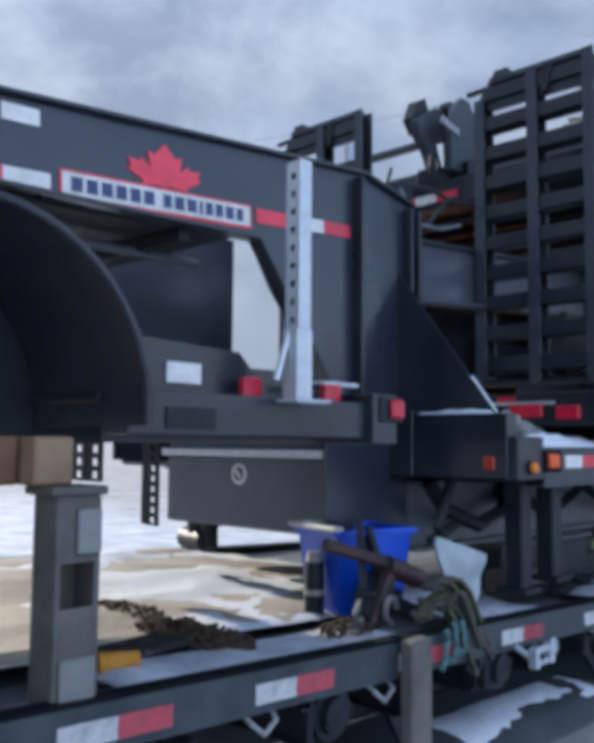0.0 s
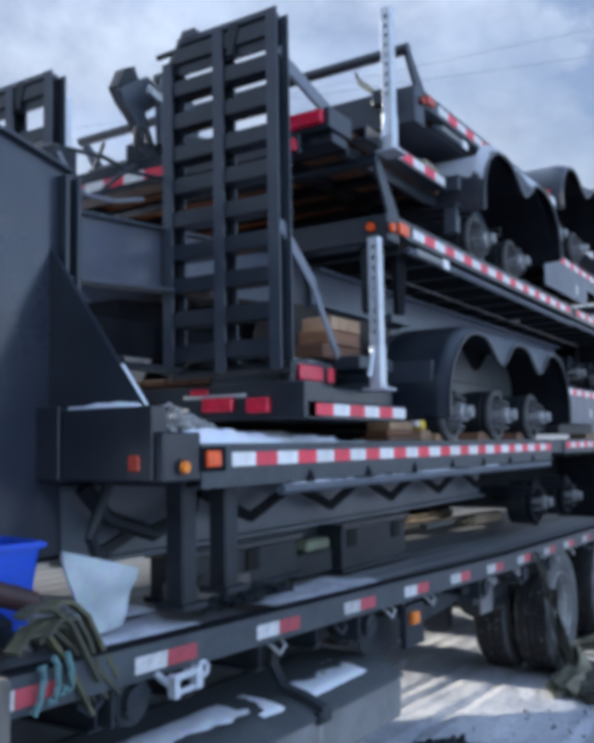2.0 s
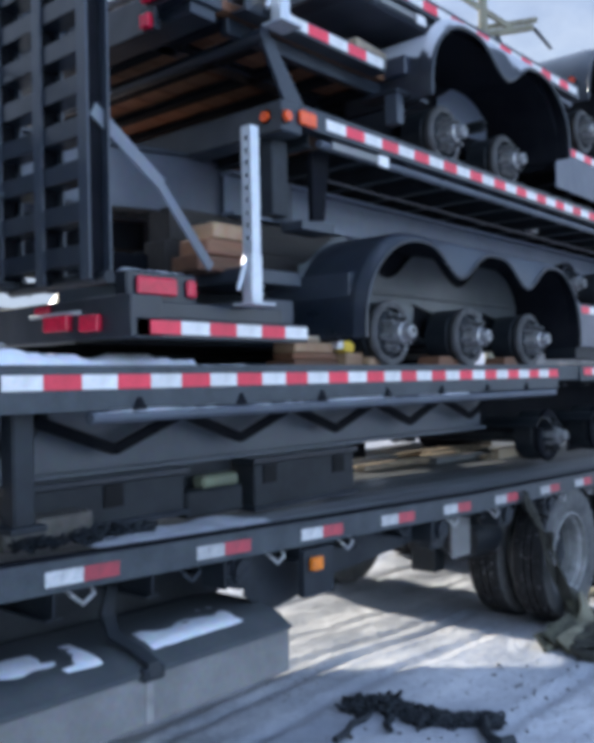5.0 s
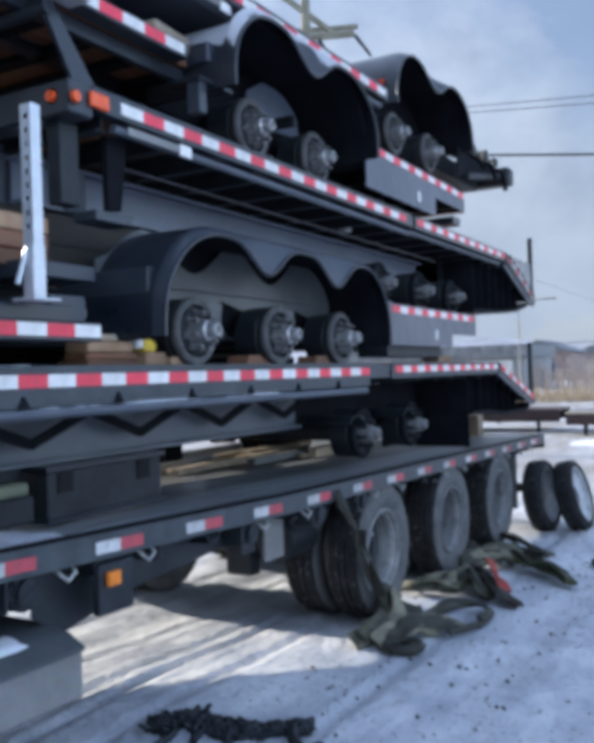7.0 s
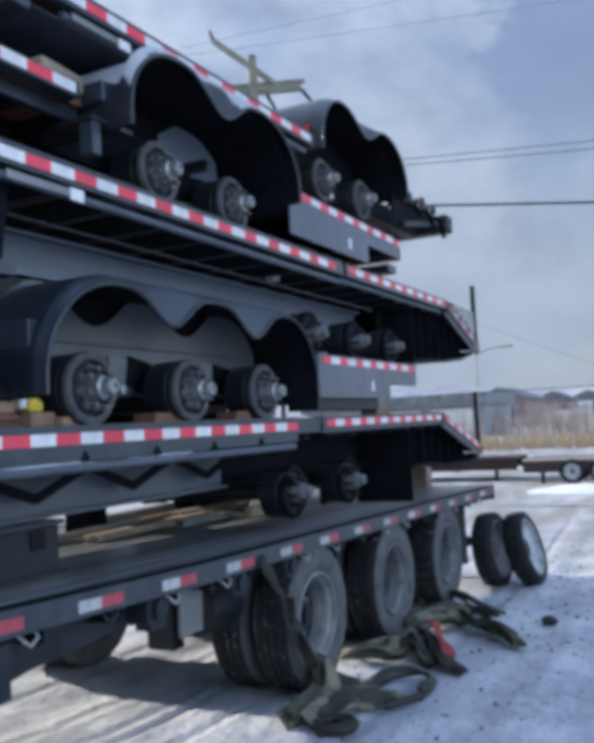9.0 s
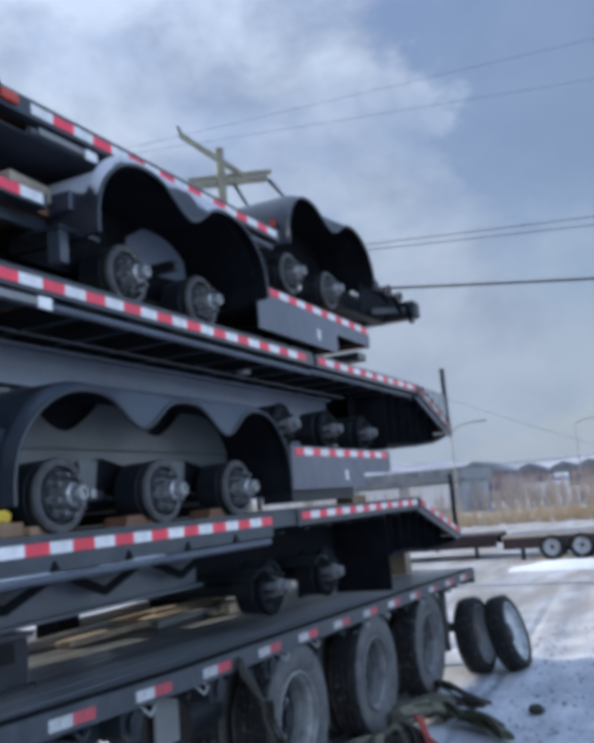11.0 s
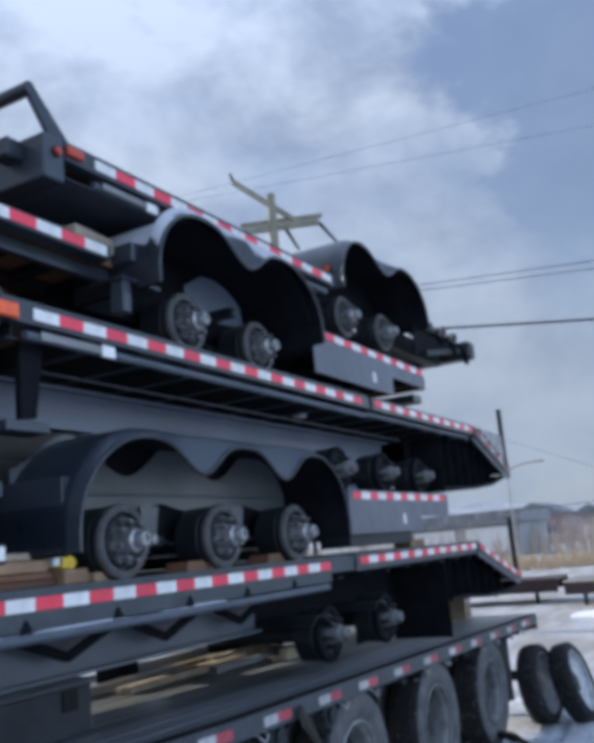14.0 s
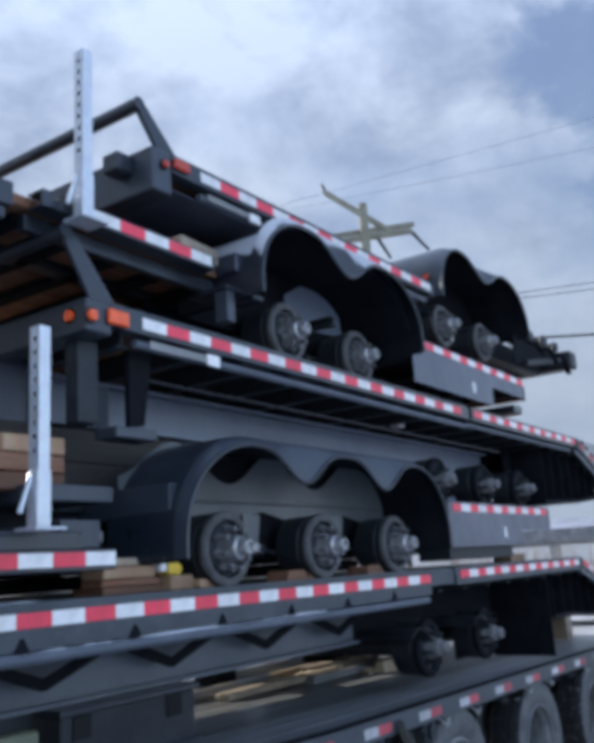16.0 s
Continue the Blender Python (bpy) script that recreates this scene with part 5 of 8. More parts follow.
part("junction_box", boxes((8.05, 8.17, 2.70, 2.76, 2.905, 2.955)), WHITET, L3, "small white junction box")
for y in (2.92, 4.28):
    part("main_beam", ibeam(bmesh.new(), 4.9, 10.1, y, 2.635, 2.865, 0.14), GREY2, L3, "satin grey steel main beam")
    part("beam_web", boxes((5.9, 10.05, y - 0.005, y + 0.005, 2.36, 2.64)), GREY2, L3)
part("front_bar", boxes((4.66, 4.80, YN, YF, 2.90, 3.045), b=0.008), BLACK, L3)
part("hanger", prism(bmesh.new(), [(5.01, 2.90), (5.15, 2.92), (5.10, 2.57), (5.01, 2.56)], 2.42, 2.45), UNDER, L3)
part("hanger", boxes((4.72, 4.83, 2.42, 2.5, 2.55, 2.9)), DARK, L3)
part("hanger_foot", boxes((4.93, 5.18, 2.42, 2.56, 2.508, 2.556)), RAMP, L3)
part("hanger_plate", boxes((4.88, 5.02, 2.56, 2.575, 2.56, 2.76)), RAMP, L3)
part("side_conduit", rod(bmesh.new(), (5.2, 2.6, 2.84), (9.8, 2.6, 2.83), 0.009, 8), NECK, L3)
lamp(L3, 4.825, YN, 2.982, 0.115, 0.065, AMBER)
round_lamp(L3, 4.68, YN, 2.965, 0.028, AMBER)
round_lamp(L3, 4.67, 2.40, 2.98, 0.028, AMBER, "x")
tape_run(L3, (4.975, YN - 0.001, 2.992), 22)
tape_run(L3, (8.58, YN - 0.001, 3.0), 17, True)
front_rail(L3, 4.82, 3.03)
dovetail_frame(L3, [(10.15, 2.93), (11.2, 2.96), (12.40, 2.58)], [(10.15, 2.345), (11.1, 2.38), (11.78, 2.435), (12.2, 2.51), (12.41, 2.56)])
for y0 in (YN, YF - 0.06):
    part("dovetail_rail", beam(bmesh.new(), (11.2, y0 + 0.01, 2.99), (12.42, y0 + 0.01, 2.585), 0.05, 0.10), BLACK, L3)
part("dovetail_rod", rod(bmesh.new(), (11.1, YN - 0.005, 2.90), (12.3, YN - 0.005, 2.52), 0.018, 10), GREY, L3)
part("dovetail_deck", prism(bmesh.new(), [(11.2, 3.03), (12.4, 2.63), (12.4, 2.58), (11.2, 2.98)], YN + 0.06, YF - 0.06), DARK, L3)
tape_run(L3, (11.26, YN - 0.018, 2.985), 7, True, 18.4, worn=True)
for k in range(7):
    u = (k + 0.5) / 7
    part("ramp_cleat", beam(bmesh.new(), (11.26 + 1.12 * u, YN + 0.0, 3.035 - 0.385 * u), (11.31 + 1.12 * u, YN + 0.0, 3.02 - 0.385 * u), 0.05, 0.045), DARK, L3)
for y in (YN, YF - 0.05):
    part("stake", boxes((12.38, 12.43, y, y + 0.05, 2.56, 3.35)), BLACK, L3)
    part("end_panel", prism(bmesh.new(), [(11.25, 3.04), (12.38, 3.03), (12.38, 2.64)], y + 0.02, y + 0.03), STEELW, L3)
for x in (8.24, 9.09, 9.94):
    axle(L3, x, 2.485, YN + 0.04, sooty=True)
# its neck towards the front, behind the ramps
for y in (4.15, 2.95):
    nk = part("neck_plate", prism(bmesh.new(), [(2.97, 2.78), (5.0, 2.93), (5.0, 2.64), (3.70, 2.575), (2.97, 2.50)] if y < 4 else [(3.80, 2.84), (5.0, 2.93), (5.0, 2.64), (3.80, 2.58)], y, y + 0.014), SKIN, L3, "grey neck plate reaching forward")
    part("neck_flange", beam(bmesh.new(), (2.97 if y < 4 else 3.8, y - 0.03, 2.50 if y < 4 else 2.558), (4.4, y - 0.03, 2.60), 0.10, 0.016), RUBG, nk)
    part("neck_flange", beam(bmesh.new(), (2.97 if y < 4 else 3.8, y + 0.03, 2.785 if y < 4 else 2.845), (4.7, y + 0.03, 2.91), 0.12, 0.016), RAMP, nk)
part("neck_underside", prism(bmesh.new(), [(3.62, 2.54), (4.6, 2.60), (4.6, 2.46), (3.62, 2.42)], 3.2, 3.9), UNDER, nk)
part("neck_lower_plate", boxes((3.20, 4.70, 2.99, 3.004, 2.24, 2.40)), UNDER, nk)
part("neck_tube", boxes((3.2, 4.6, 2.86, 2.92, 2.17, 2.20)), DARK, nk)
for k, pts in enumerate((((2.98, 2.96, 2.86), (3.1, 2.93, 2.84), (3.22, 2.92, 2.90), (3.36, 2.93, 3.02), (3.46, 2.95, 3.08)), ((3.02, 2.95, 3.02), (3.06, 2.92, 2.92), (3.14, 2.92, 2.87), (3.3, 2.92, 2.88), (3.5, 2.94, 2.94)),
                         ((3.05, 2.97, 3.05), (3.25, 2.95, 3.07), (3.45, 2.95, 3.05), (3.7, 2.97, 3.09), (4.0, 3.0, 3.08)))):
    part("brake_hose", rope(bmesh.new(), pts, 0.010, 8), DARK if k != 1 else GREY, nk)
part("lamp_cable_box", boxes((3.0, 3.14, 2.96, 3.05, 2.86, 3.06), b=0.012), DARK, nk)
part("whip_rod", rod(bmesh.new(), (4.20, 3.98, 3.40), (4.30, 3.98, 3.66), 0.012, 8), DARK, nk)

# ---- tandem trailer turned round, on the third ----
L4 = thing("tandem_trailer", (6.7, YC, 3.045), "black two-axle trailer with frosted fenders, lying fourth in the stack", "trailer", "stacked trailers")
for x, z in ((6.21, 3.212), (6.985, 3.198)):
    axle(L4, x, z, 2.227)
f4 = crowned_fender(L4, (6.035, 6.92), 3.705, 0.160, 5.628, 7.385, 3.330, 2.112, 2.678, 0.072, 0.082, 0.077, FROSTED, FROSTED, sink=0.058, sharp=1.7)
wave = [(x, z) for x, z in scallop_line((6.10, 6.96), 3.735, 0.150, 5.664, 7.40, 3.30) if 6.58 < x < 7.26]
part("fender_back_plate", prism(bmesh.new(), [(6.58, 3.40)] + wave + [(7.26, 3.44)], 2.664, 2.671), GREY2, f4, "satin grey steel back plate with wavy top")
crowned_fender(L4, (6.25, 7.17), 3.805, 0.165, 5.81, 7.66, 3.40, YF + 0.09, 2 * YC - 2.80, 0.080, 0.085, 0.08, FROSTED, FROSTED, far=True, sink=0.06)
for y in (2.84, 4.36):
    part("main_beam", ibeam(bmesh.new(), 5.55, 9.7, y, 3.13, 3.40, 0.11), BLACK, L4)
    part("main_beam", ibeam(bmesh.new(), 4.2, 5.55, y, 3.345, 3.40, 0.08, 0.008), BLACK, L4)
bm = prism(bmesh.new(), [(7.60, 3.12), (9.03, 3.12), (9.03, 3.275), (9.78, 3.275), (9.78, 3.45), (7.60, 3.45)], YN, YN + 0.012)
box(bm, 7.62, 9.77, YN + 0.014, YN + 0.09, 3.435, 3.448)
part("side_rail", bm, SKIN, L4, "grey painted side beam")
part("side_rail", boxes((7.72, 9.80, YF - 0.012, YF, 3.12, 3.45)), GREY, L4)
part("front_rail", boxes((9.74, 9.86, YN + 0.01, YF - 0.01, 3.27, 3.40), (9.55, 9.75, YN + 0.02, YF - 0.01, 3.13, 3.2)), BLACK, L4)
planks(L4, 7.74, 9.74, YN + 0.08, YF - 0.08, 3.447, REDWOOD, 14)
planks(L4, 4.75, 7.74, 2.82, 4.38, 3.44, REDWOOD, 8)
planks(L4, 4.32, 5.62, YN + 0.10, 2.81, 3.435, REDWOOD, 4)
planks(L4, 4.32, 4.74, 2.82, YF - 0.10, 3.435, REDWOOD, 14)
tape_run(L4, (7.80, YN - 0.001, 3.415), 13, True)
part("decal", boxes((8.61, 8.67, YN - 0.003, YN, 3.18, 3.26), b=0), WHITET, L4)
part("side_rail", channel(bmesh.new(), 4.44, 5.49, YN, 3.372, 3.442, 0.09, 0.012), BLACK, L4)
part("inner_rail", boxes((4.44, 5.60, YN + 0.11, YN + 0.16, 3.30, 3.37)), BLACK, L4)
tape_run(L4, (4.70, YN - 0.001, 3.41), 5)
crossmembers(L4, 5.70, 7.60, 3.335, 3.39, 0.80)
for k in range(5):
    part("crossmember", boxes((4.42 + 0.29 * k, 4.49 + 0.29 * k, YN + 0.17, YF - 0.17, 3.345, 3.386)), UNDER, L4)
crossmembers(L4, 7.75, 9.65, 3.29, 3.395, 0.40)
part("tail_box", boxes((5.61, 5.77, 2.26, 2.8, 3.39, 3.50), b=0.01), NECK, L4)
part("tail_flange", boxes((5.772, 5.79, 2.235, 2.50, 3.385, 3.55), b=0.004), BLACK, L4)
part("tail_shelf", boxes((5.50, 5.80, 2.24, 2.5, 3.27, 3.29)), BLACK, L4)
part("tail_bracket", boxes((5.51, 5.57, 2.25, 2.33, 3.11, 3.268)), RAMP, L4)
part("tail_frame", boxes((4.16, 4.30, YN + 0.04, YF - 0.04, 3.28, 3.44), (4.10, 4.32, YN + 0.02, YN + 0.28, 3.33, 3.43)), BLACK, L4)
for y in (2.45, 4.75):
    lamp(L4, 4.10, y, 3.385, 0.20, 0.07, REDL, 0.03, "tail_lamp", "x")
for y in (2.53, 4.67):
    part("lamp_bracket", boxes((4.10, 4.13, y - 0.04, y + 0.04, 3.24, 3.335)), BLACK, L4)
    lamp(L4, 4.10, y, 3.275, 0.06, 0.06, REDL, 0.03, "tail_lamp", "x")
for y in (2.34, 4.82):
    part("ramp_arm", beam(bmesh.new(), (3.78, y, 3.50), (4.24, y + 0.03, 3.42), 0.02, 0.07), GREY, L4, "flat grey lift arm")
    part("ramp_arm", beam(bmesh.new(), (3.70, y, 3.56), (3.80, y, 3.48), 0.02, 0.06), GREY, L4)
post_mesh_leg(L4, 4.60, 2.245, 3.34, 4.105)
post_mesh_leg(L4, 4.44, 4.46, 3.44, 4.10)
for y, red in ((3.38, True), (3.532, False), (3.684, True), (3.836, False), (3.988, True), (4.14, False)):
    # tape across the tail bar, facing forward
    part("red_reflector" if red else "white_reflector", boxes((4.156, 4.159, y, y + 0.15, 3.315, 3.367), b=0), REDT if red else WHITET, L4)

def ribbon_plain(bm, pts, w, t=0.008):
    """A short band through points, its width along y."""
    rows = [[bm.verts.new((x + a, y + b, z)) for a, b in ((-t / 2, -w / 2), (t / 2, -w / 2), (t / 2, w / 2), (-t / 2, w / 2))] for x, y, z in pts]
    for p, q in zip(rows, rows[1:]):
        for k in range(4):
            bm.faces.new((p[k], p[(k + 1) % 4], q[(k + 1) % 4], q[k]))
    bm.faces.new(rows[0]), bm.faces.new(rows[-1])
    return bm


# ---- top trailer ----
L5 = thing("deck_over_trailer", (8.0, YC, 3.45), "black deck trailer with front pipe rail, topmost in the stack", "trailer", "stacked trailers")
bm = channel(bmesh.new(), 5.20, 8.05, YN, 3.835, 3.93, 0.07)
part("side_rail", bm, BLACK, L5)
part("side_rail", channel(bmesh.new(), 5.20, 8.05, YF, 3.835, 3.93, 0.07, 0.008, -1), BLACK, L5)
planks(L5, 5.2, 8.05, YN + 0.08, YF - 0.08, 3.925, REDWOOD, 14)
# Belly in a lighter grey, for the light the snow throws up.
part("belly_plate", boxes((5.12, 8.0, YN + 0.09, YF - 0.09, 3.80, 3.81)), SKIN, L5)
part("front_bar", boxes((5.07, 5.20, YN, YF, 3.71, 3.93), b=0.008), RAMP, L5)
for y in (2.9, 4.3):
    part("main_beam", ibeam(bmesh.new(), 5.15, 11.4, y, 3.56, 3.80, 0.12), BLACK, L5)
lamp(L5, 5.262, YN, 3.882, 0.11, 0.05, DIMAMBER)
round_lamp(L5, 5.145, YN, 3.85, 0.022, DIMAMBER)
tape_run(L5, (5.41, YN - 0.001, 3.882), 17)
part("rub_rail", rod(bmesh.new(), (5.42, YN + 0.03, 3.785), (5.95, YN + 0.03, 3.785), 0.020, 12), RUBG, L5)
part("rub_rail", rod(bmesh.new(), (7.62, YN + 0.03, 3.78), (7.95, YN + 0.03, 3.78), 0.020, 12), RUBG, L5)
part("white_reflector", boxes((5.46, 5.80, YN - 0.002, YN + 0.004, 3.772, 3.805), b=0), ALU, L5)
part("white_reflector", boxes((5.80, 5.89, YN - 0.004, YN + 0.004, 3.76, 3.81), b=0), WHITET, L5)
front_rail(L5, 5.25, 3.91, -0.25, 0.19)
part("front_lug", boxes((4.965, 5.07, 2.42, 2.53, 3.81, 3.91), b=0.012), BLACK, L5)
crowned_fender(L5, (8.62, 9.60), 4.325, 0.15, 8.19, 10.10, 3.90, YN - 0.02, 2.80, 0.05, 0.14, 0.04, BLACK, BLACK)
crowned_fender(L5, (8.62, 9.60), 4.325, 0.15, 8.19, 10.10, 3.90, YF + 0.02, 2 * YC - 2.80, 0.05, 0.14, 0.04, BLACK, BLACK, far=True)
for x in (8.60, 9.42):
    axle(L5, x, 3.735)
round_lamp(L5, 8.176, 2.40, 4.03, 0.03, DIMAMBER, "x")
part("rear_bar", boxes((11.34, 11.55, YN - 0.03, YF, 3.74, 3.93), b=0.02), DARK, L5)
for y in (2.62, 4.44):
    part("rear_beam", boxes((9.9, 11.34, y, y + 0.12, 3.70, 3.90), b=0.008), DARK, L5)
part("rear_side_plate", prism(bmesh.new(), [(9.95, 3.60), (10.3, 3.60), (11.0, 3.74), (11.3, 3.76), (11.3, 3.90), (10.0, 3.90)], YN + 0.10, YN + 0.115), UNDER, L5)
part("rear_bracket", beam(bmesh.new(), (10.1, YN + 0.05, 3.62), (11.3, YN + 0.05, 3.82), 0.05, 0.05), DARK, L5)
for i, (wx, wr, wz) in enumerate(((10.35, 0.05, 3.93), (10.75, 0.06, 3.945), (11.12, 0.05, 3.94))):
    w_ = part("strap_winch", rod(bmesh.new(), (wx, YN + 0.04, wz), (wx + 0.03, YN + 0.28, wz), wr, 12), DARK, L5, "dark strap winch")
    part("winch_bracket", boxes((wx - 0.06, wx + 0.05, YN + 0.06, YN + 0.075, 3.88, wz + 0.05), b=0.006), BLACK, w_)
    part("strap_tail", ribbon_plain(bmesh.new(), [(wx, YN + 0.16, wz + 0.03), (wx + 0.07, YN + 0.12, wz - 0.03), (wx + 0.09, YN + 0.02, wz - 0.10), (wx + 0.08, YN - 0.03, wz - 0.2 - 0.05 * i)], 0.05), UNDER, w_)
# its drawbar and coupler reaching forward
bm = bmesh.new()
for y in (3.0, 4.2):
    beam(bm, (5.15, y, 3.66), (4.35, 3.6 + (y - 3.6) * 0.25, 3.60), 0.08, 0.10)
db = part("drawbar", bm, DARK, L5)
bm = boxes((4.16, 4.62, 3.53, 3.67, 3.50, 3.60))
cp = part("coupler", bm, DARK, db, "worn black hitch coupler")
bm = prism(bmesh.new(), [(4.03, 3.86), (4.05, 3.78), (4.13, 3.72), (4.20, 3.60), (4.27, 3.50), (4.33, 3.54), (4.26, 3.68), (4.22, 3.78), (4.30, 3.84), (4.34, 3.96), (4.24, 4.00), (4.14, 3.94)], 3.57, 3.63)
part("coupler_latch", bm, RAMP, cp)
part("jack_tube", rod(bmesh.new(), (4.42, 3.60, 3.50), (4.40, 3.60, 4.04), 0.036, 14), UNDER, cp, "dark jack tube")
part("jack_head", boxes((4.36, 4.45, 3.55, 3.65, 4.02, 4.075), b=0.015), RAMP, cp)
part("jack_crank", rope(bmesh.new(), [(4.40, 3.6, 4.06), (4.52, 3.58, 4.05), (4.56, 3.56, 3.98), (4.56, 3.54, 3.86)], 0.013, 8), DARK, cp)
part("jack_plate", prism(bmesh.new(), [(4.33, 3.56), (4.52, 3.56), (4.52, 3.86), (4.46, 3.92), (4.36, 3.80)], 3.54, 3.56), RAMP, cp)
part("coupler_jaw", prism(bmesh.new(), [(4.06, 3.90), (4.12, 4.02), (4.20, 4.06), (4.24, 3.98), (4.20, 3.90), (4.22, 3.84), (4.12, 3.82)], 3.63, 3.70), DARK, cp)
part("coupler_fin", prism(bmesh.new(), [(4.22, 3.58), (4.22, 3.86), (4.27, 3.98), (4.35, 4.06), (4.44, 4.05), (4.50, 3.96), (4.52, 3.84), (4.56, 3.80), (4.56, 3.60)], 3.46, 3.50), RAMP, cp)
part("coupler_handle", beam(bmesh.new(), (4.12, 3.46, 3.86), (4.30, 3.46, 3.82), 0.02, 0.05), BRIGHT, cp)
part("safety_hook", rope(bmesh.new(), [(4.10 + 0.05 * math.cos(t), 3.5, 3.58 + 0.07 * math.sin(t)) for t in (0.5 * k for k in range(11))], 0.012, 8), DARK, cp)
L5.location.z += 0.012
L5.rotation_euler = (0, radians(-1.1), 0)

# ---- trailer tail standing ahead on stands ----
T6 = thing("equipment_trailer", (0.8, YC, 1.85), "black equipment trailer tail with red lamps, raised on steel stands", "trailer", "stacked trailers")
ln = arch_line((0.74,), 1.93, 0.43, low=0.03)
fd = part("fender", shell(bmesh.new(), ln, YN - 0.02, 2.82, 0.006), BLACK, T6, "glossy black rolled steel fender")
part("fender_lip", rope(bmesh.new(), [(x, YN - 0.02, z) for x, z in ln], 0.011, 8), BLACK, fd)
part("fender_back_plate", prism(bmesh.new(), [(0.33, 1.88)] + ln[1:-1] + [(1.15, 1.88)], 2.80, 2.82), BLACK, fd)
bm = boxes((1.17, 2.16, 2.36, 2.46, 1.878, 1.99), (-1.5, 2.16, 2.82, 2.94, 1.86, 2.12), (2.06, 2.18, 2.33, YF, 1.86, 2.02), (-1.5, 2.16, 4.3, 4.4, 1.86, 2.12))
part("tail_frame", bm, BLACK, T6)
part("deck_panel", boxes((1.15, 2.10, 2.46, YF - 0.1, 1.96, 1.985), (-1.5, 0.35, 2.3, YF, 1.96, 1.985)), DARK, T6)
part("side_plate", prism(bmesh.new(), [(1.18, 1.86), (1.18, 2.14), (1.62, 2.12), (1.75, 2.0), (2.0, 1.99), (2.0, 1.86)], 2.47, 2.49), BLACK, T6)
part("decal", boxes((1.36, 1.475, 2.462, 2.47, 2.02, 2.075), b=0), WHITET, T6, "white label plate")
part("pocket", boxes((1.28, 1.44, 2.355, 2.37, 1.895, 1.95), b=0), DARK, T6)
lamp(T6, 1.625, YN + 0.14, 2.016, 0.07, 0.06, REDL, 0.03, "marker_lamp")
lamp(T6, 1.965, YN + 0.14, 2.010, 0.075, 0.07, REDL, 0.03, "tail_lamp")
part("lamp_plate", boxes((2.09, 2.20, YN + 0.02, YN + 0.035, 1.93, 2.01)), DARK, T6)
lamp(T6, 2.155, YN + 0.02, 1.972, 0.06, 0.06, REDL, 0.02, "marker_lamp")
part("rail_end", boxes((1.93, 2.10, YN + 0.12, YN + 0.3, 2.04, 2.055), (2.16, 2.26, 2.60, 2.75, 2.05, 2.075)), GALV, T6)
post_mesh_leg(T6, 1.722, 2.335, 1.985, 2.675)
bm = bmesh.new()
for i in range(4):
    rod(bm, (1.98 + 0.03 * i, YN + 0.13, 1.88 + 0.02 * (i % 2)), (1.98 + 0.03 * i, YN + 0.10, 1.97), 0.008, 6)
part("latch_bits", bm, DARK, T6)
part("stake_pocket", boxes((1.45, 1.58, 2.5, 2.6, 2.02, 2.12), (1.6, 1.75, 2.52, 2.6, 1.99, 2.06)), DARK, T6)

# ---- stands and packing on the carrier's deck ----


def window_plate(bm, x0, x1, z0, z1, wx0, wx1, wz0, wz1, y0, y1):
    """A plate with a rectangular window cut through it."""
    xs, zs = (x0, wx0, wx1, x1), (z0, wz0, wz1, z1)
    g = [[[bm.verts.new((x, y, z)) for z in zs] for x in xs] for y in (y0, y1)]
    for f in g:
        for i in range(3):
            for j in range(3):
                if (i, j) != (1, 1):
                    bm.faces.new((f[i][j], f[i + 1][j], f[i + 1][j + 1], f[i][j + 1]))
    a, b = g
    outer = [(0, 0), (1, 0), (2, 0), (3, 0), (3, 1), (3, 2), (3, 3), (2, 3), (1, 3), (0, 3), (0, 2), (0, 1)]
    for ring in (outer, [(1, 1), (2, 1), (2, 2), (1, 2)]):
        for p, q in zip(ring, ring[1:] + ring[:1]):
            bm.faces.new((a[p[0]][p[1]], a[q[0]][q[1]], b[q[0]][q[1]], b[p[0]][p[1]]))
    return bm


def steel_stand(x, y, w=0.15, d=0.15):
    z = deck_z(x)
    s = thing("steel_stand", (x, y, z), "grey-brown square steel stand with cut-out window, standing on the deck", "stand", "steel stands")
    x0, x1 = x - w / 2, x + w / 2
    part("front_plate", window_plate(bmesh.new(), x0, x1, z, 1.742, x0 + 0.012, x1 - 0.014, 1.50, 1.597, y, y + 0.008), CONC, s)
    for xs in (x0, x1 - 0.008):
        part("side_plate", boxes((xs, xs + 0.008, y + 0.009, y + d - 0.009, z, 1.742), b=0.002), CONC, s)
    part("back_plate", boxes((x0, x1, y + d - 0.008, y + d, z, 1.742), b=0.002), CONC, s)
    part("head_plate", boxes((x0 - 0.02, x1 + 0.01, y - 0.015, y + d + 0.01, 1.744, 1.764)), CONC, s)
    part("upper_tab", boxes((x1 - 0.062, x1 - 0.002, y - 0.012, y - 0.001, 1.615, 1.715)), ALU, s, "pale welded tab")
    part("lower_tab", boxes((x1 - 0.098, x1 - 0.010, y - 0.012, y - 0.001, z + 0.005, z + 0.105)), ALU, s)
    return s


steel_stand(1.025, 2.325, 0.11, 0.10)
steel_stand(0.86, 2.60, 0.12, 0.12)
solo("wood_block", boxes((0.925, 1.020, 2.345, 2.45, 1.766, 1.872), b=0.006), WOOD, "brown timber block packed under the trailer", "wood block")
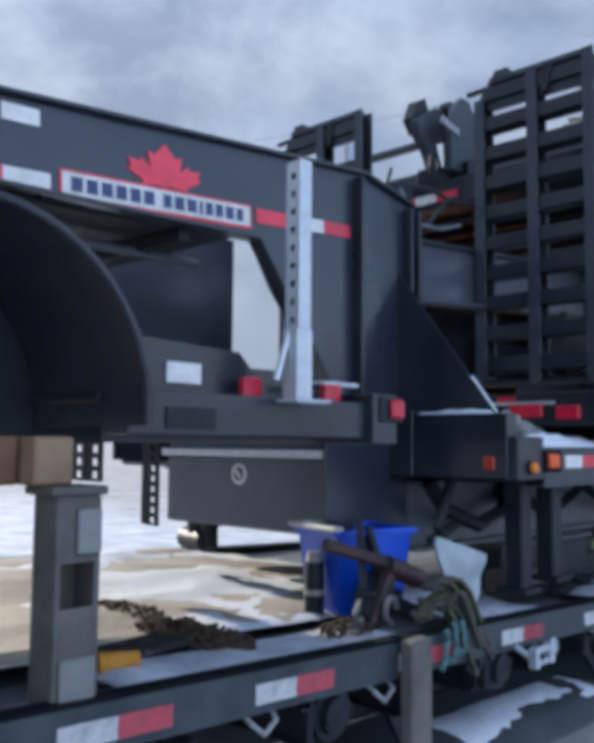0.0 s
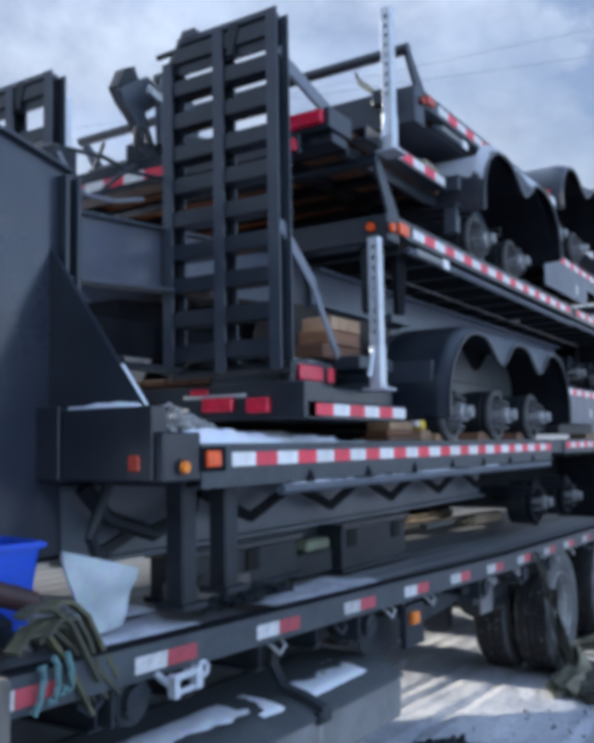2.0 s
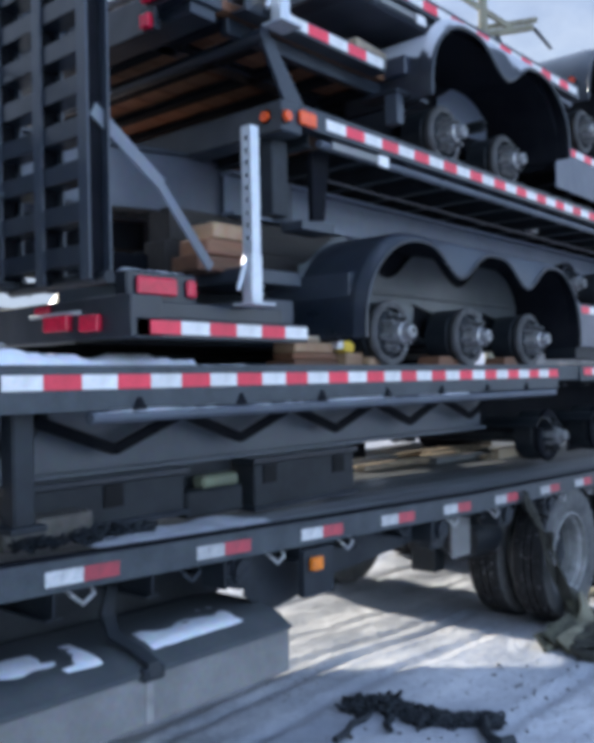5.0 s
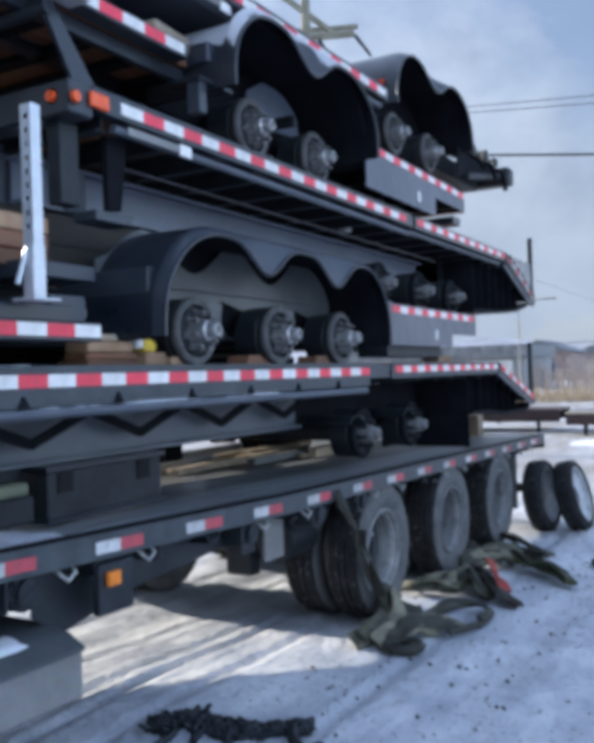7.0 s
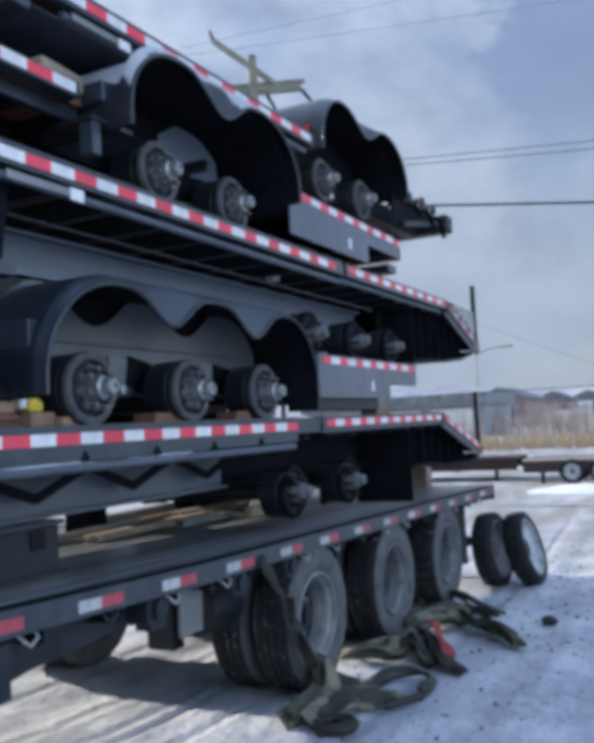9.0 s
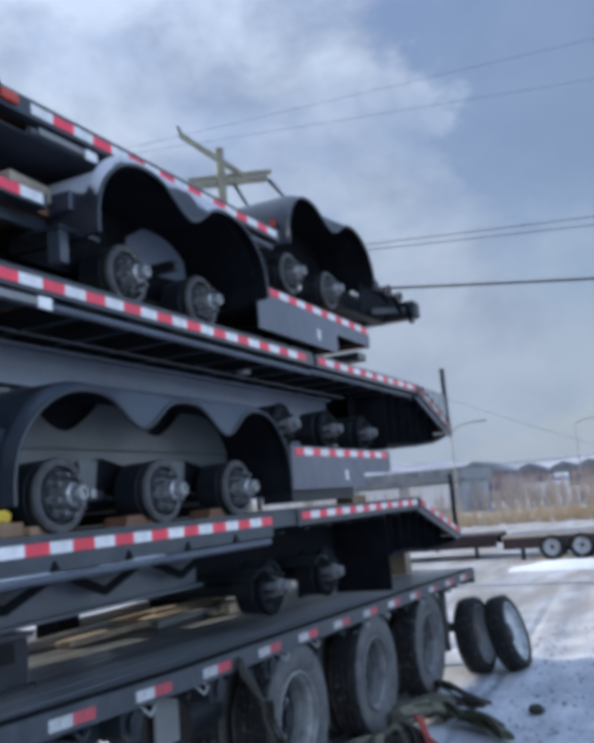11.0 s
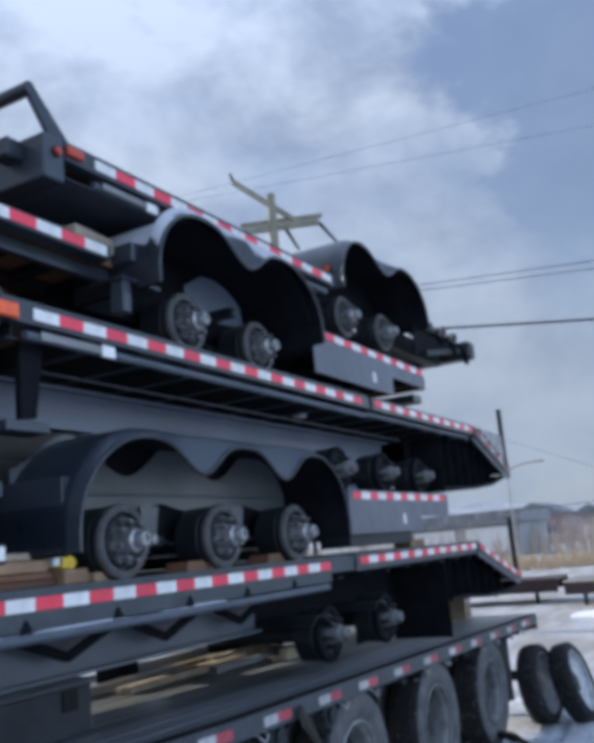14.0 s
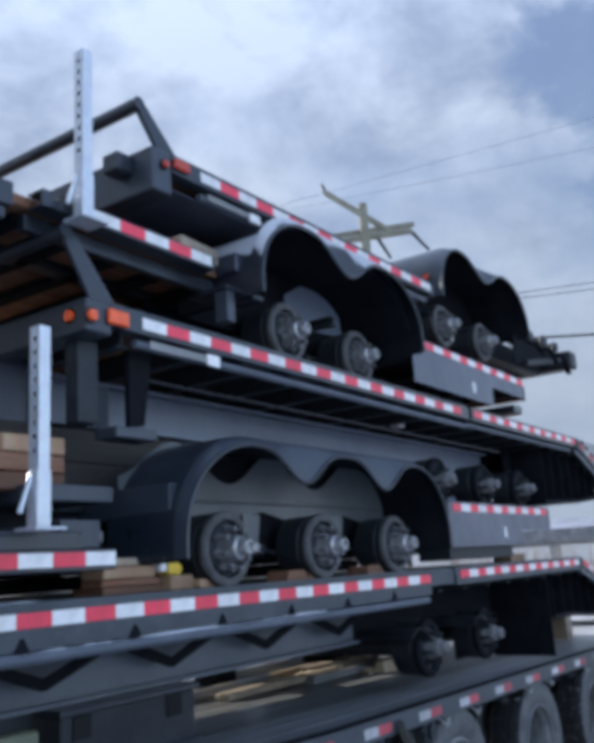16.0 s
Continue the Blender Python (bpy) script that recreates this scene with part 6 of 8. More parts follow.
solo("wood_block", boxes((0.68, 0.915, 2.40, 2.52, 1.766, 1.872), b=0.006), REDWOOD, "dark stained timber block packed under the trailer", "wood block")


def perforated(x, y, z0, z1, w=0.055):
    """A hanging strip with a row of large holes."""
    bm = bmesh.new()
    n = int((z1 - z0) / 0.040)
    st_ = part("perforated_channel", boxes((x, x + 0.006, y, y + 0.026, z0, z1), b=0), DARK, T6, "black perforated steel strip")
    part("strip_edge", boxes((x, x + 0.006, y + w - 0.026, y + w, z0, z1), b=0), DARK, st_)
    for i in range(n + 1):
        zz = z0 + (z1 - z0) * i / n
        part("strip_bridge", boxes((x, x + 0.006, y + 0.026, y + w - 0.026, max(zz - 0.009, z0), min(zz + 0.009, z1)), b=0), DARK, st_)


perforated(1.50, 2.972, 1.735, 1.90, 0.085)
perforated(1.50, 3.065, 1.735, 1.90, 0.085)
perforated(2.05, 3.41, 1.53, 1.90, 0.080)
part("strip_back", boxes((2.06, 2.07, 3.50, 3.54, 1.53, 1.90)), DARK, T6)

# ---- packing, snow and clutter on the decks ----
# Black that stands in for the shade inside the cribs' open pockets.
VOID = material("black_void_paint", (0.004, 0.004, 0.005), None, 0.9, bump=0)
for x0, x1, ps in ((3.55, 4.45, (4.05,)), (4.92, 5.75, (5.03, 5.60))):
    zb = deck_z((x0 + x1) / 2) + 0.01
    crib = thing("steel_crib", ((x0 + x1) / 2, 2.85, zb), "dark steel crib box carrying the gooseneck trailer", "crib", "cribs")
    part("crib_body", boxes((x0, x1, 2.76, 2.95, zb, 1.37), b=0.006), DARK, crib)
    part("top_plate", boxes((x0 - 0.02, x1 + 0.02, 2.74, 2.97, 1.37, 1.397)), BLACK, crib)
    part("base_plate", boxes((x0 - 0.02, x1 + 0.02, 2.74, 2.97, zb, zb + 0.025)), BLACK, crib)
    for x in ps:
        part("pocket", boxes((x - 0.05, x + 0.05, 2.75, 2.762, 1.265, 1.36), b=0.003), VOID, crib, "black block for the shade inside a square pocket")
# Added plate and filler stand in for the dark gap between the cribs.
solo("crib_plate", boxes((4.475, 4.895, 2.90, 2.93, deck_z(4.7), 1.395)), DARK, "added dark plate closing the gap between two steel cribs", "plate")
solo("crib_filler", boxes((4.50, 4.88, 2.80, 2.89, deck_z(4.7), 1.275), b=0.012), DARK, "dark filler block between two steel cribs", "block")
solo("packing_block", boxes((4.60, 4.84, 2.79, 2.88, 1.277, 1.335), b=0.012), material("dull_green_packing", (0.20, 0.225, 0.15), (0.12, 0.135, 0.095), 0.8, scale=5, fine=40, bump=0.2), "dull green packing block between the steel cribs", "packing")


def board(name, x0, x1, y0, y1, z0, z1, mat, label, turn=0.0, cat="timber", group="timbers"):
    c = Vector(((x0 + x1) / 2, (y0 + y1) / 2, 0))
    m = Matrix.Translation(c) @ Matrix.Rotation(radians(turn), 4, "Z") @ Matrix.Translation(-c)
    bm = box(bmesh.new(), x0, x1, y0, y1, z0, z1, 0.006)
    bmesh.ops.transform(bm, matrix=m, verts=bm.verts)
    return solo(name, bm, mat, label, cat, group=group)


PALE = material("pale_sawn_board", (0.60, 0.50, 0.36), (0.46, 0.37, 0.26), 0.75, scale=5, fine=40, bump=0.25, vary=0.2)
PALEG = material("dirty_sawn_board", (0.36, 0.29, 0.21), (0.20, 0.16, 0.12), 0.8, scale=6, fine=40, bump=0.3, vary=0.35)
g8 = random.Random(15)
for k in range(13):
    x0, y, L = g8.uniform(6.2, 8.9), 3.40 + 0.09 * k, g8.uniform(0.7, 1.7)
    h = g8.choice((0.04, 0.05, 0.09))
    zz = deck_z(x0 + L / 2) + 0.002 + 0.0215 * L / 2
    board("timber", x0, x0 + L, y, y + 0.085, zz, zz + h, (PALE, PALEG, OLDWOOD, PALEG)[k % 4], ("pale sawn timber lying on the carrier deck", "dirty sawn timber lying on the carrier deck", "weathered grey timber lying on the carrier deck", "dirty sawn timber lying on the carrier deck")[k % 4], g8.uniform(-2.5, 2.5))
# timbers on the gooseneck's deck, under the second trailer
for x0, x1, y0, y1, z0, z1, m_, t_ in ((4.84, 5.20, 2.42, 2.60, 1.853, 1.885, REDWOOD, 2), (4.85, 5.17, 2.42, 2.56, 1.887, 1.915, REDWOOD, -2), (4.84, 5.14, 2.41, 2.55, 1.917, 1.965, WOOD, 1),
                                     (5.20, 5.36, 2.39, 2.52, 1.853, 1.918, WOOD, 4), (5.36, 5.50, 2.36, 2.48, 1.853, 1.895, WOOD, 3), (9.45, 9.72, 2.45, 2.62, 1.853, 1.92, WOOD, -5), (4.80, 5.12, 2.43, 2.56, 1.967, 2.000, PALE, 1)):
    board("timber", x0, x1, y0, y1, z0, z1, m_, "brown timber packing on the trailer deck" if m_ is not PALE else "pale timber offcut on the trailer deck", t_)
bm = boxes((5.19, 5.28, 2.40, 2.46, 1.920, 1.985), b=0.014)
rod(bm, (5.21, 2.385, 1.955), (5.21, 2.475, 1.955), 0.032, 12)
rod(bm, (5.255, 2.39, 1.945), (5.255, 2.47, 1.945), 0.026, 12)
rs = thing("ratchet_strap", (5.235, 2.43, 1.92), "yellow ratchet strap with white tail on the timber packing", "ratchet strap")
part("strap_roll", bm, YELLOW, rs)
part("strap_tail", boxes((5.145, 5.20, 2.385, 2.45, 1.935, 1.985), b=0.008), WHITET, rs, "white strap tail")
for x in (6.14, 6.34, 6.95):
    bm = prism(bmesh.new(), [(x - 0.10, 1.853), (x + 0.11, 1.853), (x + 0.05, 1.905), (x - 0.08, 1.905)], 2.36, 2.50)
    solo("wheel_chock", bm, REDWOOD, "small brown wooden wedge beside the brake drum", "chock", group="wooden wedges")
board("timber", 12.30, 12.50, 3.00, 3.20, deck_z(12.4) - 0.002, 1.21, PALEG, "short dirty timber block standing at the carrier's tail", 0)
# dark packing under the far beam of the gooseneck trailer
for x0_, x1_ in ((7.60, 7.85), (9.05, 9.55), (9.6, 10.1)):
    board("packing_block", x0_, x1_, 4.20, 4.42, deck_z((x0_ + x1_) / 2) - 0.004, 1.398, UNDER, "dark timber packing block under the trailer's far beam", 0, "packing block", "packing blocks")
board("timber", 4.45, 5.86, 2.86, 3.02, 2.30, 2.46, DARKWOOD, "dark weathered timber packed between second and third trailer", 0)
board("timber", 4.50, 5.88, 2.88, 3.04, 2.462, 2.625, DARKWOOD, "dark weathered timber packed between second and third trailer", 0)
# crate timbers between second and third trailer
for k in range(3):
    board("timber", 4.34 + 0.05 * k, 4.74, 2.52, 2.70, 2.275 + 0.075 * k, 2.345 + 0.075 * k, REDWOOD if k < 2 else WOOD, "reddish brown timber stacked under the third trailer", (0, 1.5, -1)[k])
board("timber", 5.30, 5.60, 2.36, 2.50, 3.443, 3.525, PALEG, "brown timber offcut on the trailer rail", 4)


def lid_z(y):
    """Height of the side box's lid across its round shoulder."""
    top = LID[3:9]
    for a, b in zip(top, top[1:]):
        if y <= b[0]:
            return a[1] + (b[1] - a[1]) * (y - a[0]) / (b[0] - a[0])
    return top[-1][1]


def snow_sheet(x0, x1, y0, y1, zf, amp, bias, seed, label, step=0.035, mat=None, name="snow", size=2.2, over=lambda y: 0.0):
    """Thin uneven snow: a sheet that dips under the surface where there is none."""
    nx, ny = max(int((x1 - x0) / step), 2), max(int((y1 - y0) / step), 2)
    verts = []
    for i in range(nx + 1):
        for j in range(ny + 1):
            x, y = x0 + (x1 - x0) * i / nx, y0 + (y1 - y0) * j / ny
            n = noise.noise((x * size + seed, y * size * 1.6, seed)) + 0.5 * noise.noise((x * size * 3.1, y * size * 3.5, seed + 9)) + 0.25 * noise.noise((x * 17, y * 17, seed))
            edge = min(i, nx - i, j, ny - j)
            h = max(-0.03, min(amp, (n + bias) * amp))
            verts.append((x, y, zf(x) + over(y) + (h if edge > 0 else min(h, -0.004))))
    faces = [(i * (ny + 1) + j, (i + 1) * (ny + 1) + j, (i + 1) * (ny + 1) + j + 1, i * (ny + 1) + j + 1) for i in range(nx) for j in range(ny)]
    me = bpy.data.meshes.new(name)
    me.from_pydata(verts, [], faces)
    me.materials.append(mat or SNOW)
    for p in me.polygons:
        p.use_smooth = True
    return tagged(new(name, me), label, "snow", kind="stuff")


SLUSH = material("grey_slush", (0.62, 0.64, 0.69), (0.30, 0.31, 0.335), 0.65, scale=9, fine=40, bump=0.5, spread=0.9)
SAND = material("sandy_slush", (0.46, 0.41, 0.34), (0.24, 0.20, 0.165), 0.7, scale=3, fine=30, bump=0.5, spread=0.9)
snow_sheet(-0.5, 3.3, 2.76, 4.86, deck_z, 0.022, 0.28, 3.1, "thin sandy slush lying over the carrier deck planks", 0.05, SAND, size=1.1)
snow_sheet(-0.5, 3.4, 2.75, 4.86, deck_z, 0.034, 0.06, 7.7, "patchy snow lying on the carrier deck planks", 0.05, size=1.3)
snow_sheet(2.72, 3.25, 2.36, 2.70, deck_z, 0.032, 0.16, 5.2, "patchy grey snow along the carrier deck edge", mat=SLUSH, size=2.8)
snow_sheet(3.75, 4.7, 2.36, 2.70, deck_z, 0.028, 0.20, 11.9, "patchy grey snow along the carrier deck edge", mat=SLUSH, size=2.8)
snow_sheet(1.2, 2.3, 2.36, 2.62, deck_z, 0.026, 0.06, 15.4, "patchy grey snow along the carrier deck edge", mat=SLUSH, size=2.8)
snow_sheet(2.96, 4.2, 2.34, 3.6, lambda x: 1.853, 0.060, 0.45, 21.3, "fluffy snow on the gooseneck trailer deck")
snow_sheet(4.1, 5.0, 2.32, 2.5, lambda x: 1.853, 0.020, 0.05, 27.3, "thin snow on the gooseneck trailer deck")
for x0_, x1_, s_ in ((3.90, 4.42, 31.8), (2.62, 3.70, 33.1), (1.2, 2.25, 36.4)):
    snow_sheet(x0_, x1_, 2.330, 2.58, lambda x: C0.z - math.tan(radians(TILT_C)) * (x - C0.x), 0.020, 0.34, s_ + 2.3, "snow lying on the lid of the side box", 0.022, size=1.5, over=lid_z)
snow_sheet(3.64, 6.3, YN - 0.006, YN + 0.030, lambda x: 1.689, 0.014, 0.30, 41.0, "thin snow line on the rub rail pipe", 0.012)
snow_sheet(3.86, 4.22, YN + 0.105, YN + 0.175, lambda x: 2.225, 0.012, 0.5, 47.0, "thin snow on the lamp box", 0.012)
snow_sheet(2.888, 2.958, 2.42, 2.78, lambda x: 1.985, 0.022, 0.35, 43.0, "thin snow on the gusset base", 0.018)

bm = beam(bmesh.new(), (2.95, 2.535, 2.14), (2.95, 2.42, 1.99), 0.014, 0.006, 0.002)
solo("snow", bm, SNOW, "thin frost line along the gusset edge", "snow", kind="stuff")

# blue crate with odds and ends
BX, BY, BT = 2.53, 2.80, radians(-14)
crate = thing("blue_crate", (BX, BY, deck_z(BX) + 0.004), "bright blue plastic crate with pale rim standing on the deck", "crate")
MB = Matrix.Translation((BX, BY, deck_z(BX) + 0.004)) @ Matrix.Rotation(BT, 4, "Z")


def crate_shell():
    bm = bmesh.new()
    a, b, h, t = (0.140, 0.115), (0.170, 0.140), 0.292, 0.012

    def ring(hw, z):
        return [bm.verts.new((sx_ * hw[0], sy_ * hw[1], z)) for sx_, sy_ in ((-1, -1), (1, -1), (1, 1), (-1, 1))]
    r = [ring(a, 0.0), ring(b, h), ring((b[0] + 0.02, b[1] + 0.02), h), ring((b[0] + 0.02, b[1] + 0.02), h + 0.02), ring((b[0] - t, b[1] - t), h + 0.02), ring((a[0] - t, a[1] - t), 0.02)]
    bm.faces.new(r[0])
    bm.faces.new(r[-1])
    for p, q in zip(r, r[1:]):
        for k in range(4):
            bm.faces.new((p[k], p[(k + 1) % 4], q[(k + 1) % 4], q[k]))
    bmesh.ops.bevel(bm, geom=list(bm.edges), offset=0.006, segments=2, affect="EDGES")
    bmesh.ops.transform(bm, matrix=MB, verts=bm.verts)
    return bm


part("crate_body", crate_shell(), BLUE, crate)
bm = boxes((-0.200, -0.155, -0.150, 0.155, 0.308, 0.326), (-0.200, -0.02, 0.110, 0.165, 0.308, 0.326), b=0.004)
bmesh.ops.transform(bm, matrix=MB, verts=bm.verts)
part("pale_lid_edge", bm, material("ivory_plastic", (0.62, 0.60, 0.54), (0.5, 0.48, 0.42), 0.5, scale=9, fine=50, bump=0.1), crate, "ivory lid edge")


def ribbon(bm, pts, w, t=0.006):
    """A webbing band through points, flat side up where it lies."""
    pts = [Vector(p) for p in pts]
    rows = []
    for i, p in enumerate(pts):
        d = (pts[min(i + 1, len(pts) - 1)] - pts[max(i - 1, 0)]).normalized()
        s = d.cross(Vector((0.05, -0.04, 1)))
        s = s.normalized() if s.length > 0.2 else Vector((1, 0, 0))
        u = s.cross(d)
        rows.append([bm.verts.new(p + s * a * w / 2 + u * b * t / 2) for a, b in ((-1, -1), (1, -1), (1, 1), (-1, 1))])
    for a, b in zip(rows, rows[1:]):
        for k in range(4):
            bm.faces.new((a[k], a[(k + 1) % 4], b[(k + 1) % 4], b[k]))
    bm.faces.new(rows[0]), bm.faces.new(rows[-1])
    return bm


can = thing("spray_can", (2.335, 2.81, deck_z(2.34)), "dark spray can with pale band beside the crate", "spray can")
zc_ = deck_z(2.34)
part("can_body", rod(bmesh.new(), (2.33, 2.825, zc_), (2.33, 2.825, zc_ + 0.19), 0.036, 20), DARK, can)
part("can_band", rod(bmesh.new(), (2.33, 2.825, zc_ + 0.07), (2.33, 2.825, zc_ + 0.09), 0.0375, 20), STEELW, can, "pale band")
part("can_cap", rod(bmesh.new(), (2.33, 2.825, zc_ + 0.19), (2.33, 2.825, zc_ + 0.225), 0.03, 16, 0.026), STEELW, can)
# load binder and chain tools in front of the crate
rng = random.Random(4)
tool = thing("load_binder", (2.28, 2.52, deck_z(2.28)), "worn red-brown lever load binder propped against the crate", "load binder")
z0 = deck_z(2.28)
RB = material("red_brown_paint", (0.055, 0.022, 0.022), (0.025, 0.018, 0.018), 0.6, scale=10, fine=60, bump=0.2)
bm = beam(bmesh.new(), (2.09, 2.56, 1.53), (2.50, 2.53, 1.415), 0.04, 0.042, 0.01)
part("lever", bm, RB, tool)
part("barrel", rod(bmesh.new(), (2.38, 2.53, 1.44), (2.54, 2.51, 1.38), 0.036, 14), RB, tool)
part("leg", beam(bmesh.new(), (2.40, 2.53, 1.41), (2.28, 2.52, z0 + 0.004), 0.05, 0.05, 0.01), RB, tool)
part("hook", rope(bmesh.new(), [(2.33 + 0.03 * math.cos(a), 2.47, z0 + 0.06 + 0.04 * math.sin(a)) for a in (0.3 * k for k in range(17))], 0.012, 8), RIMG, tool, "dull steel hook")


def chain_heap(name, cx, cy, z, rx, ry, count, r, mat, label, seed, height=0.06, zf=None):
    """A heap of chain: many small links, each a ring."""
    g = random.Random(seed)
    bm = bmesh.new()
    for _ in range(count):
        a, q = g.uniform(0, 2 * math.pi), math.sqrt(g.random())
        x, y = cx + rx * q * math.cos(a), cy + ry * q * math.sin(a)
        zz = (zf(x) if zf else z) + r * 0.6 + height * (1 - q) * g.random()
        e = Euler((g.uniform(-0.9, 0.9), g.uniform(-0.9, 0.9), g.uniform(0, 6.28))).to_matrix()
        pts = [Vector((x, y, zz)) + e @ Vector((r * 1.5 * math.cos(t), r * math.sin(t), 0)) for t in (2 * math.pi * k / 8 for k in range(9))]
        rope(bm, pts, r * 0.32, 5)
    return solo(name, bm, mat, label, "chain", kind="stuff")


chain_heap("chain", 1.70, 2.76, 0, 0.11, 0.25, 190, 0.013, RUST, "heap of rusty brown chain on the deck", 3, 0.045, deck_z)
chain_heap("chain", 1.76, 3.18, 0, 0.07, 0.20, 60, 0.015, RUST, "rusty brown chain strewn on the deck", 5, 0.03, deck_z)
chain_heap("chain", 2.16, 2.52, 0, 0.10, 0.06, 30, 0.014, RUST, "short rusty chain beside the crate", 8, 0.05, deck_z)
chain_heap("chain", 3.20, 2.50, 1.87, 0.20, 0.10, 120, 0.024, STEELW, "snowy grey chain on the trailer deck", 9, 0.13)
chain_heap("chain", 3.80, 2.62, 0, 0.38, 0.07, 90, 0.022, DARK, "dark chain lying on the deck by the landing leg", 12, 0.03, deck_z)
bm = bmesh.new()
rod(bm, (1.22, 2.535, deck_z(1.27) + 0.028), (1.32, 2.505, deck_z(1.27) + 0.028), 0.028, 14, 0.022)
solo("work_glove", bm, ORANGE, "orange rolled work glove on the deck", "glove")
board("rubber_mat", 1.22, 1.56, 2.58, 2.72, deck_z(1.22) + 0.001, deck_z(1.22) + 0.022, DRUBBER, "black rubber mat lying on the deck edge", 8, "mat", "")
board("steel_block", 3.45, 3.85, 2.62, 2.80, deck_z(3.6), deck_z(3.6) + 0.10, CONC, "grey block beside the landing leg", 3, "block", "")

# ratchet binders thrown down before the crate
for bx, by, bz, yaw, tip, mat in ((2.34, 2.58, 0.06, 0.5, 0.35, DARK), (2.46, 2.58, 0.04, 1.3, 0.15, DARK)):
    zb_ = deck_z(bx) + bz
    rb = thing("ratchet_binder", (bx, by, deck_z(bx)), "greasy ratchet load binder lying against the blue crate", "load binder", "load binders")
    mt_ = Matrix.Translation((bx, by, zb_ + 0.03)) @ Euler((0, -tip, yaw)).to_matrix().to_4x4() @ Matrix.Scale(1.25, 4)
    for nm_, bm, m_ in (("barrel", rod(bmesh.new(), (-0.11, 0, 0), (0.11, 0, 0), 0.024, 12), mat),
                        ("handle", beam(bmesh.new(), (0.0, 0.01, 0.02), (0.10, 0.03, 0.19), 0.022, 0.034), mat),
                        ("ratchet_head", boxes((-0.035, 0.035, -0.03, 0.03, -0.03, 0.035), b=0.01), DARK),
                        ("hook", rope(bmesh.new(), [(0.11, 0, 0), (0.15, 0, 0.01), (0.18, 0, 0.035), (0.165, 0, 0.07), (0.135, 0, 0.065)], 0.010, 6), RIMG),
                        ("hook", rope(bmesh.new(), [(-0.11, 0, 0), (-0.15, 0, -0.01), (-0.18, 0, 0.015), (-0.165, 0, 0.05), (-0.135, 0, 0.045)], 0.010, 6), RIMG)):
        bmesh.ops.transform(bm, matrix=mt_, verts=bm.verts)
        part(nm_, bm, m_, rb)

# stake in the side pocket, with straps and cords hung on it
gz = ground_z(2.3, 2.2)
bm = box(bmesh.new(), 2.140, 2.245, 2.240, 2.292, gz, 1.262, 0.008)
solo("wooden_stake", bm, POSTW, "weathered grey-brown stake upright against the side rail", "stake")
STRAPY = material("yellowed_webbing", (0.11, 0.108, 0.055), (0.06, 0.06, 0.04), 0.9, scale=14, fine=120, bump=0.5)
bundle = thing("strap_bundle", (2.45, 2.33, 1.1), "olive straps and cords bundled over the wooden stake", "strap bundle")
for k in range(7):
    p0 = Vector((2.30 + 0.02 * k, 2.33 + rng.uniform(-0.04, 0.05), 1.33 + rng.uniform(-0.03, 0.06)))
    pts = [p0 + Vector((0.055 * i + rng.uniform(-0.01, 0.01), 0.012 * math.sin(i + k), 0.05 * math.sin(i * 0.9) - 0.007 * i * i + rng.uniform(-0.01, 0.01))) for i in range(6)]
    part("strap", ribbon(bmesh.new(), pts, 0.045, 0.012), STRAPY if k % 3 == 0 else STRAP, bundle)
for k in range(3):
    pts = [(2.36 + 0.05 * k + 0.02 * math.sin(i), 2.275, 1.25 - 0.022 * i + 0.03 * math.sin(i * 1.3 + k)) for i in range(6)]
    part("cord", rope(bmesh.new(), pts, 0.010, 6), material("teal_cord", (0.10, 0.20, 0.20), (0.06, 0.12, 0.13), 0.8, bump=0.2), bundle, "faded teal cord")
# plastic bag: a crumpled kite of film, standing on its tip
bm = bmesh.new()
NB = 12
zb = deck_z(2.8)
film = []
for i in range(NB):
    for j in range(NB):
        u, v = i / (NB - 1), j / (NB - 1)
        # corners: tip below, two shoulders, outer top corner
        x = 2.80 * (1 - u) * (1 - v) + 2.66 * (1 - u) * v + 2.90 * u * (1 - v) + 3.00 * u * v
        z = (zb + 0.012) * (1 - u) * (1 - v) + 1.52 * (1 - u) * v + 1.25 * u * (1 - v) + 1.425 * u * v
        x -= 0.03 * math.sin(math.pi * v) * (1 - u)
        y = 2.50 + 0.010 * math.sin(u * 5 + v * 2) + 0.006 * math.sin(v * 9 - u * 3) + 0.005 * noise.noise((u * 4, v * 4, 2))
        film.append(bm.verts.new((x, y, z)))
for i in range(NB - 1):
    for j in range(NB - 1):
        bm.faces.new((film[i * NB + j], film[(i + 1) * NB + j], film[(i + 1) * NB + j + 1], film[i * NB + j + 1]))
ex = bmesh.ops.extrude_face_region(bm, geom=list(bm.faces))
bmesh.ops.translate(bm, vec=(0.002, 0.012, 0.0), verts=[v for v in ex["geom"] if isinstance(v, bmesh.types.BMVert)])
solo("plastic_bag", bm, BAG, "crumpled translucent white plastic bag standing on the deck", "plastic bag")
bm = boxes((2.855, 2.975, 2.215, 2.235, 1.105, 1.128), (2.855, 2.975, 2.215, 2.235, 1.060, 1.078), (2.845, 2.870, 2.205, 2.245, 1.055, 1.130), (2.955, 2.985, 2.205, 2.245, 1.06, 1.132), b=0.006)
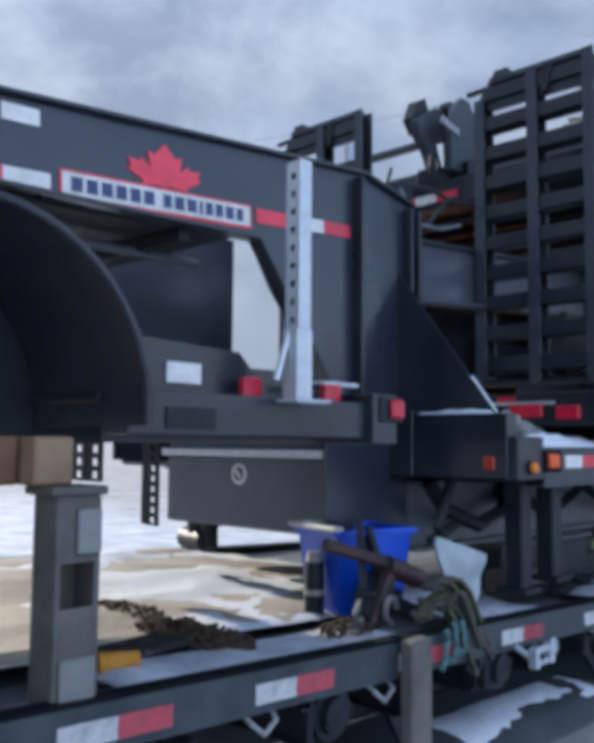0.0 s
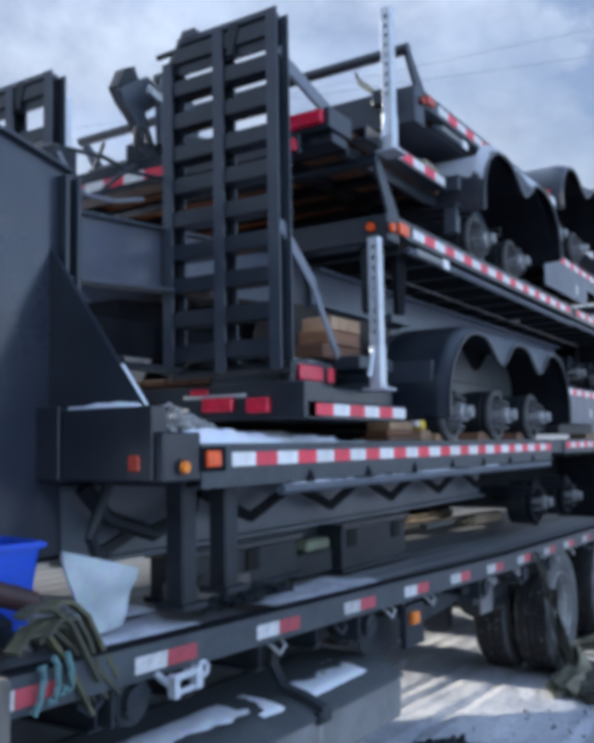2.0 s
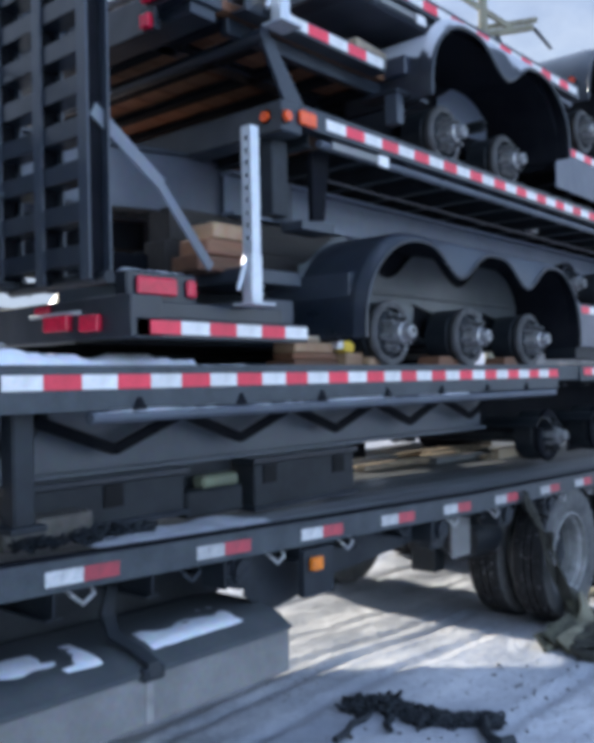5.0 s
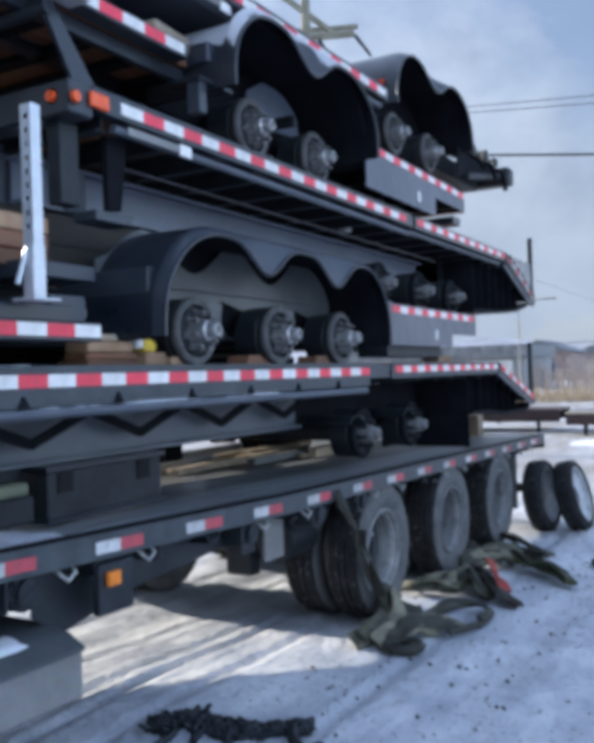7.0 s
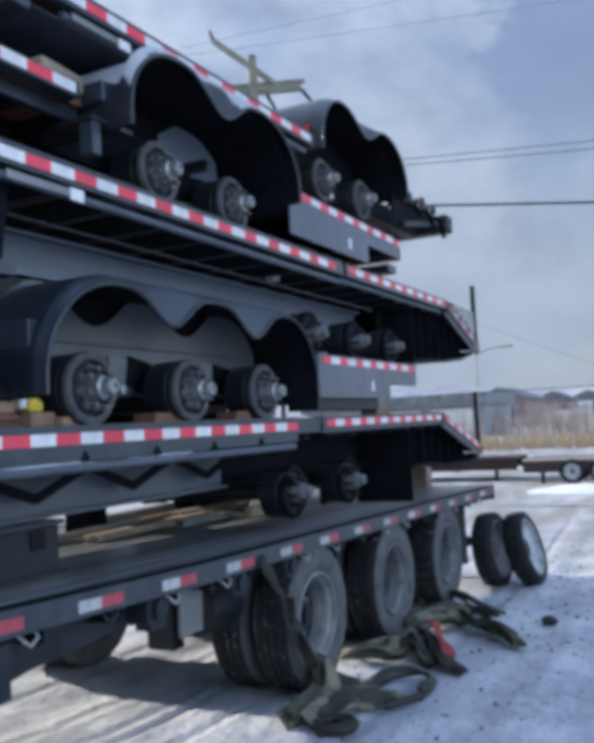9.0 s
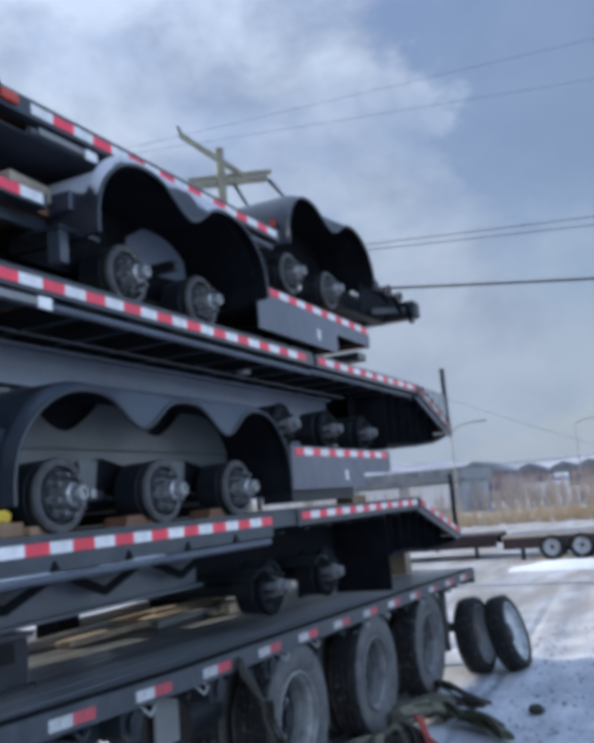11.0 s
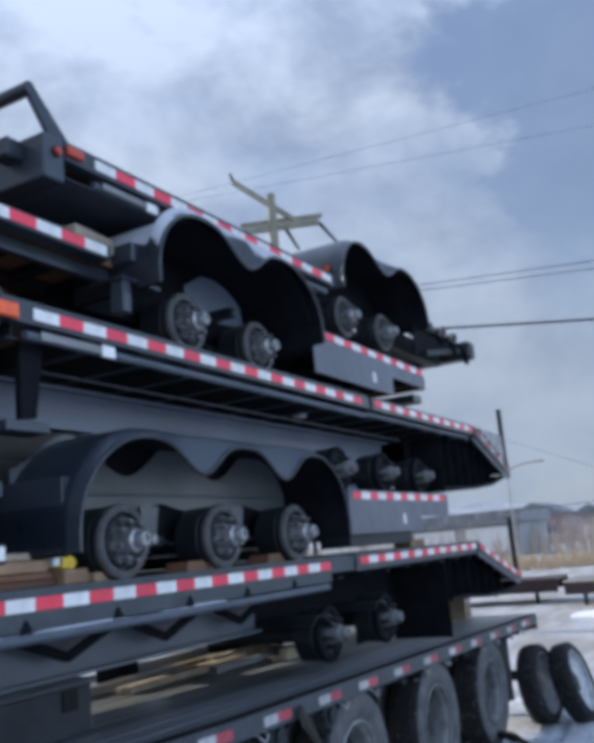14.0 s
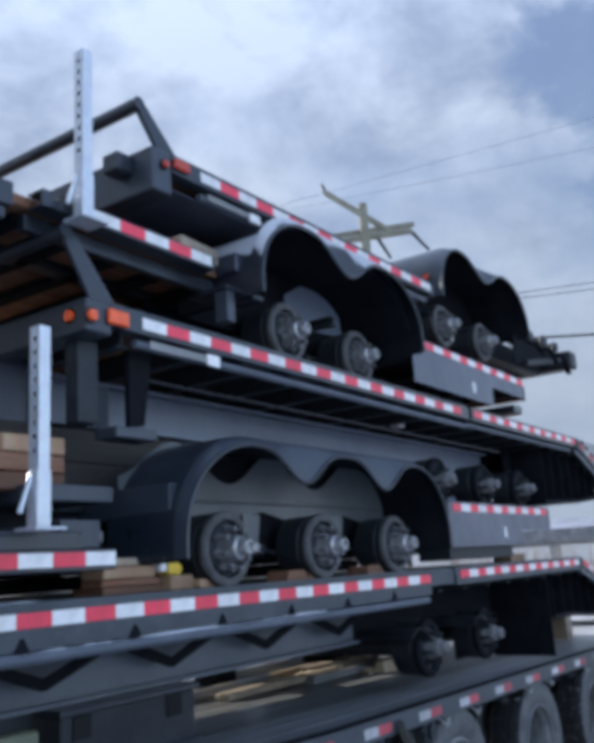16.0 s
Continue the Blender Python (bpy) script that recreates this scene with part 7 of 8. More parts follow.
rope(bm, [(3.005 + 0.022 * math.cos(t), 2.225, 1.115 + 0.022 * math.sin(t)) for t in (2 * math.pi * k / 12 for k in range(13))], 0.008, 6)
rod(bm, (2.86, 2.235, 1.09), (2.86, 2.30, 1.12), 0.012, 8)
solo("ratchet_buckle", bm, GALV, "bright galvanised ratchet buckle hanging on the side rail", "ratchet buckle")

# ---- straps, clods and loose wheels on the ground ----


def smooth_line(pts, per=6):
    """Points of a smooth line through the given ones."""
    pts = [Vector(p) for p in pts]
    out = []
    for i in range(len(pts) - 1):
        a, b, c, d = pts[max(i - 1, 0)], pts[i], pts[i + 1], pts[min(i + 2, len(pts) - 1)]
        for k in range(per):
            u = k / per
            out.append(0.5 * (2 * b + (c - a) * u + (2 * a - 5 * b + 4 * c - d) * u * u + (3 * b - a - 3 * c + d) * u ** 3))
    return out + [pts[-1]]


def band(pts, w, t, roll, flip=0.0):
    """A soft webbing band, five points across, that rolls about its own line as it runs."""
    bm = bmesh.new()
    rows = []
    for i, p in enumerate(pts):
        d = (pts[min(i + 1, len(pts) - 1)] - pts[max(i - 1, 0)]).normalized()
        s = d.cross(Vector((0.0, -0.6, 0.8)))
        s = s.normalized() if s.length > 0.1 else Vector((1, 0, 0))
        q = Matrix.Rotation(flip + roll * math.sin(i * 0.33 + 7 * roll), 3, d)
        s, u = q @ s, q @ s.cross(d)
        bow = 0.10 * w * math.sin(i * 0.5 + 3 * roll)
        low = [p + s * (a * w / 2) + u * (bow * (1 - a * a) - t / 2) for a in (-1, -0.5, 0, 0.5, 1)]
        rows.append([bm.verts.new(v) for v in low + [v + u * t for v in reversed(low)]])
    for a, b in zip(rows, rows[1:]):
        for k in range(10):
            bm.faces.new((a[k], a[(k + 1) % 10], b[(k + 1) % 10], b[k]))
    bm.faces.new(rows[0]), bm.faces.new(rows[-1])
    return bm


def strap_pile(label, seed, *runs):
    """Webbing thrown down on the snow: bundles of bands that follow guide lines of (x, y, height over the ground)."""
    g = random.Random(seed)
    x, y, _ = runs[0][0][0]
    top = thing("strap_pile", (x, y, ground_z(x, y)), label, "strap pile", "strap piles")
    for guide, n, w, spread, mats in runs:
        for k in range(n):
            pts = []
            ox, oy = g.gauss(0, spread), g.gauss(0, spread)
            for (gx, gy, gh) in guide:
                px, py = gx + ox + g.gauss(0, spread * 0.5), gy + oy * 0.7 + g.gauss(0, spread * 0.4)
                pts.append((px, py, ground_z(px, py) + gh * g.uniform(0.35, 0.85) + 0.012 + 0.012 * (k % 3)))
            cut = smooth_line(pts)
            a = g.randrange(0, max(1, len(cut) // 4)) if k else 0
            b = len(cut) - (g.randrange(0, max(1, len(cut) // 4)) if k else 0)
            part("strap", band(cut[a:b], w * g.uniform(0.7, 1.05), 0.016, g.uniform(0.15, 0.55)), mats[k % len(mats)], top)
    return top


STRAP2 = material("dark_webbing", (0.024, 0.024, 0.020), (0.046, 0.045, 0.034), 0.9, scale=14, fine=120, bump=0.5)
STRAP3 = material("khaki_webbing", (0.21, 0.20, 0.14), (0.13, 0.12, 0.085), 0.9, scale=14, fine=120, bump=0.5)
GREENS = material("green_webbing", (0.10, 0.11, 0.055), (0.065, 0.072, 0.04), 0.9, scale=14, fine=120, bump=0.5)
REDS = material("red_webbing", (0.36, 0.045, 0.032), (0.14, 0.03, 0.026), 0.85, scale=14, fine=100, bump=0.4)
strap_pile("heap of khaki and olive webbing straps on the snow", 21,
           (((7.62, 2.20, 0.30), (7.50, 2.17, 0.28), (7.42, 2.12, 0.15), (7.20, 2.14, 0.10), (6.98, 2.20, 0.02)), 6, 0.15, 0.030, (STRAP, STRAP3, STRAP)),
           (((7.05, 2.10, 0.03), (7.20, 2.04, 0.10), (7.36, 1.97, 0.12), (7.52, 1.88, 0.08), (7.70, 1.78, 0.04)), 6, 0.12, 0.022, (STRAP3, STRAP, STRAP2)),
           (((7.50, 2.06, 0.12), (7.75, 2.00, 0.06), (8.10, 1.97, 0.05), (8.24, 1.82, 0.05), (8.10, 1.66, 0.04), (7.80, 1.64, 0.04), (7.45, 1.76, 0.04)), 3, 0.055, 0.010, (STRAP2, STRAP)),
           (((7.70, 2.28, 0.34), (7.62, 2.21, 0.26), (7.66, 2.10, 0.10), (7.80, 2.02, 0.03)), 3, 0.11, 0.02, (STRAP2, STRAP)))
strap_pile("heap of olive straps reaching from the tyre over the snow", 22,
           (((8.50, 2.50, 0.06), (8.52, 2.30, 0.12), (8.62, 2.12, 0.16), (8.86, 2.03, 0.17), (9.12, 2.05, 0.12)), 7, 0.15, 0.035, (STRAP, STRAP3, STRAP)),
           (((8.62, 2.20, 0.10), (8.70, 2.02, 0.20), (8.62, 1.90, 0.08), (8.72, 1.84, 0.02)), 4, 0.14, 0.03, (STRAP, STRAP2)),
           (((9.25, 2.12, 0.14), (9.00, 1.95, 0.16), (8.72, 1.78, 0.10), (8.48, 1.62, 0.05), (8.42, 1.54, 0.03)), 5, 0.11, 0.025, (STRAP2, RB)))
strap_pile("heap of olive green straps on the snow behind the tyres", 23,
           (((9.42, 2.32, 0.08), (9.56, 2.18, 0.18), (9.72, 2.02, 0.20), (9.86, 1.90, 0.12)), 6, 0.16, 0.04, (STRAP, STRAP3, STRAP)),
           (((10.05, 2.30, 0.05), (9.96, 2.05, 0.16), (9.76, 1.82, 0.14), (9.58, 1.60, 0.10), (9.36, 1.36, 0.05)), 7, 0.13, 0.035, (GREENS, STRAP, STRAP2)),
           (((9.60, 1.72, 0.12), (9.52, 1.56, 0.15), (9.40, 1.42, 0.12), (9.22, 1.28, 0.02)), 4, 0.15, 0.03, (STRAP, GREENS)))
strap_pile("flat dark straps on the snow behind the tyres", 25,
           (((10.95, 2.40, 0.12), (10.78, 2.20, 0.12), (10.60, 1.98, 0.05), (10.38, 1.74, 0.01)), 5, 0.11, 0.03, (STRAP2, STRAP)),
           (((10.50, 2.25, 0.06), (10.45, 2.05, 0.07), (10.40, 1.80, 0.02)), 3, 0.09, 0.03, (STRAP2,)))
red = band(smooth_line([(9.08 - 0.075 * i, 1.95 - 0.044 * i, ground_z(8.9, 0) + 0.21 - 0.02 * i + 0.012 * math.sin(1.7 * i)) for i in range(7)], 3), 0.10, 0.012, 0.35)
solo("red_strap", red, REDS, "short red strap end on the olive strap heap", "strap")
# straps hanging down over the first tyre's shoulder
HANG = ((6.93, 2.268, 1.03), (6.97, 2.262, 0.94), (7.07, 2.262, 0.85), (7.14, 2.258, 0.74), (7.19, 2.262, 0.63), (7.26, 2.258, 0.52), (7.37, 2.264, 0.36), (7.47, 2.26, 0.20), (7.56, 2.24, 0.06))
for k, (dx, w_, m_, flip) in enumerate(((0.0, 0.060, STRAP2, 0.2), (-0.030, 0.030, STRAP2, 0.9), (0.028, 0.085, STRAP2, -0.5))):
    sel = HANG[:6] if k == 1 else (HANG[3:] if k == 2 else HANG)
    line = smooth_line([(x + dx + 0.018 * math.sin(2.1 * q + 2 * k), y - 0.014 * k, z) for q, (x, y, z) in enumerate(sel)], 5)
    solo("hanging_strap", band(line, w_, 0.010, 0.75, flip), m_, "twisted strap hanging from the rail past the tyre", "strap", group="hanging straps")
rope_r = bmesh.new()
for k in range(5):
    rope(rope_r, [(7.10 + (0.105 - 0.014 * k) * math.cos(t), 1.92 + (0.105 - 0.014 * k) * math.sin(t), ground_z(7.0, 0) + 0.045) for t in (2 * math.pi * q / 20 for q in range(21))], 0.009, 4)
rope(rope_r, [(7.10 + 0.11 * math.cos(t), 1.92 + 0.11 * math.sin(t), ground_z(7.0, 0) + 0.03) for t in (2 * math.pi * q / 20 for q in range(21))], 0.03, 8)
solo("rolled_strap", rope_r, STRAP2, "dark rolled-up strap lying on the snow", "strap")


def loose_tyre(x, y, lean, yaw, label):
    ob = thing("loose_tyre", (x, y, ground_z(x, y)), label, "tyre", "loose tyres")
    prof = [(0.352, -0.10), (0.375, -0.122), (0.41, -0.125), (0.445, -0.105), (0.46, -0.08), (0.464, -0.03), (0.45, -0.028), (0.45, -0.014), (0.465, -0.012), (0.465, 0.012), (0.45, 0.014),
            (0.45, 0.028), (0.464, 0.03), (0.46, 0.08), (0.445, 0.105), (0.41, 0.125), (0.375, 0.122), (0.352, 0.10)]
    rim = [(0.356, -0.105), (0.343, -0.105), (0.335, -0.08), (0.325, -0.05), (0.30, -0.045), (0.12, -0.03), (0.12, -0.01), (0.31, -0.01), (0.325, 0.02), (0.343, 0.105), (0.356, 0.105)]
    # The rim's white stands in for sunlit snow showing inside the tyre.
    for nm, pr, mt, lb in (("tyre", prof, DRUBBER, ""), ("rim", rim, WHITER, "pale rim standing in for sunlit snow inside the tyre")):
        bm = lathe(bmesh.new(), [(0.86 * r_, y + 0.9 * y_) for r_, y_ in pr], x, ground_z(x, y) + 0.395)
        part(nm, bm, mt, ob, lb)
    ob.rotation_euler = (radians(lean), 0, radians(yaw))
    return ob


# a bundle of dark chain and webbing: a lump with a lumpy tail
CL = ((5.26, 2.46), (5.42, 2.36), (5.42, 2.20), (5.38, 2.09), (5.46, 1.98), (5.56, 1.88), (5.61, 1.80))
g5 = random.Random(61)
bm = bmesh.new()
for k in range(620):
    u = g5.random() * (len(CL) - 1.001)
    i = int(u)
    q = u - i
    fat = 0.060 if u < 2.4 else (0.045 if u < 3.5 else 0.030)
    x = CL[i][0] + (CL[i + 1][0] - CL[i][0]) * q + g5.gauss(0, fat * 0.6)
    y = CL[i][1] + (CL[i + 1][1] - CL[i][1]) * q + g5.gauss(0, fat * 0.5)
    zz = ground_z(x, y) + 0.015 + fat * 0.45 * g5.random()
    e = Euler((g5.uniform(-1.2, 1.2), g5.uniform(-1.2, 1.2), g5.uniform(0, 6.28))).to_matrix()
    r = g5.uniform(0.012, 0.024)
    rope(bm, [Vector((x, y, zz)) + e @ Vector((r * 1.6 * math.cos(t), r * math.sin(t), 0)) for t in (2 * math.pi * m_ / 8 for m_ in range(9))], r * 0.45, 5)
gz5 = ground_z(5.4, 0) + 0.028
rope(bm, [(5.56, 1.86, gz5), (5.50, 1.82, gz5 + 0.01), (5.44, 1.79, gz5), (5.37, 1.72, gz5), (5.36, 1.66, gz5), (5.42, 1.63, gz5)], 0.028, 7)
rope(bm, [(5.28, 2.34, gz5), (5.20, 2.32, gz5), (5.12, 2.33, gz5), (5.02, 2.29, gz5), (4.92, 2.28, gz5)], 0.016, 6)
rope(bm, [(5.30, 2.22, gz5), (5.22, 2.20, gz5), (5.17, 2.14, gz5)], 0.018, 6)
solo("chain", bm, DARK, "dark rusty chain bundle with a tail on the snow", "chain", kind="stuff")
loose_tyre(11.80, 2.08, -7, -3, "spare truck tyre leaning against another on the snow")
loose_tyre(11.92, 1.70, -15, -2, "spare truck tyre leaning outwards against another on the snow")

bm = bmesh.new()
bmesh.ops.create_icosphere(bm, subdivisions=2, radius=0.07)
for v in bm.verts:
    v.co = Vector((v.co.x * 1.5, v.co.y, v.co.z * 0.6)) * (1 + 0.35 * noise.noise(v.co * 16)) + Vector((10.26, 1.26, ground_z(10.26, 0) + 0.025))
solo("clod", bm, STRAP2, "dark frozen clod on the snow", "clod")

# dark clods and grit strewn over the snow
g2 = random.Random(77)
verts, faces = [], []
for _ in range(4200):
    x, y = g2.uniform(3.0, 15.0), g2.uniform(-2.5, 2.4)
    r = 0.004 + 0.014 * g2.random() ** 4
    z = ground_z(x, y)
    b0 = len(verts)
    for dx, dy, dz in ((1, 0, 0), (-0.8, 0.2, 0), (0.1, 1, 0), (-0.1, -0.9, 0), (0, 0.1, 0.9), (0, 0, -0.6)):
        verts.append((x + dx * r * g2.uniform(0.7, 1.4), y + dy * r * g2.uniform(0.7, 1.4), z + 0.004 + dz * r))
    for a, b, c in ((0, 2, 4), (2, 1, 4), (1, 3, 4), (3, 0, 4), (2, 0, 5), (1, 2, 5), (3, 1, 5), (0, 3, 5)):
        faces.append((b0 + a, b0 + b, b0 + c))
me = bpy.data.meshes.new("grit")
me.from_pydata(verts, [], faces)
me.materials.append(material("dark_grit", (0.10, 0.095, 0.09), (0.05, 0.048, 0.045), 0.9, scale=3, fine=30, bump=0.2))
tagged(new("grit", me), "dark grit and frozen clods strewn over the snow", "grit", kind="stuff")

# ---- distance: parked trailers, brush, houses, pole and wires ----


def parked_trailer(x, y, turn, lo, hi, wheels, label, clutter=0, top=None):
    """A low flatbed seen nearly edge-on, lo and hi: its ends along y from the base."""
    g0 = ground_z(x, y)
    ob = thing("flatbed_trailer", (x, y, g0), label, "trailer", "parked flatbeds")
    part("deck", boxes((x - 0.9, x + 0.9, y + lo, y + hi, g0 + 0.60, g0 + 0.655)), top or OLDWOOD, ob)
    part("deck_edge", boxes((x - 0.925, x - 0.902, y + lo, y + hi, g0 + 0.615, g0 + 0.662)), top or PALE, ob, "worn deck edge")
    part("side_beam", boxes((x - 0.89, x - 0.82, y + lo, y + hi, g0 + 0.40, g0 + 0.598), (x - 0.86, x - 0.84, y + lo, y + hi, g0 + 0.30, g0 + 0.40)), RB, ob)
    part("side_beam", boxes((x + 0.82, x + 0.89, y + lo, y + hi, g0 + 0.30, g0 + 0.598)), DARK, ob)
    for dy in wheels:
        for sd in (-1, 1):
            mw = Matrix.Translation((x + sd * 0.86, y + dy, g0 + 0.32)) @ Matrix.Rotation(radians(90), 4, "Z")
            bm = lathe(bmesh.new(), [(0.21, -0.1), (0.30, -0.11), (0.33, -0.06), (0.33, 0.06), (0.30, 0.11), (0.21, 0.1)], 0, 0, 24)
            bmesh.ops.transform(bm, matrix=mw, verts=bm.verts)
            w = part("wheel", bm, DRUBBER, ob)
            bm = lathe(bmesh.new(), [(0.06, -0.05), (0.12, -0.06), (0.18, -0.09), (0.215, -0.10), (0.215, 0.10), (0.18, 0.09), (0.12, 0.06), (0.06, 0.05)], 0, 0, 20)
            bmesh.ops.transform(bm, matrix=mw, verts=bm.verts)
            part("rim", bm, WHITER, w, "pale steel rim")
    for dy in (lo + 0.6, hi - 0.5):
        part("landing_leg", boxes((x - 0.6, x - 0.5, y + dy, y + dy + 0.1, g0, g0 + 0.65)), DARK, ob)
    g = random.Random(clutter)
    for k in range(clutter):
        dy, L = g.uniform(lo + 0.2, hi - 0.8), g.uniform(0.3, 1.2)
        part("frame_bar", beam(bmesh.new(), (x - 0.95, y + dy, g0 + g.uniform(0.25, 0.6)), (x - 0.95 + g.uniform(-0.1, 0.1), y + dy + L, g0 + g.uniform(0.25, 0.66)), 0.05, g.uniform(0.04, 0.12)), (RB, DARK, RUST)[k % 3], ob)
    ob.rotation_euler = (0, 0, radians(turn))
    return ob


parked_trailer(26.2, 2.0, 2, -9.0, 2.65, (1.40, 0.66, -0.08), "low flatbed trailer with pale deck edge parked outside")
parked_trailer(27.3, 9.0, 2, -3.9, 9.0, (4.4, 5.2), "dark rusty trailer frame parked across the yard", 14, RB)
# a ploughed bank of snow before it
bm = bmesh.new()
rows = []
for i in range(13):
    u = i / 12
    row = []
    for j in range(61):
        y = 4.3 - 13.0 * j / 60
        end = min(1.0, (4.3 - y) / 1.2)
        hgt = 0.24 * math.sin(math.pi * u) ** 0.8 * end * (0.75 + 0.5 * noise.noise((y * 0.9, u * 2.0, 3.1)) + 0.2 * noise.noise((y * 4.0, u * 6.0, 9.1)))
        x = 22.6 + 1.7 * u + 0.2 * noise.noise((y * 0.5, 0.3, u))
        row.append(bm.verts.new((x, y, ground_z(x, y) - 0.02 + max(0.0, hgt))))
    rows.append(row)
for p, q in zip(rows, rows[1:]):
    for k in range(60):
        bm.faces.new((p[k], p[k + 1], q[k + 1], q[k]))
solo("snow_bank", bm, SNOW, "low ploughed snow bank before the parked trailer", "snow bank", kind="stuff")


def brush_row(x, y0, y1, h, n, seed, label):
    """Bare reddish brush: many thin twigs."""
    g = random.Random(seed)
    vs, fs = [], []
    for _ in range(n):
        y, xx_ = g.uniform(y0, y1), x + g.uniform(-1.5, 1.5)
        z = ground_z(xx_, y)
        hh = h * g.uniform(0.45, 1.15)
        for k in range(5):
            dx, dy = g.uniform(-0.35, 0.35), g.uniform(-0.45, 0.45)
            w = 0.018 + 0.02 * g.random()
            b = len(vs)
            vs += [(xx_, y - w, z), (xx_, y + w, z), (xx_ + dx, y + dy + w * 0.4, z + hh), (xx_ + dx, y + dy - w * 0.4, z + hh), (xx_ + w, y, z), (xx_ + dx + w * 0.4, y + dy, z + hh)]
            fs += [(b, b + 1, b + 2, b + 3), (b + 1, b + 4, b + 5, b + 2), (b + 4, b, b + 3, b + 5)]
    m = bpy.data.meshes.new("brush")
    m.from_pydata(vs, [], fs)
    m.materials.append(TREE)
    return tagged(new("brush", m), label, "brush", kind="stuff")


GRASS = material("dry_grass", (0.62, 0.49, 0.33), (0.48, 0.37, 0.25), 0.9, scale=2, fine=20, bump=0.2)
brush_row(47.5, -14, 50, 0.72, 1300, 5, "tawny dry grass and brush behind the yard").data.materials[0] = GRASS
brush_row(56.0, -16, 60, 2.3, 380, 6, "bare brown brush behind the yard")
brush_row(75.0, -25, 90, 2.6, 900, 7, "bare brown brush far behind the yard")


def house(x, y, w, d, h, ridge, label, wall, lift=0.0):
    z = ground_z(x, y) + lift
    ob = thing("house", (x, y, z), label, "house", "far houses")
    part("wall", boxes((x - d / 2, x + d / 2, y - w / 2, y + w / 2, z, z + h)), wall, ob)
    bm = prism(bmesh.new(), [(y - w / 2 - 0.5, z + h), (y + w / 2 + 0.5, z + h), (y, z + h + ridge)], x - d / 2 - 0.4, x + d / 2 + 0.4, "x")
    part("roof", bm, ROOF, ob)
    n = max(2, int(w / 3.5))
    for k in range(n):
        yy = y - w / 2 + w * (k + 0.5) / n
        wd = part("window", boxes((x - d / 2 - 0.05, x - d / 2 + 0.02, yy - 0.6, yy + 0.6, z + 1.1, z + 2.3)), NAVY, ob, "dark window")
        part("window_frame", boxes((x - d / 2 - 0.07, x - d / 2 - 0.04, yy - 0.7, yy + 0.7, z + 1.0, z + 1.1)), WHITET, wd)
    return ob


BRICK = material("brown_red_siding", (0.32, 0.24, 0.23), (0.24, 0.19, 0.185), 0.8, scale=1, fine=10, bump=0.1)
house(119, 26.2, 8.2, 10, 3.7, 1.7, "far pinkish brown house with dark gabled roof", BRICK)
g6 = random.Random(41)
for k in range(11):
    hx, hy = g6.uniform(165, 235), 33 - 5.2 * k + g6.uniform(-1.5, 1.5)
    house(hx, hy, g6.uniform(7, 12), 9, g6.uniform(2.6, 3.6), g6.uniform(1.2, 2.4), "far small house with snowy roof on the slope", (BRICK, SIDING, SIDING)[k % 3], 0.018 * (hx - 150))
house(128, 3, 16, 10, 3.0, 1.6, "far pale house with low snowy roof", SIDING)
house(140, -16, 18, 10, 3.2, 2.0, "far pale house with low snowy roof", SIDING)
hall = thing("storage_hall", (76, 24, ground_z(76, 0)), "long low pale metal hall with white wall", "hall")
z = ground_z(76, 0)
part("wall", boxes((72, 82, 17.5, 34, z, z + 2.75)), SIDING, hall)
part("roof", boxes((71.6, 82.4, 17.2, 34.4, z + 2.75, z + 3.8)), ROOF, hall)
for y in (18.5, 23, 27.5, 32):
    part("wall_panel", boxes((71.93, 72.0, y, y + 3.6, z + 0.5, z + 2.5)), WHITET, hall)

# low far hills with snow
for k, (x, y, r, h) in enumerate(((330, -10, 190, 11), (900, 330, 330, 34), (1100, 40, 420, 30), (1000, -330, 380, 38), (700, 640, 360, 40), (300, 900, 420, 45), (-200, 1000, 460, 50), (1300, 700, 500, 60))):
    vs, fs = [], []
    A, B = 48, 10
    for i in range(B + 1):
        for j in range(A):
            t, q = 2 * math.pi * j / A, i / B
            hh = h * (1 - q * q) ** 1.5 * (1 + 0.25 * noise.noise((math.cos(t) * 2 + k, math.sin(t) * 2, q * 3)))
            vs.append((x + r * q * math.cos(t), y + r * q * math.sin(t), hh - 1.0))
    for i in range(B):
        for j in range(A):
            fs.append((i * A + j, i * A + (j + 1) % A, (i + 1) * A + (j + 1) % A, (i + 1) * A + j))
    m = bpy.data.meshes.new("hill")
    m.from_pydata(vs, [], fs)
    m.materials.append(HILL)
    for p in m.polygons:
        p.use_smooth = True
    tagged(new("hill", m), "low far hill with snow and bare woods", "hill", kind="structure")

# utility pole with two crossarms
pole = thing("utility_pole", (20.5, 9.6, ground_z(20.5, 0)), "weathered wooden utility pole with crossarms and insulators", "utility pole")
PT = Vector((20.3, 9.5, 10.95))
part("pole_shaft", rod(bmesh.new(), (20.5, 9.6, ground_z(20.5, 0)), PT, 0.15, 16, 0.11), POLEW, pole)
part("crossarm", beam(bmesh.new(), (19.55, 10.15, 11.22), (20.85, 8.95, 10.15), 0.10, 0.12), POLEW, pole)
part("crossarm", beam(bmesh.new(), (20.00, 10.45, 10.05), (20.95, 8.50, 10.13), 0.11, 0.14), POLEW, pole)
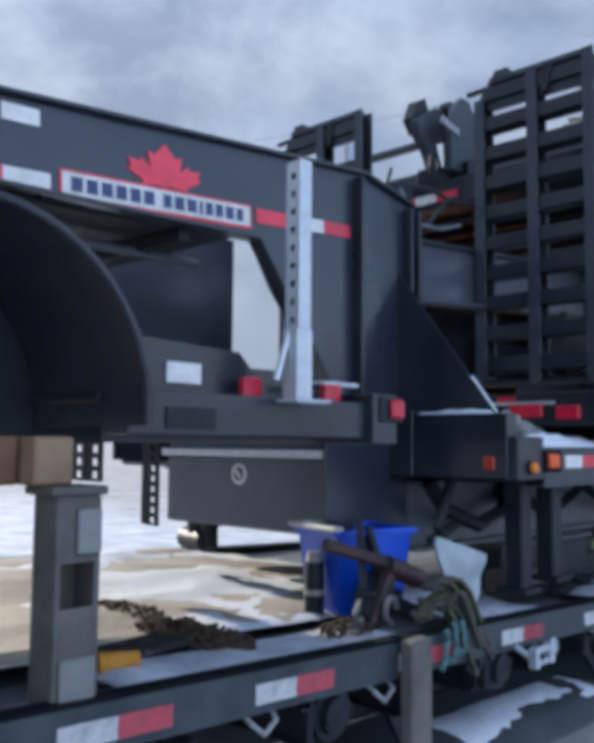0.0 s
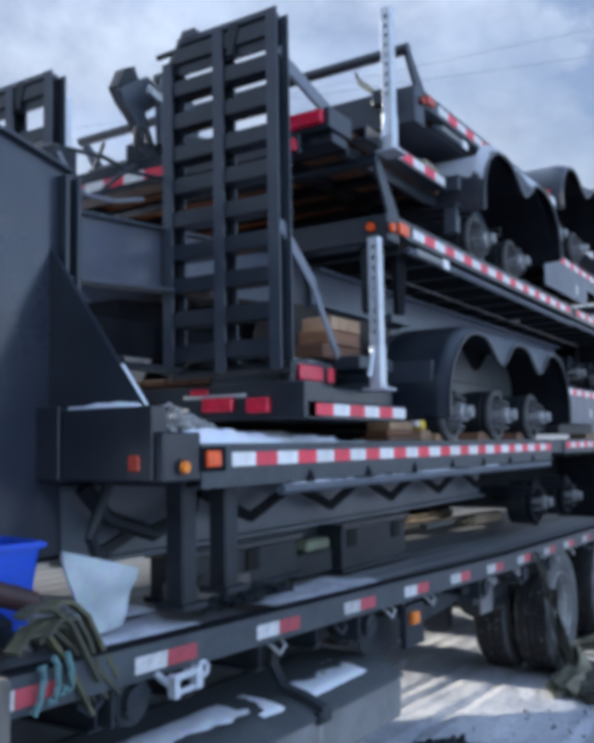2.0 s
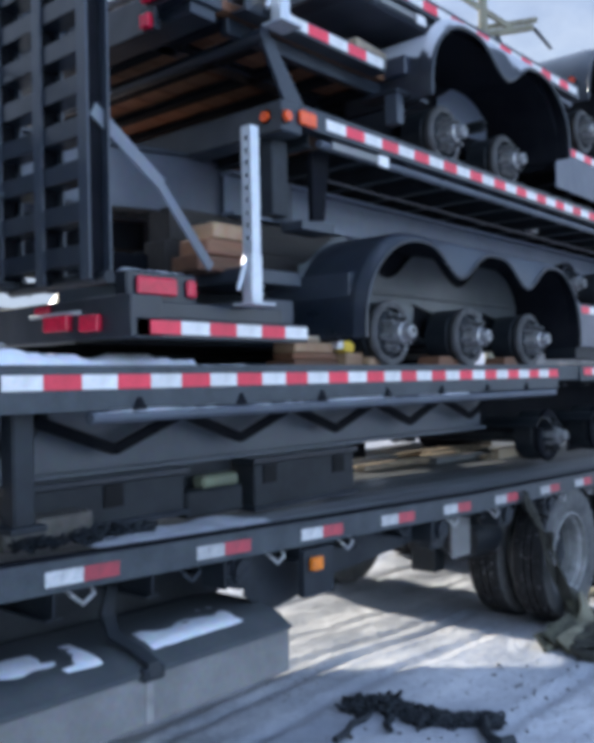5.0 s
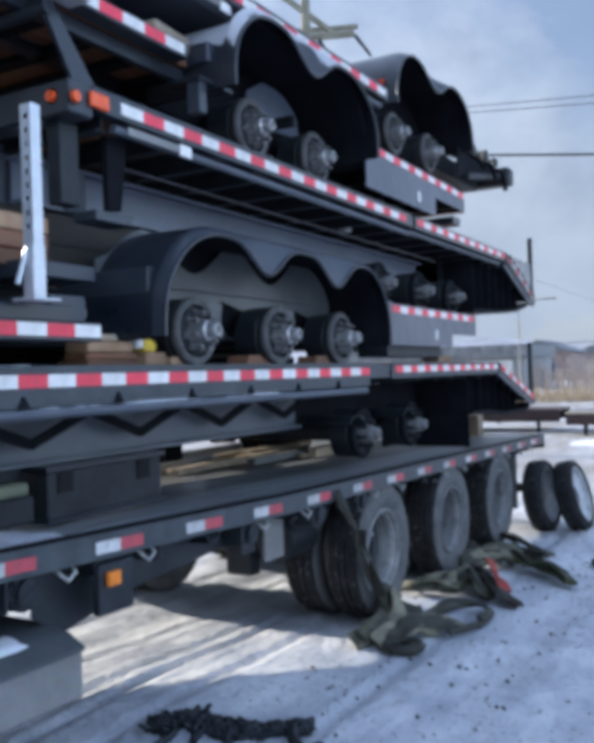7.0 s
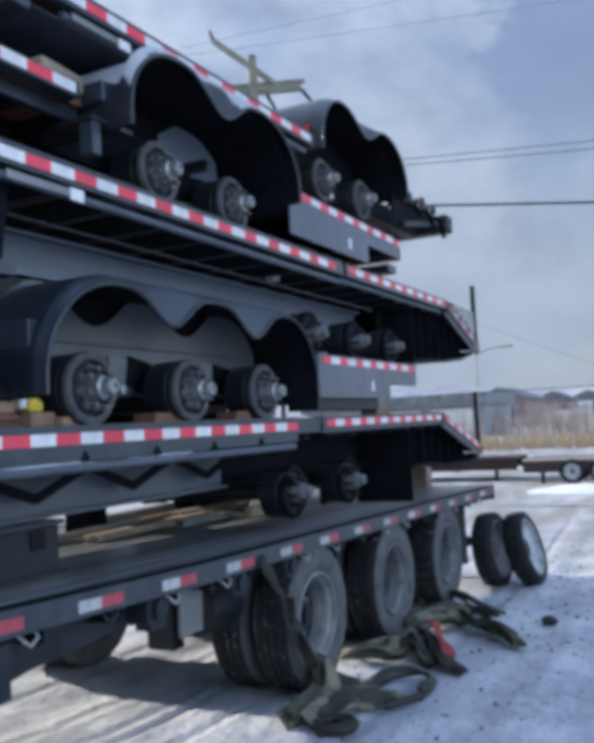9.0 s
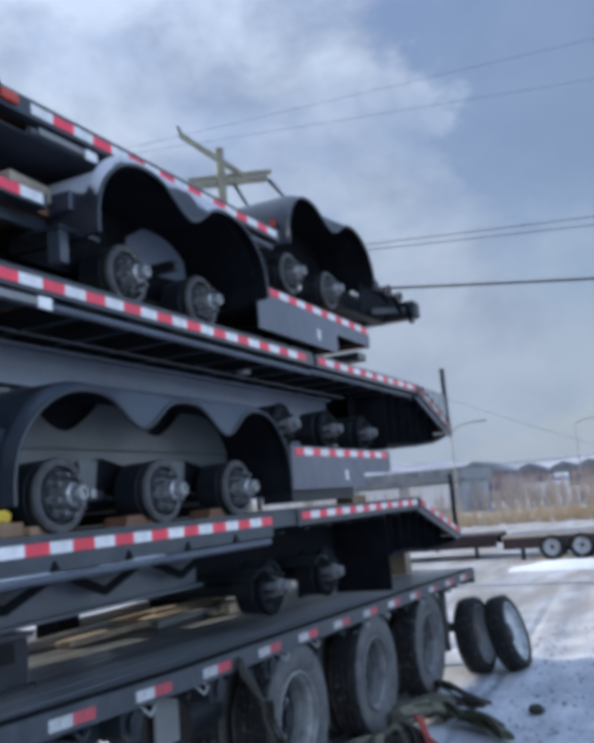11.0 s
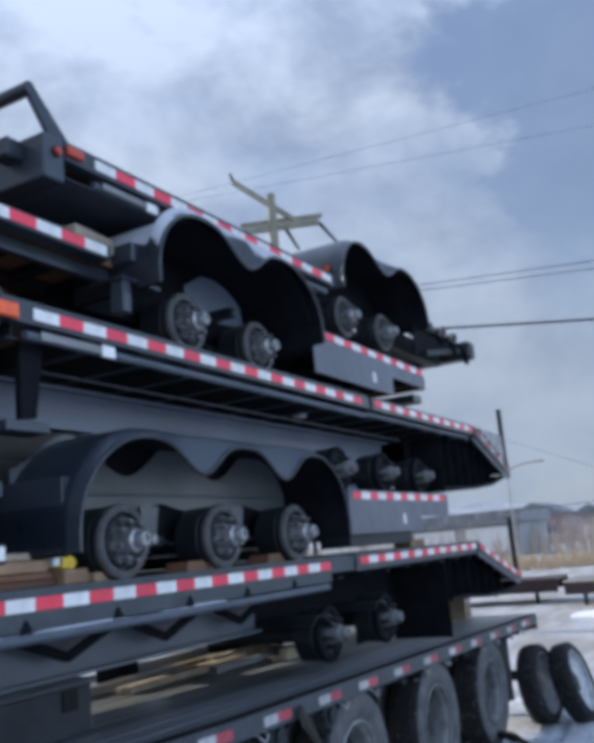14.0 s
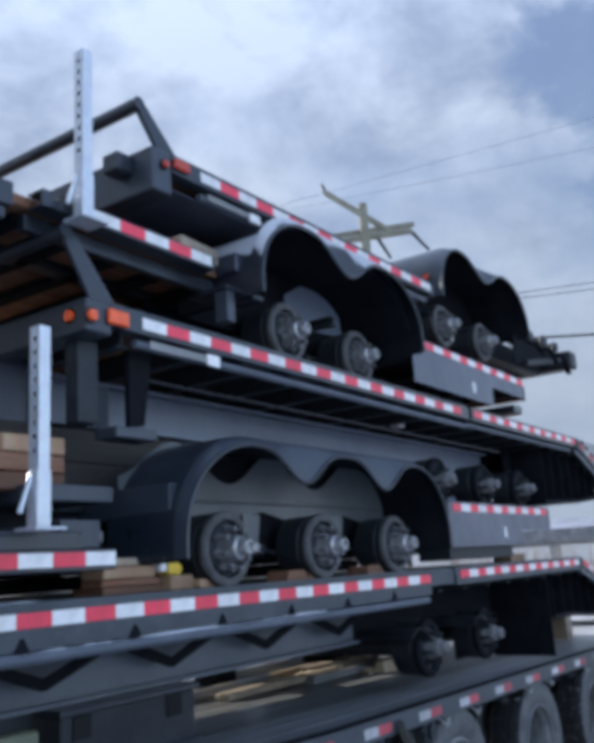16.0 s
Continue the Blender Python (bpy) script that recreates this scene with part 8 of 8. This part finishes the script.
part("crossarm", beam(bmesh.new(), (20.10, 10.35, 10.25), (21.05, 8.45, 10.33), 0.10, 0.10), POLEW, pole)
for p, q in (((20.95, 8.5, 10.1), (21.25, 8.2, 9.6)), ((20.6, 9.3, 10.05), (20.85, 9.1, 9.5)), ((19.55, 10.15, 11.25), (19.5, 10.2, 11.45)), ((20.1, 10.3, 10.1), (20.3, 10.2, 9.75))):
    part("insulator", rod(bmesh.new(), p, q, 0.05, 10, 0.035), DARK, pole)


def cable(a, b, sag, r, label):
    a, b = Vector(a), Vector(b)
    pts = [a.lerp(b, t) - Vector((0, 0, sag * 4 * t * (1 - t))) for t in (i / 24 for i in range(25))]
    return solo("overhead_cable", rope(bmesh.new(), pts, r, 6), WIRE, label, "cable", group="overhead cables")


def along(a, b, t0, t1):
    a, b = Vector(a), Vector(b)
    return a + (b - a) * t0, a + (b - a) * t1


for a, b, r in (((21.22, 10.58, 12.22), (23.66, 2.08, 12.92), 0.004), ((22.12, 8.98, 12.10), (24.02, 2.26, 12.14), 0.004)):
    p, q = along(a, b, -3.0, 5.0)
    cable(p, q, 0.15, r, "thin black overhead cable across the sky")
cable((20.47, 9.56, 7.20), (22.20, -2.09, 5.87), 0.05, 0.027, "thick black overhead cable fixed to the pole")
cable((20.45, 9.56, 8.06), (22.60, -3.30, 7.48), 0.04, 0.009, "thin black overhead cable fixed to the pole")
cable((20.45, 9.57, 7.96), (22.60, -3.26, 7.25), 0.04, 0.009, "thin black overhead cable fixed to the pole")
cable((40, 22, 11.8), (40, -4, -0.12), 0.1, 0.006, "thin slanting cable running down to the ground far off")
cable((60.5, 14.86, 3.32), (60, -30, 3.75), 0.12, 0.024, "thin black cable fixed to the street lamp")


def street_lamp(x, y, h, label):
    z = ground_z(x, y)
    ob = thing("street_lamp", (x, y, z), label, "street lamp", "street lamps")
    part("pole", rod(bmesh.new(), (x, y, z), (x, y, z + h - 0.7), 0.07, 10, 0.05), STEELW, ob)
    part("arm", rope(bmesh.new(), [(x, y - 2.0 * (1 - math.cos(t)) * 0.9, z + h - 0.7 + 0.7 * math.sin(t)) for t in (math.pi / 2 * k / 8 for k in range(9))], 0.05, 8), STEELW, ob)
    part("lamp_head", boxes((x - 0.12, x + 0.12, y - 2.6, y - 1.7, z + h - 0.06, z + h + 0.06), b=0.03), STEELW, ob)
    return ob


street_lamp(60.5, 14.9, 6.5, "thin grey street lamp with curved arm")
street_lamp(85, 9.5, 7.5, "thin grey street lamp with curved arm")
street_lamp(110, -6, 8.0, "thin grey street lamp with curved arm")
